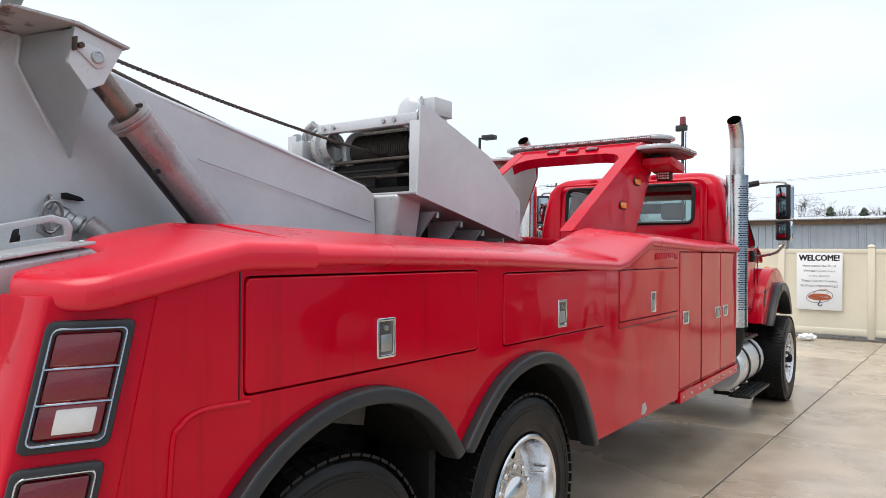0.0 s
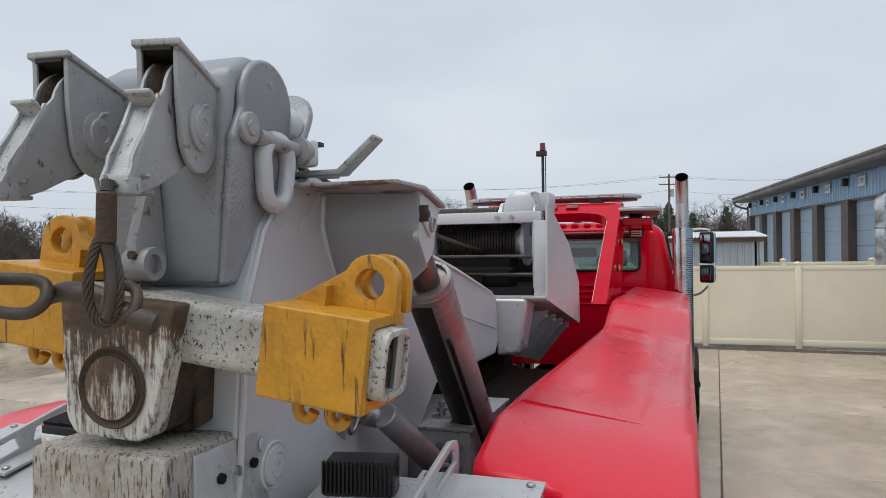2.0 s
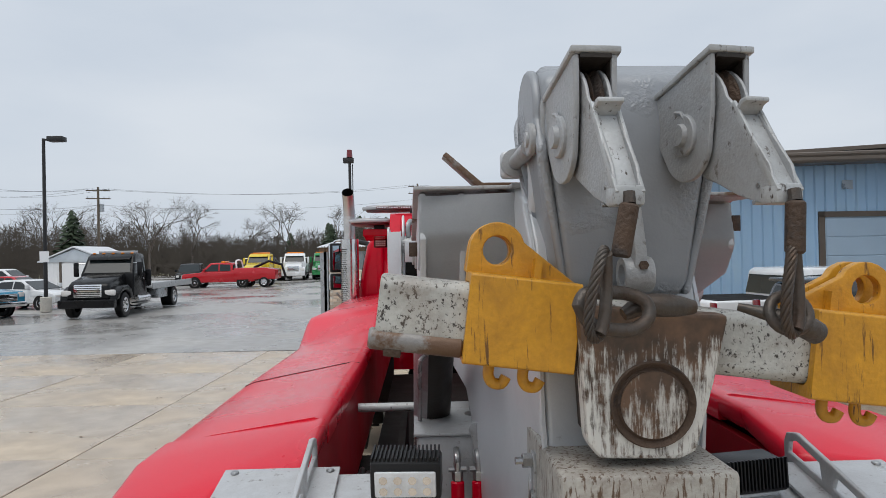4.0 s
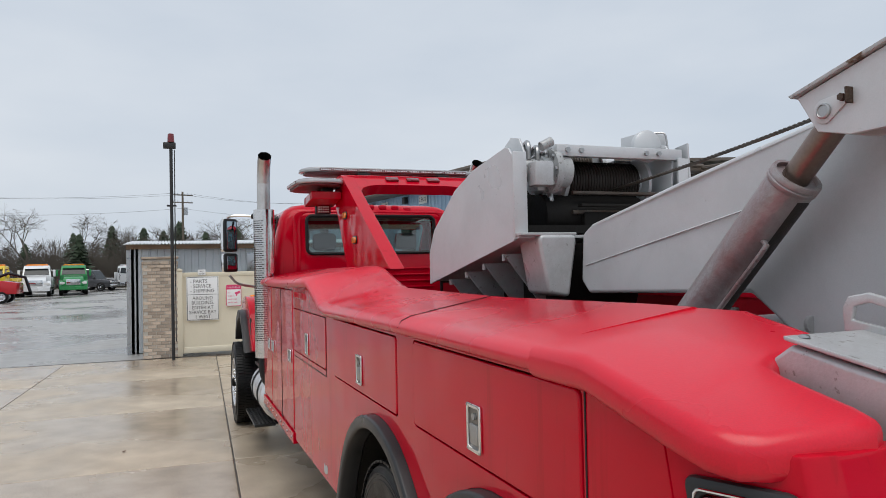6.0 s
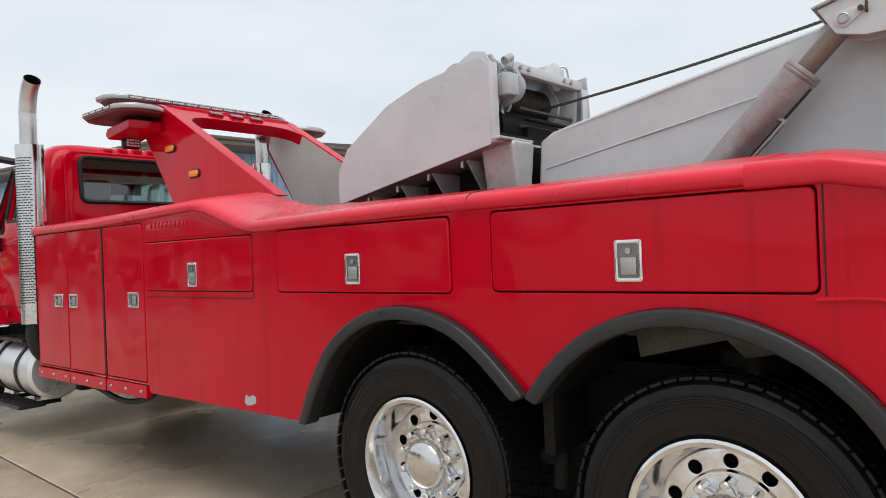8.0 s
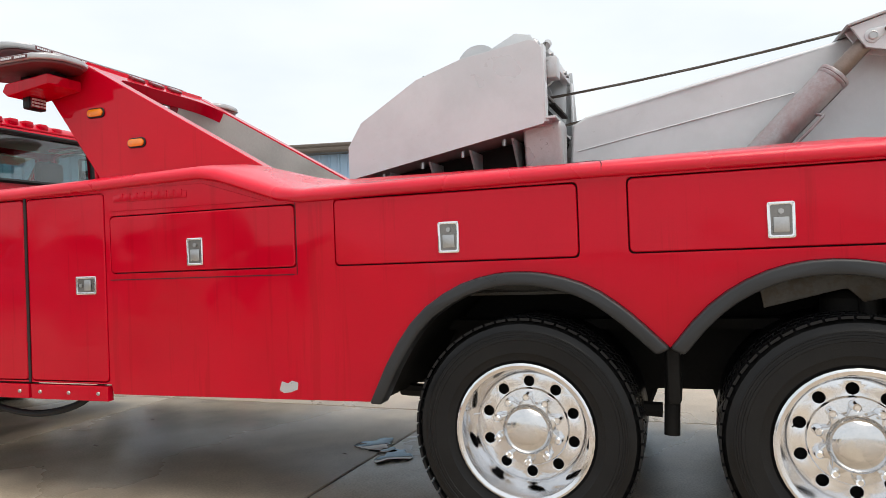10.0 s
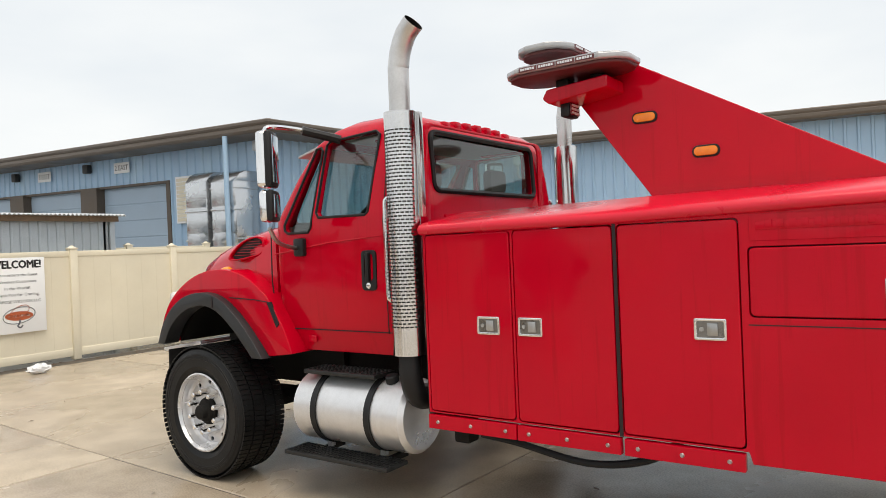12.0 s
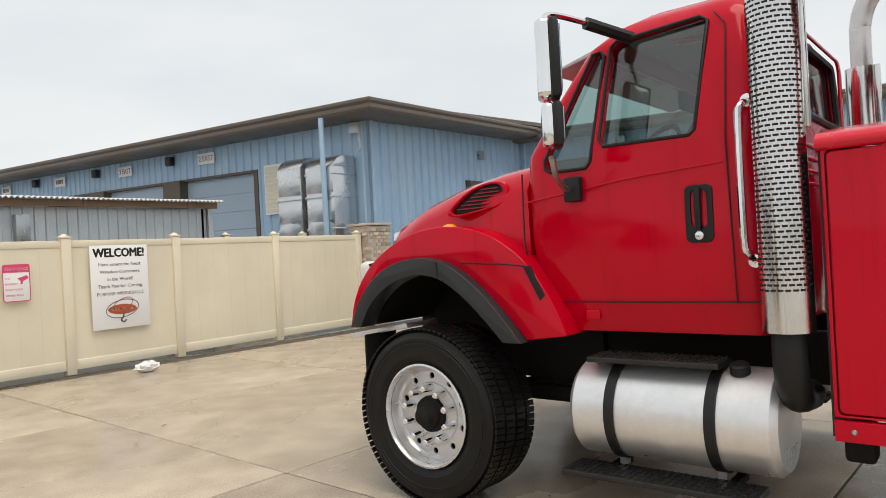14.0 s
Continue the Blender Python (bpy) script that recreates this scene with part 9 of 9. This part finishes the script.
part("tow_body", prism([(-4.3, 0.6), (-4.3, 1.35), (-3.4, 1.5), (-1.1, 1.5), (-1.1, 0.6)], "y", -1.05, 1.05, 0.05), P_RED, tow)
part("tow_boom", tube([(-2.4, 0, 1.5), (-3.6, 0, 2.0), (-4.6, 0, 1.7), (-4.9, 0, 0.7)], 0.10, 8), P_BLACK, tow)
part("hoop", tube(smooth_path([(-1.3, -0.9, 1.5), (-1.2, -0.7, 2.05), (-1.2, 0.7, 2.05), (-1.3, 0.9, 1.5)], 4), 0.06, 8), WHITE, tow)
part("beacon_bar", box(-0.3, 0.0, -0.6, 0.6, 1.93, 2.05, 0.03), AMBER, tow)
for s in (-1, 1):
    road_wheel(tow, -3.4, s * 1.05, 0.40, 0.4)

# ---- sheds, poles and lamps ----
def tin_shed(name, label, x0, x1, y0, y1, z0, z1, pitch):
    sh = thing(name, label, "shed")
    for p, q in (((x1, y0), (x0, y0)), ((x0, y0), (x0, y1)), ((x0, y1), (x1, y1)), ((x1, y1), (x1, y0))):
        part("wall", siding(p, q, 0, z0, z0, pitch, 0.02), SHEDTIN, sh)
    return sh


ts = tin_shed("tin_shed", "long corrugated tin shed with a pale tin roof", -3.0, 2.95, 15.15, 18.2, 2.48, 2.6, 0.16)
sheet = bmesh.new()
prev = None
for i in range(320):
    x = -3.15 + 6.25 * i / 319
    w = 0.018 * math.sin(2 * math.pi * x / 0.078)
    row = [sheet.verts.new((x, y, z + w)) for y, z in ((14.83, 2.60), (18.5, 2.80), (18.5, 2.785), (14.83, 2.585))]
    if prev:
        for k in range(4):
            sheet.faces.new((prev[k], row[k], row[(k + 1) % 4], prev[(k + 1) % 4]))
    prev = row
part("roof", sheet, ROOFTIN, ts, "pale corrugated roof sheet")
part("roof_timber", box(-3.1, 3.0, 14.93, 14.98, 2.47, 2.575), TIMBER, ts, "timber roof edge")
for x in (-3.0, -1.2, 0.6, 2.4):
    part("rafter", box(x, x + 0.05, 14.9, 18.2, 2.48, 2.58), TIMBER, ts)
part("corner_trim", box(2.90, 3.0, 15.08, 15.2, 0, 2.50), SHEDTIN, ts)
part("corner_post", box(-3.1, -3.0, 15.05, 15.15, 0, 2.45), GALV, ts)
part("meter_box", box(-0.35, -0.15, 15.0, 15.12, 1.9, 2.35, 0.01), GALV, ts)
ws = tin_shed("storage_shed", "small white metal storage shed with a low gable", -31.5, -26.5, 55, 61, 2.2, 2.2, 0.3)
for ch in ws.children:
    ch.data.materials[0] = WHITE
part("gable", prism([(-31.8, 2.2), (-26.2, 2.2), (-29, 3.3)], "y", 54.9, 61, 0.02), SHEDTIN, ws)
part("roof", prism([(-31.9, 2.2), (-29, 3.4), (-26.1, 2.2), (-26.1, 2.3), (-29, 3.52), (-31.9, 2.3)], "y", 54.7, 61.2), ROOFTIN, ws)
part("shed_door", box(-30.0, -27.9, 54.85, 54.9, 0, 2.1), WHITE, ws)
for x in (-30.1, -27.8):
    part("door_trim", box(x - 0.08, x + 0.08, 54.8, 54.92, 0, 2.2), POST_BROWN, ws)

sl = thing("street_lamp", "black square lot lamp on a tall pole", "street lamp", "", pose(-17.69, 28.97, 0))
part("pole", cyl((0, 0, 0), (0, 0, 8.0), 0.09, 0.07, 12), POLE_BLACK, sl)
part("base", cyl((0, 0, 0), (0, 0, 0.7), 0.25, seg=14, bev=0.03), MORTAR, sl)
part("lamp_arm", box(0.0, 0.35, -0.04, 0.04, 7.9, 7.98), POLE_BLACK, sl)
part("lamp_head", box(0.25, 0.95, -0.25, 0.25, 7.85, 8.08, 0.03), POLE_BLACK, sl)
part("notice", box(-0.2, 0.22, -0.12, -0.10, 2.3, 2.8), WHITE, sl, "small white notice")


def utility_pole(x, y, h, yaw, arms=2):
    p = thing("utility_pole", "weathered wooden utility pole with crossarms", "utility pole", "utility poles", pose(x, y, 0, 0, 0, yaw))
    part("pole", cyl((0, 0, 0), (0, 0, h), 0.17, 0.12, 10), POLE_WOOD, p)
    for k in range(arms):
        part("crossarm", box(-1.25, 1.25, -0.06, 0.06, h - 0.45 - 0.9 * k, h - 0.33 - 0.9 * k), POLE_WOOD, p)
        for q in (-1.1, -0.6, 0.6, 1.1):
            part("insulator", cyl((q, 0, h - 0.33 - 0.9 * k), (q, 0, h - 0.15 - 0.9 * k), 0.05, seg=8), SHEDTIN, p)
    part("transformer", cyl((0.35, 0, h - 2.8), (0.35, 0, h - 1.9), 0.25, seg=12), GALV, p)
    return p


POLES = [(-74, 40, 10.5), (-45, 52, 10.0), (-50.5, 68, 10.0), (-36.5, 76, 10.5), (-0.7, 88, 11.5), (24, 92, 11.5)]
for k, (x, y, h) in enumerate(POLES):
    utility_pole(x, y, h, 18, 0 if k == 1 else 1 if k == 2 else 2)
utility_pole(POLES[1][0] + 0.75, POLES[1][1] + 0.6, 10.6, 18, 0)
for (xa, ya, ha), (xb, yb, hb) in ((POLES[0], POLES[2]), (POLES[2], POLES[3]), (POLES[3], POLES[4]), (POLES[4], POLES[5]), (POLES[1], POLES[3])):
    for q, dz in ((-1.1, 0.2), (1.1, 0.2), (0.0, 2.0)):
        a, b = Vector((xa + q * 0.95, ya + q * 0.3, ha - dz)), Vector((xb + q * 0.95, yb + q * 0.3, hb - dz))
        pts = [a.lerp(b, i / 12) - Vector((0, 0, 0.9 * 4 * (i / 12) * (1 - i / 12))) for i in range(13)]
        tagged(part("overhead_wire", tube(pts, 0.012, 5), WIRE), "thin dark overhead wire between poles", "wire", "overhead wires")


# ---- trees ----
def twig_tree(seed, h, spread, levels=6):
    """Trunk and crown of a leafless tree."""
    rng = random.Random(seed)
    trunk, crown = bmesh.new(), bmesh.new()

    def stick(bm, a, b, r0, r1, seg):
        d = (b - a).normalized()
        u = d.orthogonal().normalized()
        w = d.cross(u)
        lo = [bm.verts.new(a + r0 * (math.cos(2 * math.pi * k / seg) * u + math.sin(2 * math.pi * k / seg) * w)) for k in range(seg)]
        hi = [bm.verts.new(b + r1 * (math.cos(2 * math.pi * k / seg) * u + math.sin(2 * math.pi * k / seg) * w)) for k in range(seg)]
        for k in range(seg):
            bm.faces.new((lo[k], lo[(k + 1) % seg], hi[(k + 1) % seg], hi[k]))

    def grow(p, d, length, r, level):
        q = p + d * length
        stick(trunk if level < 2 else crown, p, q, r, r * 0.72, 6 if level < 2 else 3)
        if level == levels:
            return
        for _ in range(2 if level == 0 else 3):
            nd = (d + Vector((rng.uniform(-1, 1), rng.uniform(-1, 1), rng.uniform(-0.3, 0.6) if level < 2 else rng.uniform(-0.5, 0.45))) * spread * (1.0 + 0.12 * level)).normalized()
            grow(p + d * length * rng.uniform(0.65, 1.0), nd, length * rng.uniform(0.58, 0.82), r * 0.58, level + 1)

    grow(Vector((0, 0, 0)), Vector((0.03, 0, 1)).normalized(), h * 0.30, h * 0.014, 0)
    return trunk, crown


protos = []
for sd, h, sp in ((3, 13, 0.85), (8, 12, 0.95), (14, 13.5, 0.8), (21, 11, 1.0)):
    t = thing("bare_tree", "leafless grey-brown tree with fine branches", "tree", "bare trees", pose(0, 0, 0))
    a, b = twig_tree(sd, h, sp)
    part("trunk", a, BARK, t)
    part("crown", b, TWIG, t)
    protos.append(t)
SPOTS = [(-61, 69), (-70, 78), (-46, 84), (-38, 90), (-30, 88), (-24, 96), (-18, 92), (-55, 90), (-12, 104), (-3, 98), (6, 102), (14, 100), (20, 96), (-80, 64), (-34, 84), (-88, 88), (27, 100), (-27, 104), (-66, 100), (1, 92), (35, 98), (-8, 96)]
for i, (x, y) in enumerate(SPOTS):
    m = pose(x, y, -0.1, 0, 0, 57 * i)
    if i < 4:
        protos[i].matrix_basis = m
    else:
        c = copy_thing(protos[i % 4], m)
rng = random.Random(5)


def evergreen(seed):
    r2 = random.Random(seed)
    bm = bmesh.new()
    for k in range(16):
        z = 1.0 + 6.2 * k / 16
        rad = 2.0 * (1 - k / 17) + 0.15
        n = 15
        for j in range(n):
            a = 2 * math.pi * (j + r2.random()) / n
            rr = rad * r2.uniform(0.65, 1.15)
            w = 0.30 * r2.uniform(0.7, 1.3)
            bm.faces.new([bm.verts.new(v) for v in ((0.1 * math.cos(a), 0.1 * math.sin(a), z + 0.35), (rr * math.cos(a - w), rr * math.sin(a - w), z - 0.35 * r2.random()), (rr * 1.1 * math.cos(a), rr * 1.1 * math.sin(a), z - 0.1), (rr * math.cos(a + w), rr * math.sin(a + w), z - 0.4 * r2.random()))])
    return bm


ev = thing("evergreen_tree", "dark green conical evergreen tree", "tree", "evergreens", pose(-33.6, 64, 0))
part("trunk", cyl((0, 0, 0), (0, 0, 7), 0.16, 0.04, 8), BARK, ev)
part("crown", evergreen(4), EVERGREEN, ev)
for i, (x, y, k) in enumerate(((-12, 88, 0.9), (2, 90, 0.95), (6, 92, 1.05), (10, 90, 0.9), (13, 93, 1.0), (-5.5, 100, 1.1), (-3, 101, 1.05), (-9.5, 102, 1.15), (-14, 100, 1.0), (17, 95, 1.0), (-19, 97, 0.8), (-44, 88, 0.8), (-2, 94, 0.9), (22, 92, 1.1), (-1, 97, 1.2))):
    c = copy_thing(ev, pose(x, y, 0, 0, 0, 40 * i))
    c.scale = (k, k, k)
tri_v, tri_f = [], []
def sliver(p, up, ac, ln, w):
    n0 = len(tri_v)
    tri_v.extend((p - ac * w, p + ac * w, p + up * ln))
    tri_f.append((n0, n0 + 1, n0 + 2))


for i in range(2300):
    az = radians(rng.uniform(-62, 26))
    d = rng.uniform(90, 130)
    side = Vector((math.cos(az), -math.sin(az), 0))
    foot = Vector((d * math.sin(az), d * math.cos(az), 0))
    bush = i % 5 < 2
    h = rng.uniform(2.5, 4.8) if bush else rng.uniform(4.4, 7.8) * (0.74 + 0.34 * math.sin(az * 7 + 1.6) ** 2)
    rad = rng.uniform(1.0, 2.0) if bush else rng.uniform(0.9, 1.9)
    lean = side * rng.gauss(0, 0.04)
    if not bush:
        sliver(foot, (Vector((0, 0, 1)) + lean).normalized(), side, h * 0.94, rng.uniform(0.05, 0.10))
    for k in range(64):
        t = rng.uniform(0.0, 1.0) if bush else rng.uniform(0.12, 1.0) ** 0.8
        reach = rad * math.sqrt(max(0.05, 1 - (2 * t - 0.95) ** 2)) * (1.0 if bush else 1.15)
        off = rng.gauss(0, 0.42) * reach
        p = foot + lean * h * t + side * off + Vector((0, 0, h * t * 0.92))
        ang = math.atan2(off, reach + 0.2) * 0.9 + rng.gauss(0, 0.75)
        ln = rng.uniform(0.5, 1.5) * (0.7 if bush else 1.0)
        w = rng.uniform(0.05, 0.15) if t < 0.5 else rng.uniform(0.015, 0.04)
        sliver(p, side * math.sin(ang) + Vector((0, 0, math.cos(ang))), side * math.cos(ang) - Vector((0, 0, math.sin(ang))), ln, w)
wood_mesh = bpy.data.meshes.new("far_woods")
wood_mesh.from_pydata([tuple(v) for v in tri_v], [], tri_f)
wood_mesh.materials.append(TWIG)
tagged(new("far_woods", wood_mesh), "dense brown leafless woodland beyond the lot", "woods", "", "stuff")

sl2 = thing("street_lamp", "tall lot lamp standing beyond the blue building", "street lamp", "", pose(34, -5.4, 0))
part("pole", cyl((0, 0, 0), (0, 0, 10.3), 0.09, 0.07, 12), GALV, sl2)
part("lamp_head", box(-0.15, 0.15, -0.75, 0.05, 10.25, 10.42, 0.03), POLE_BLACK, sl2)
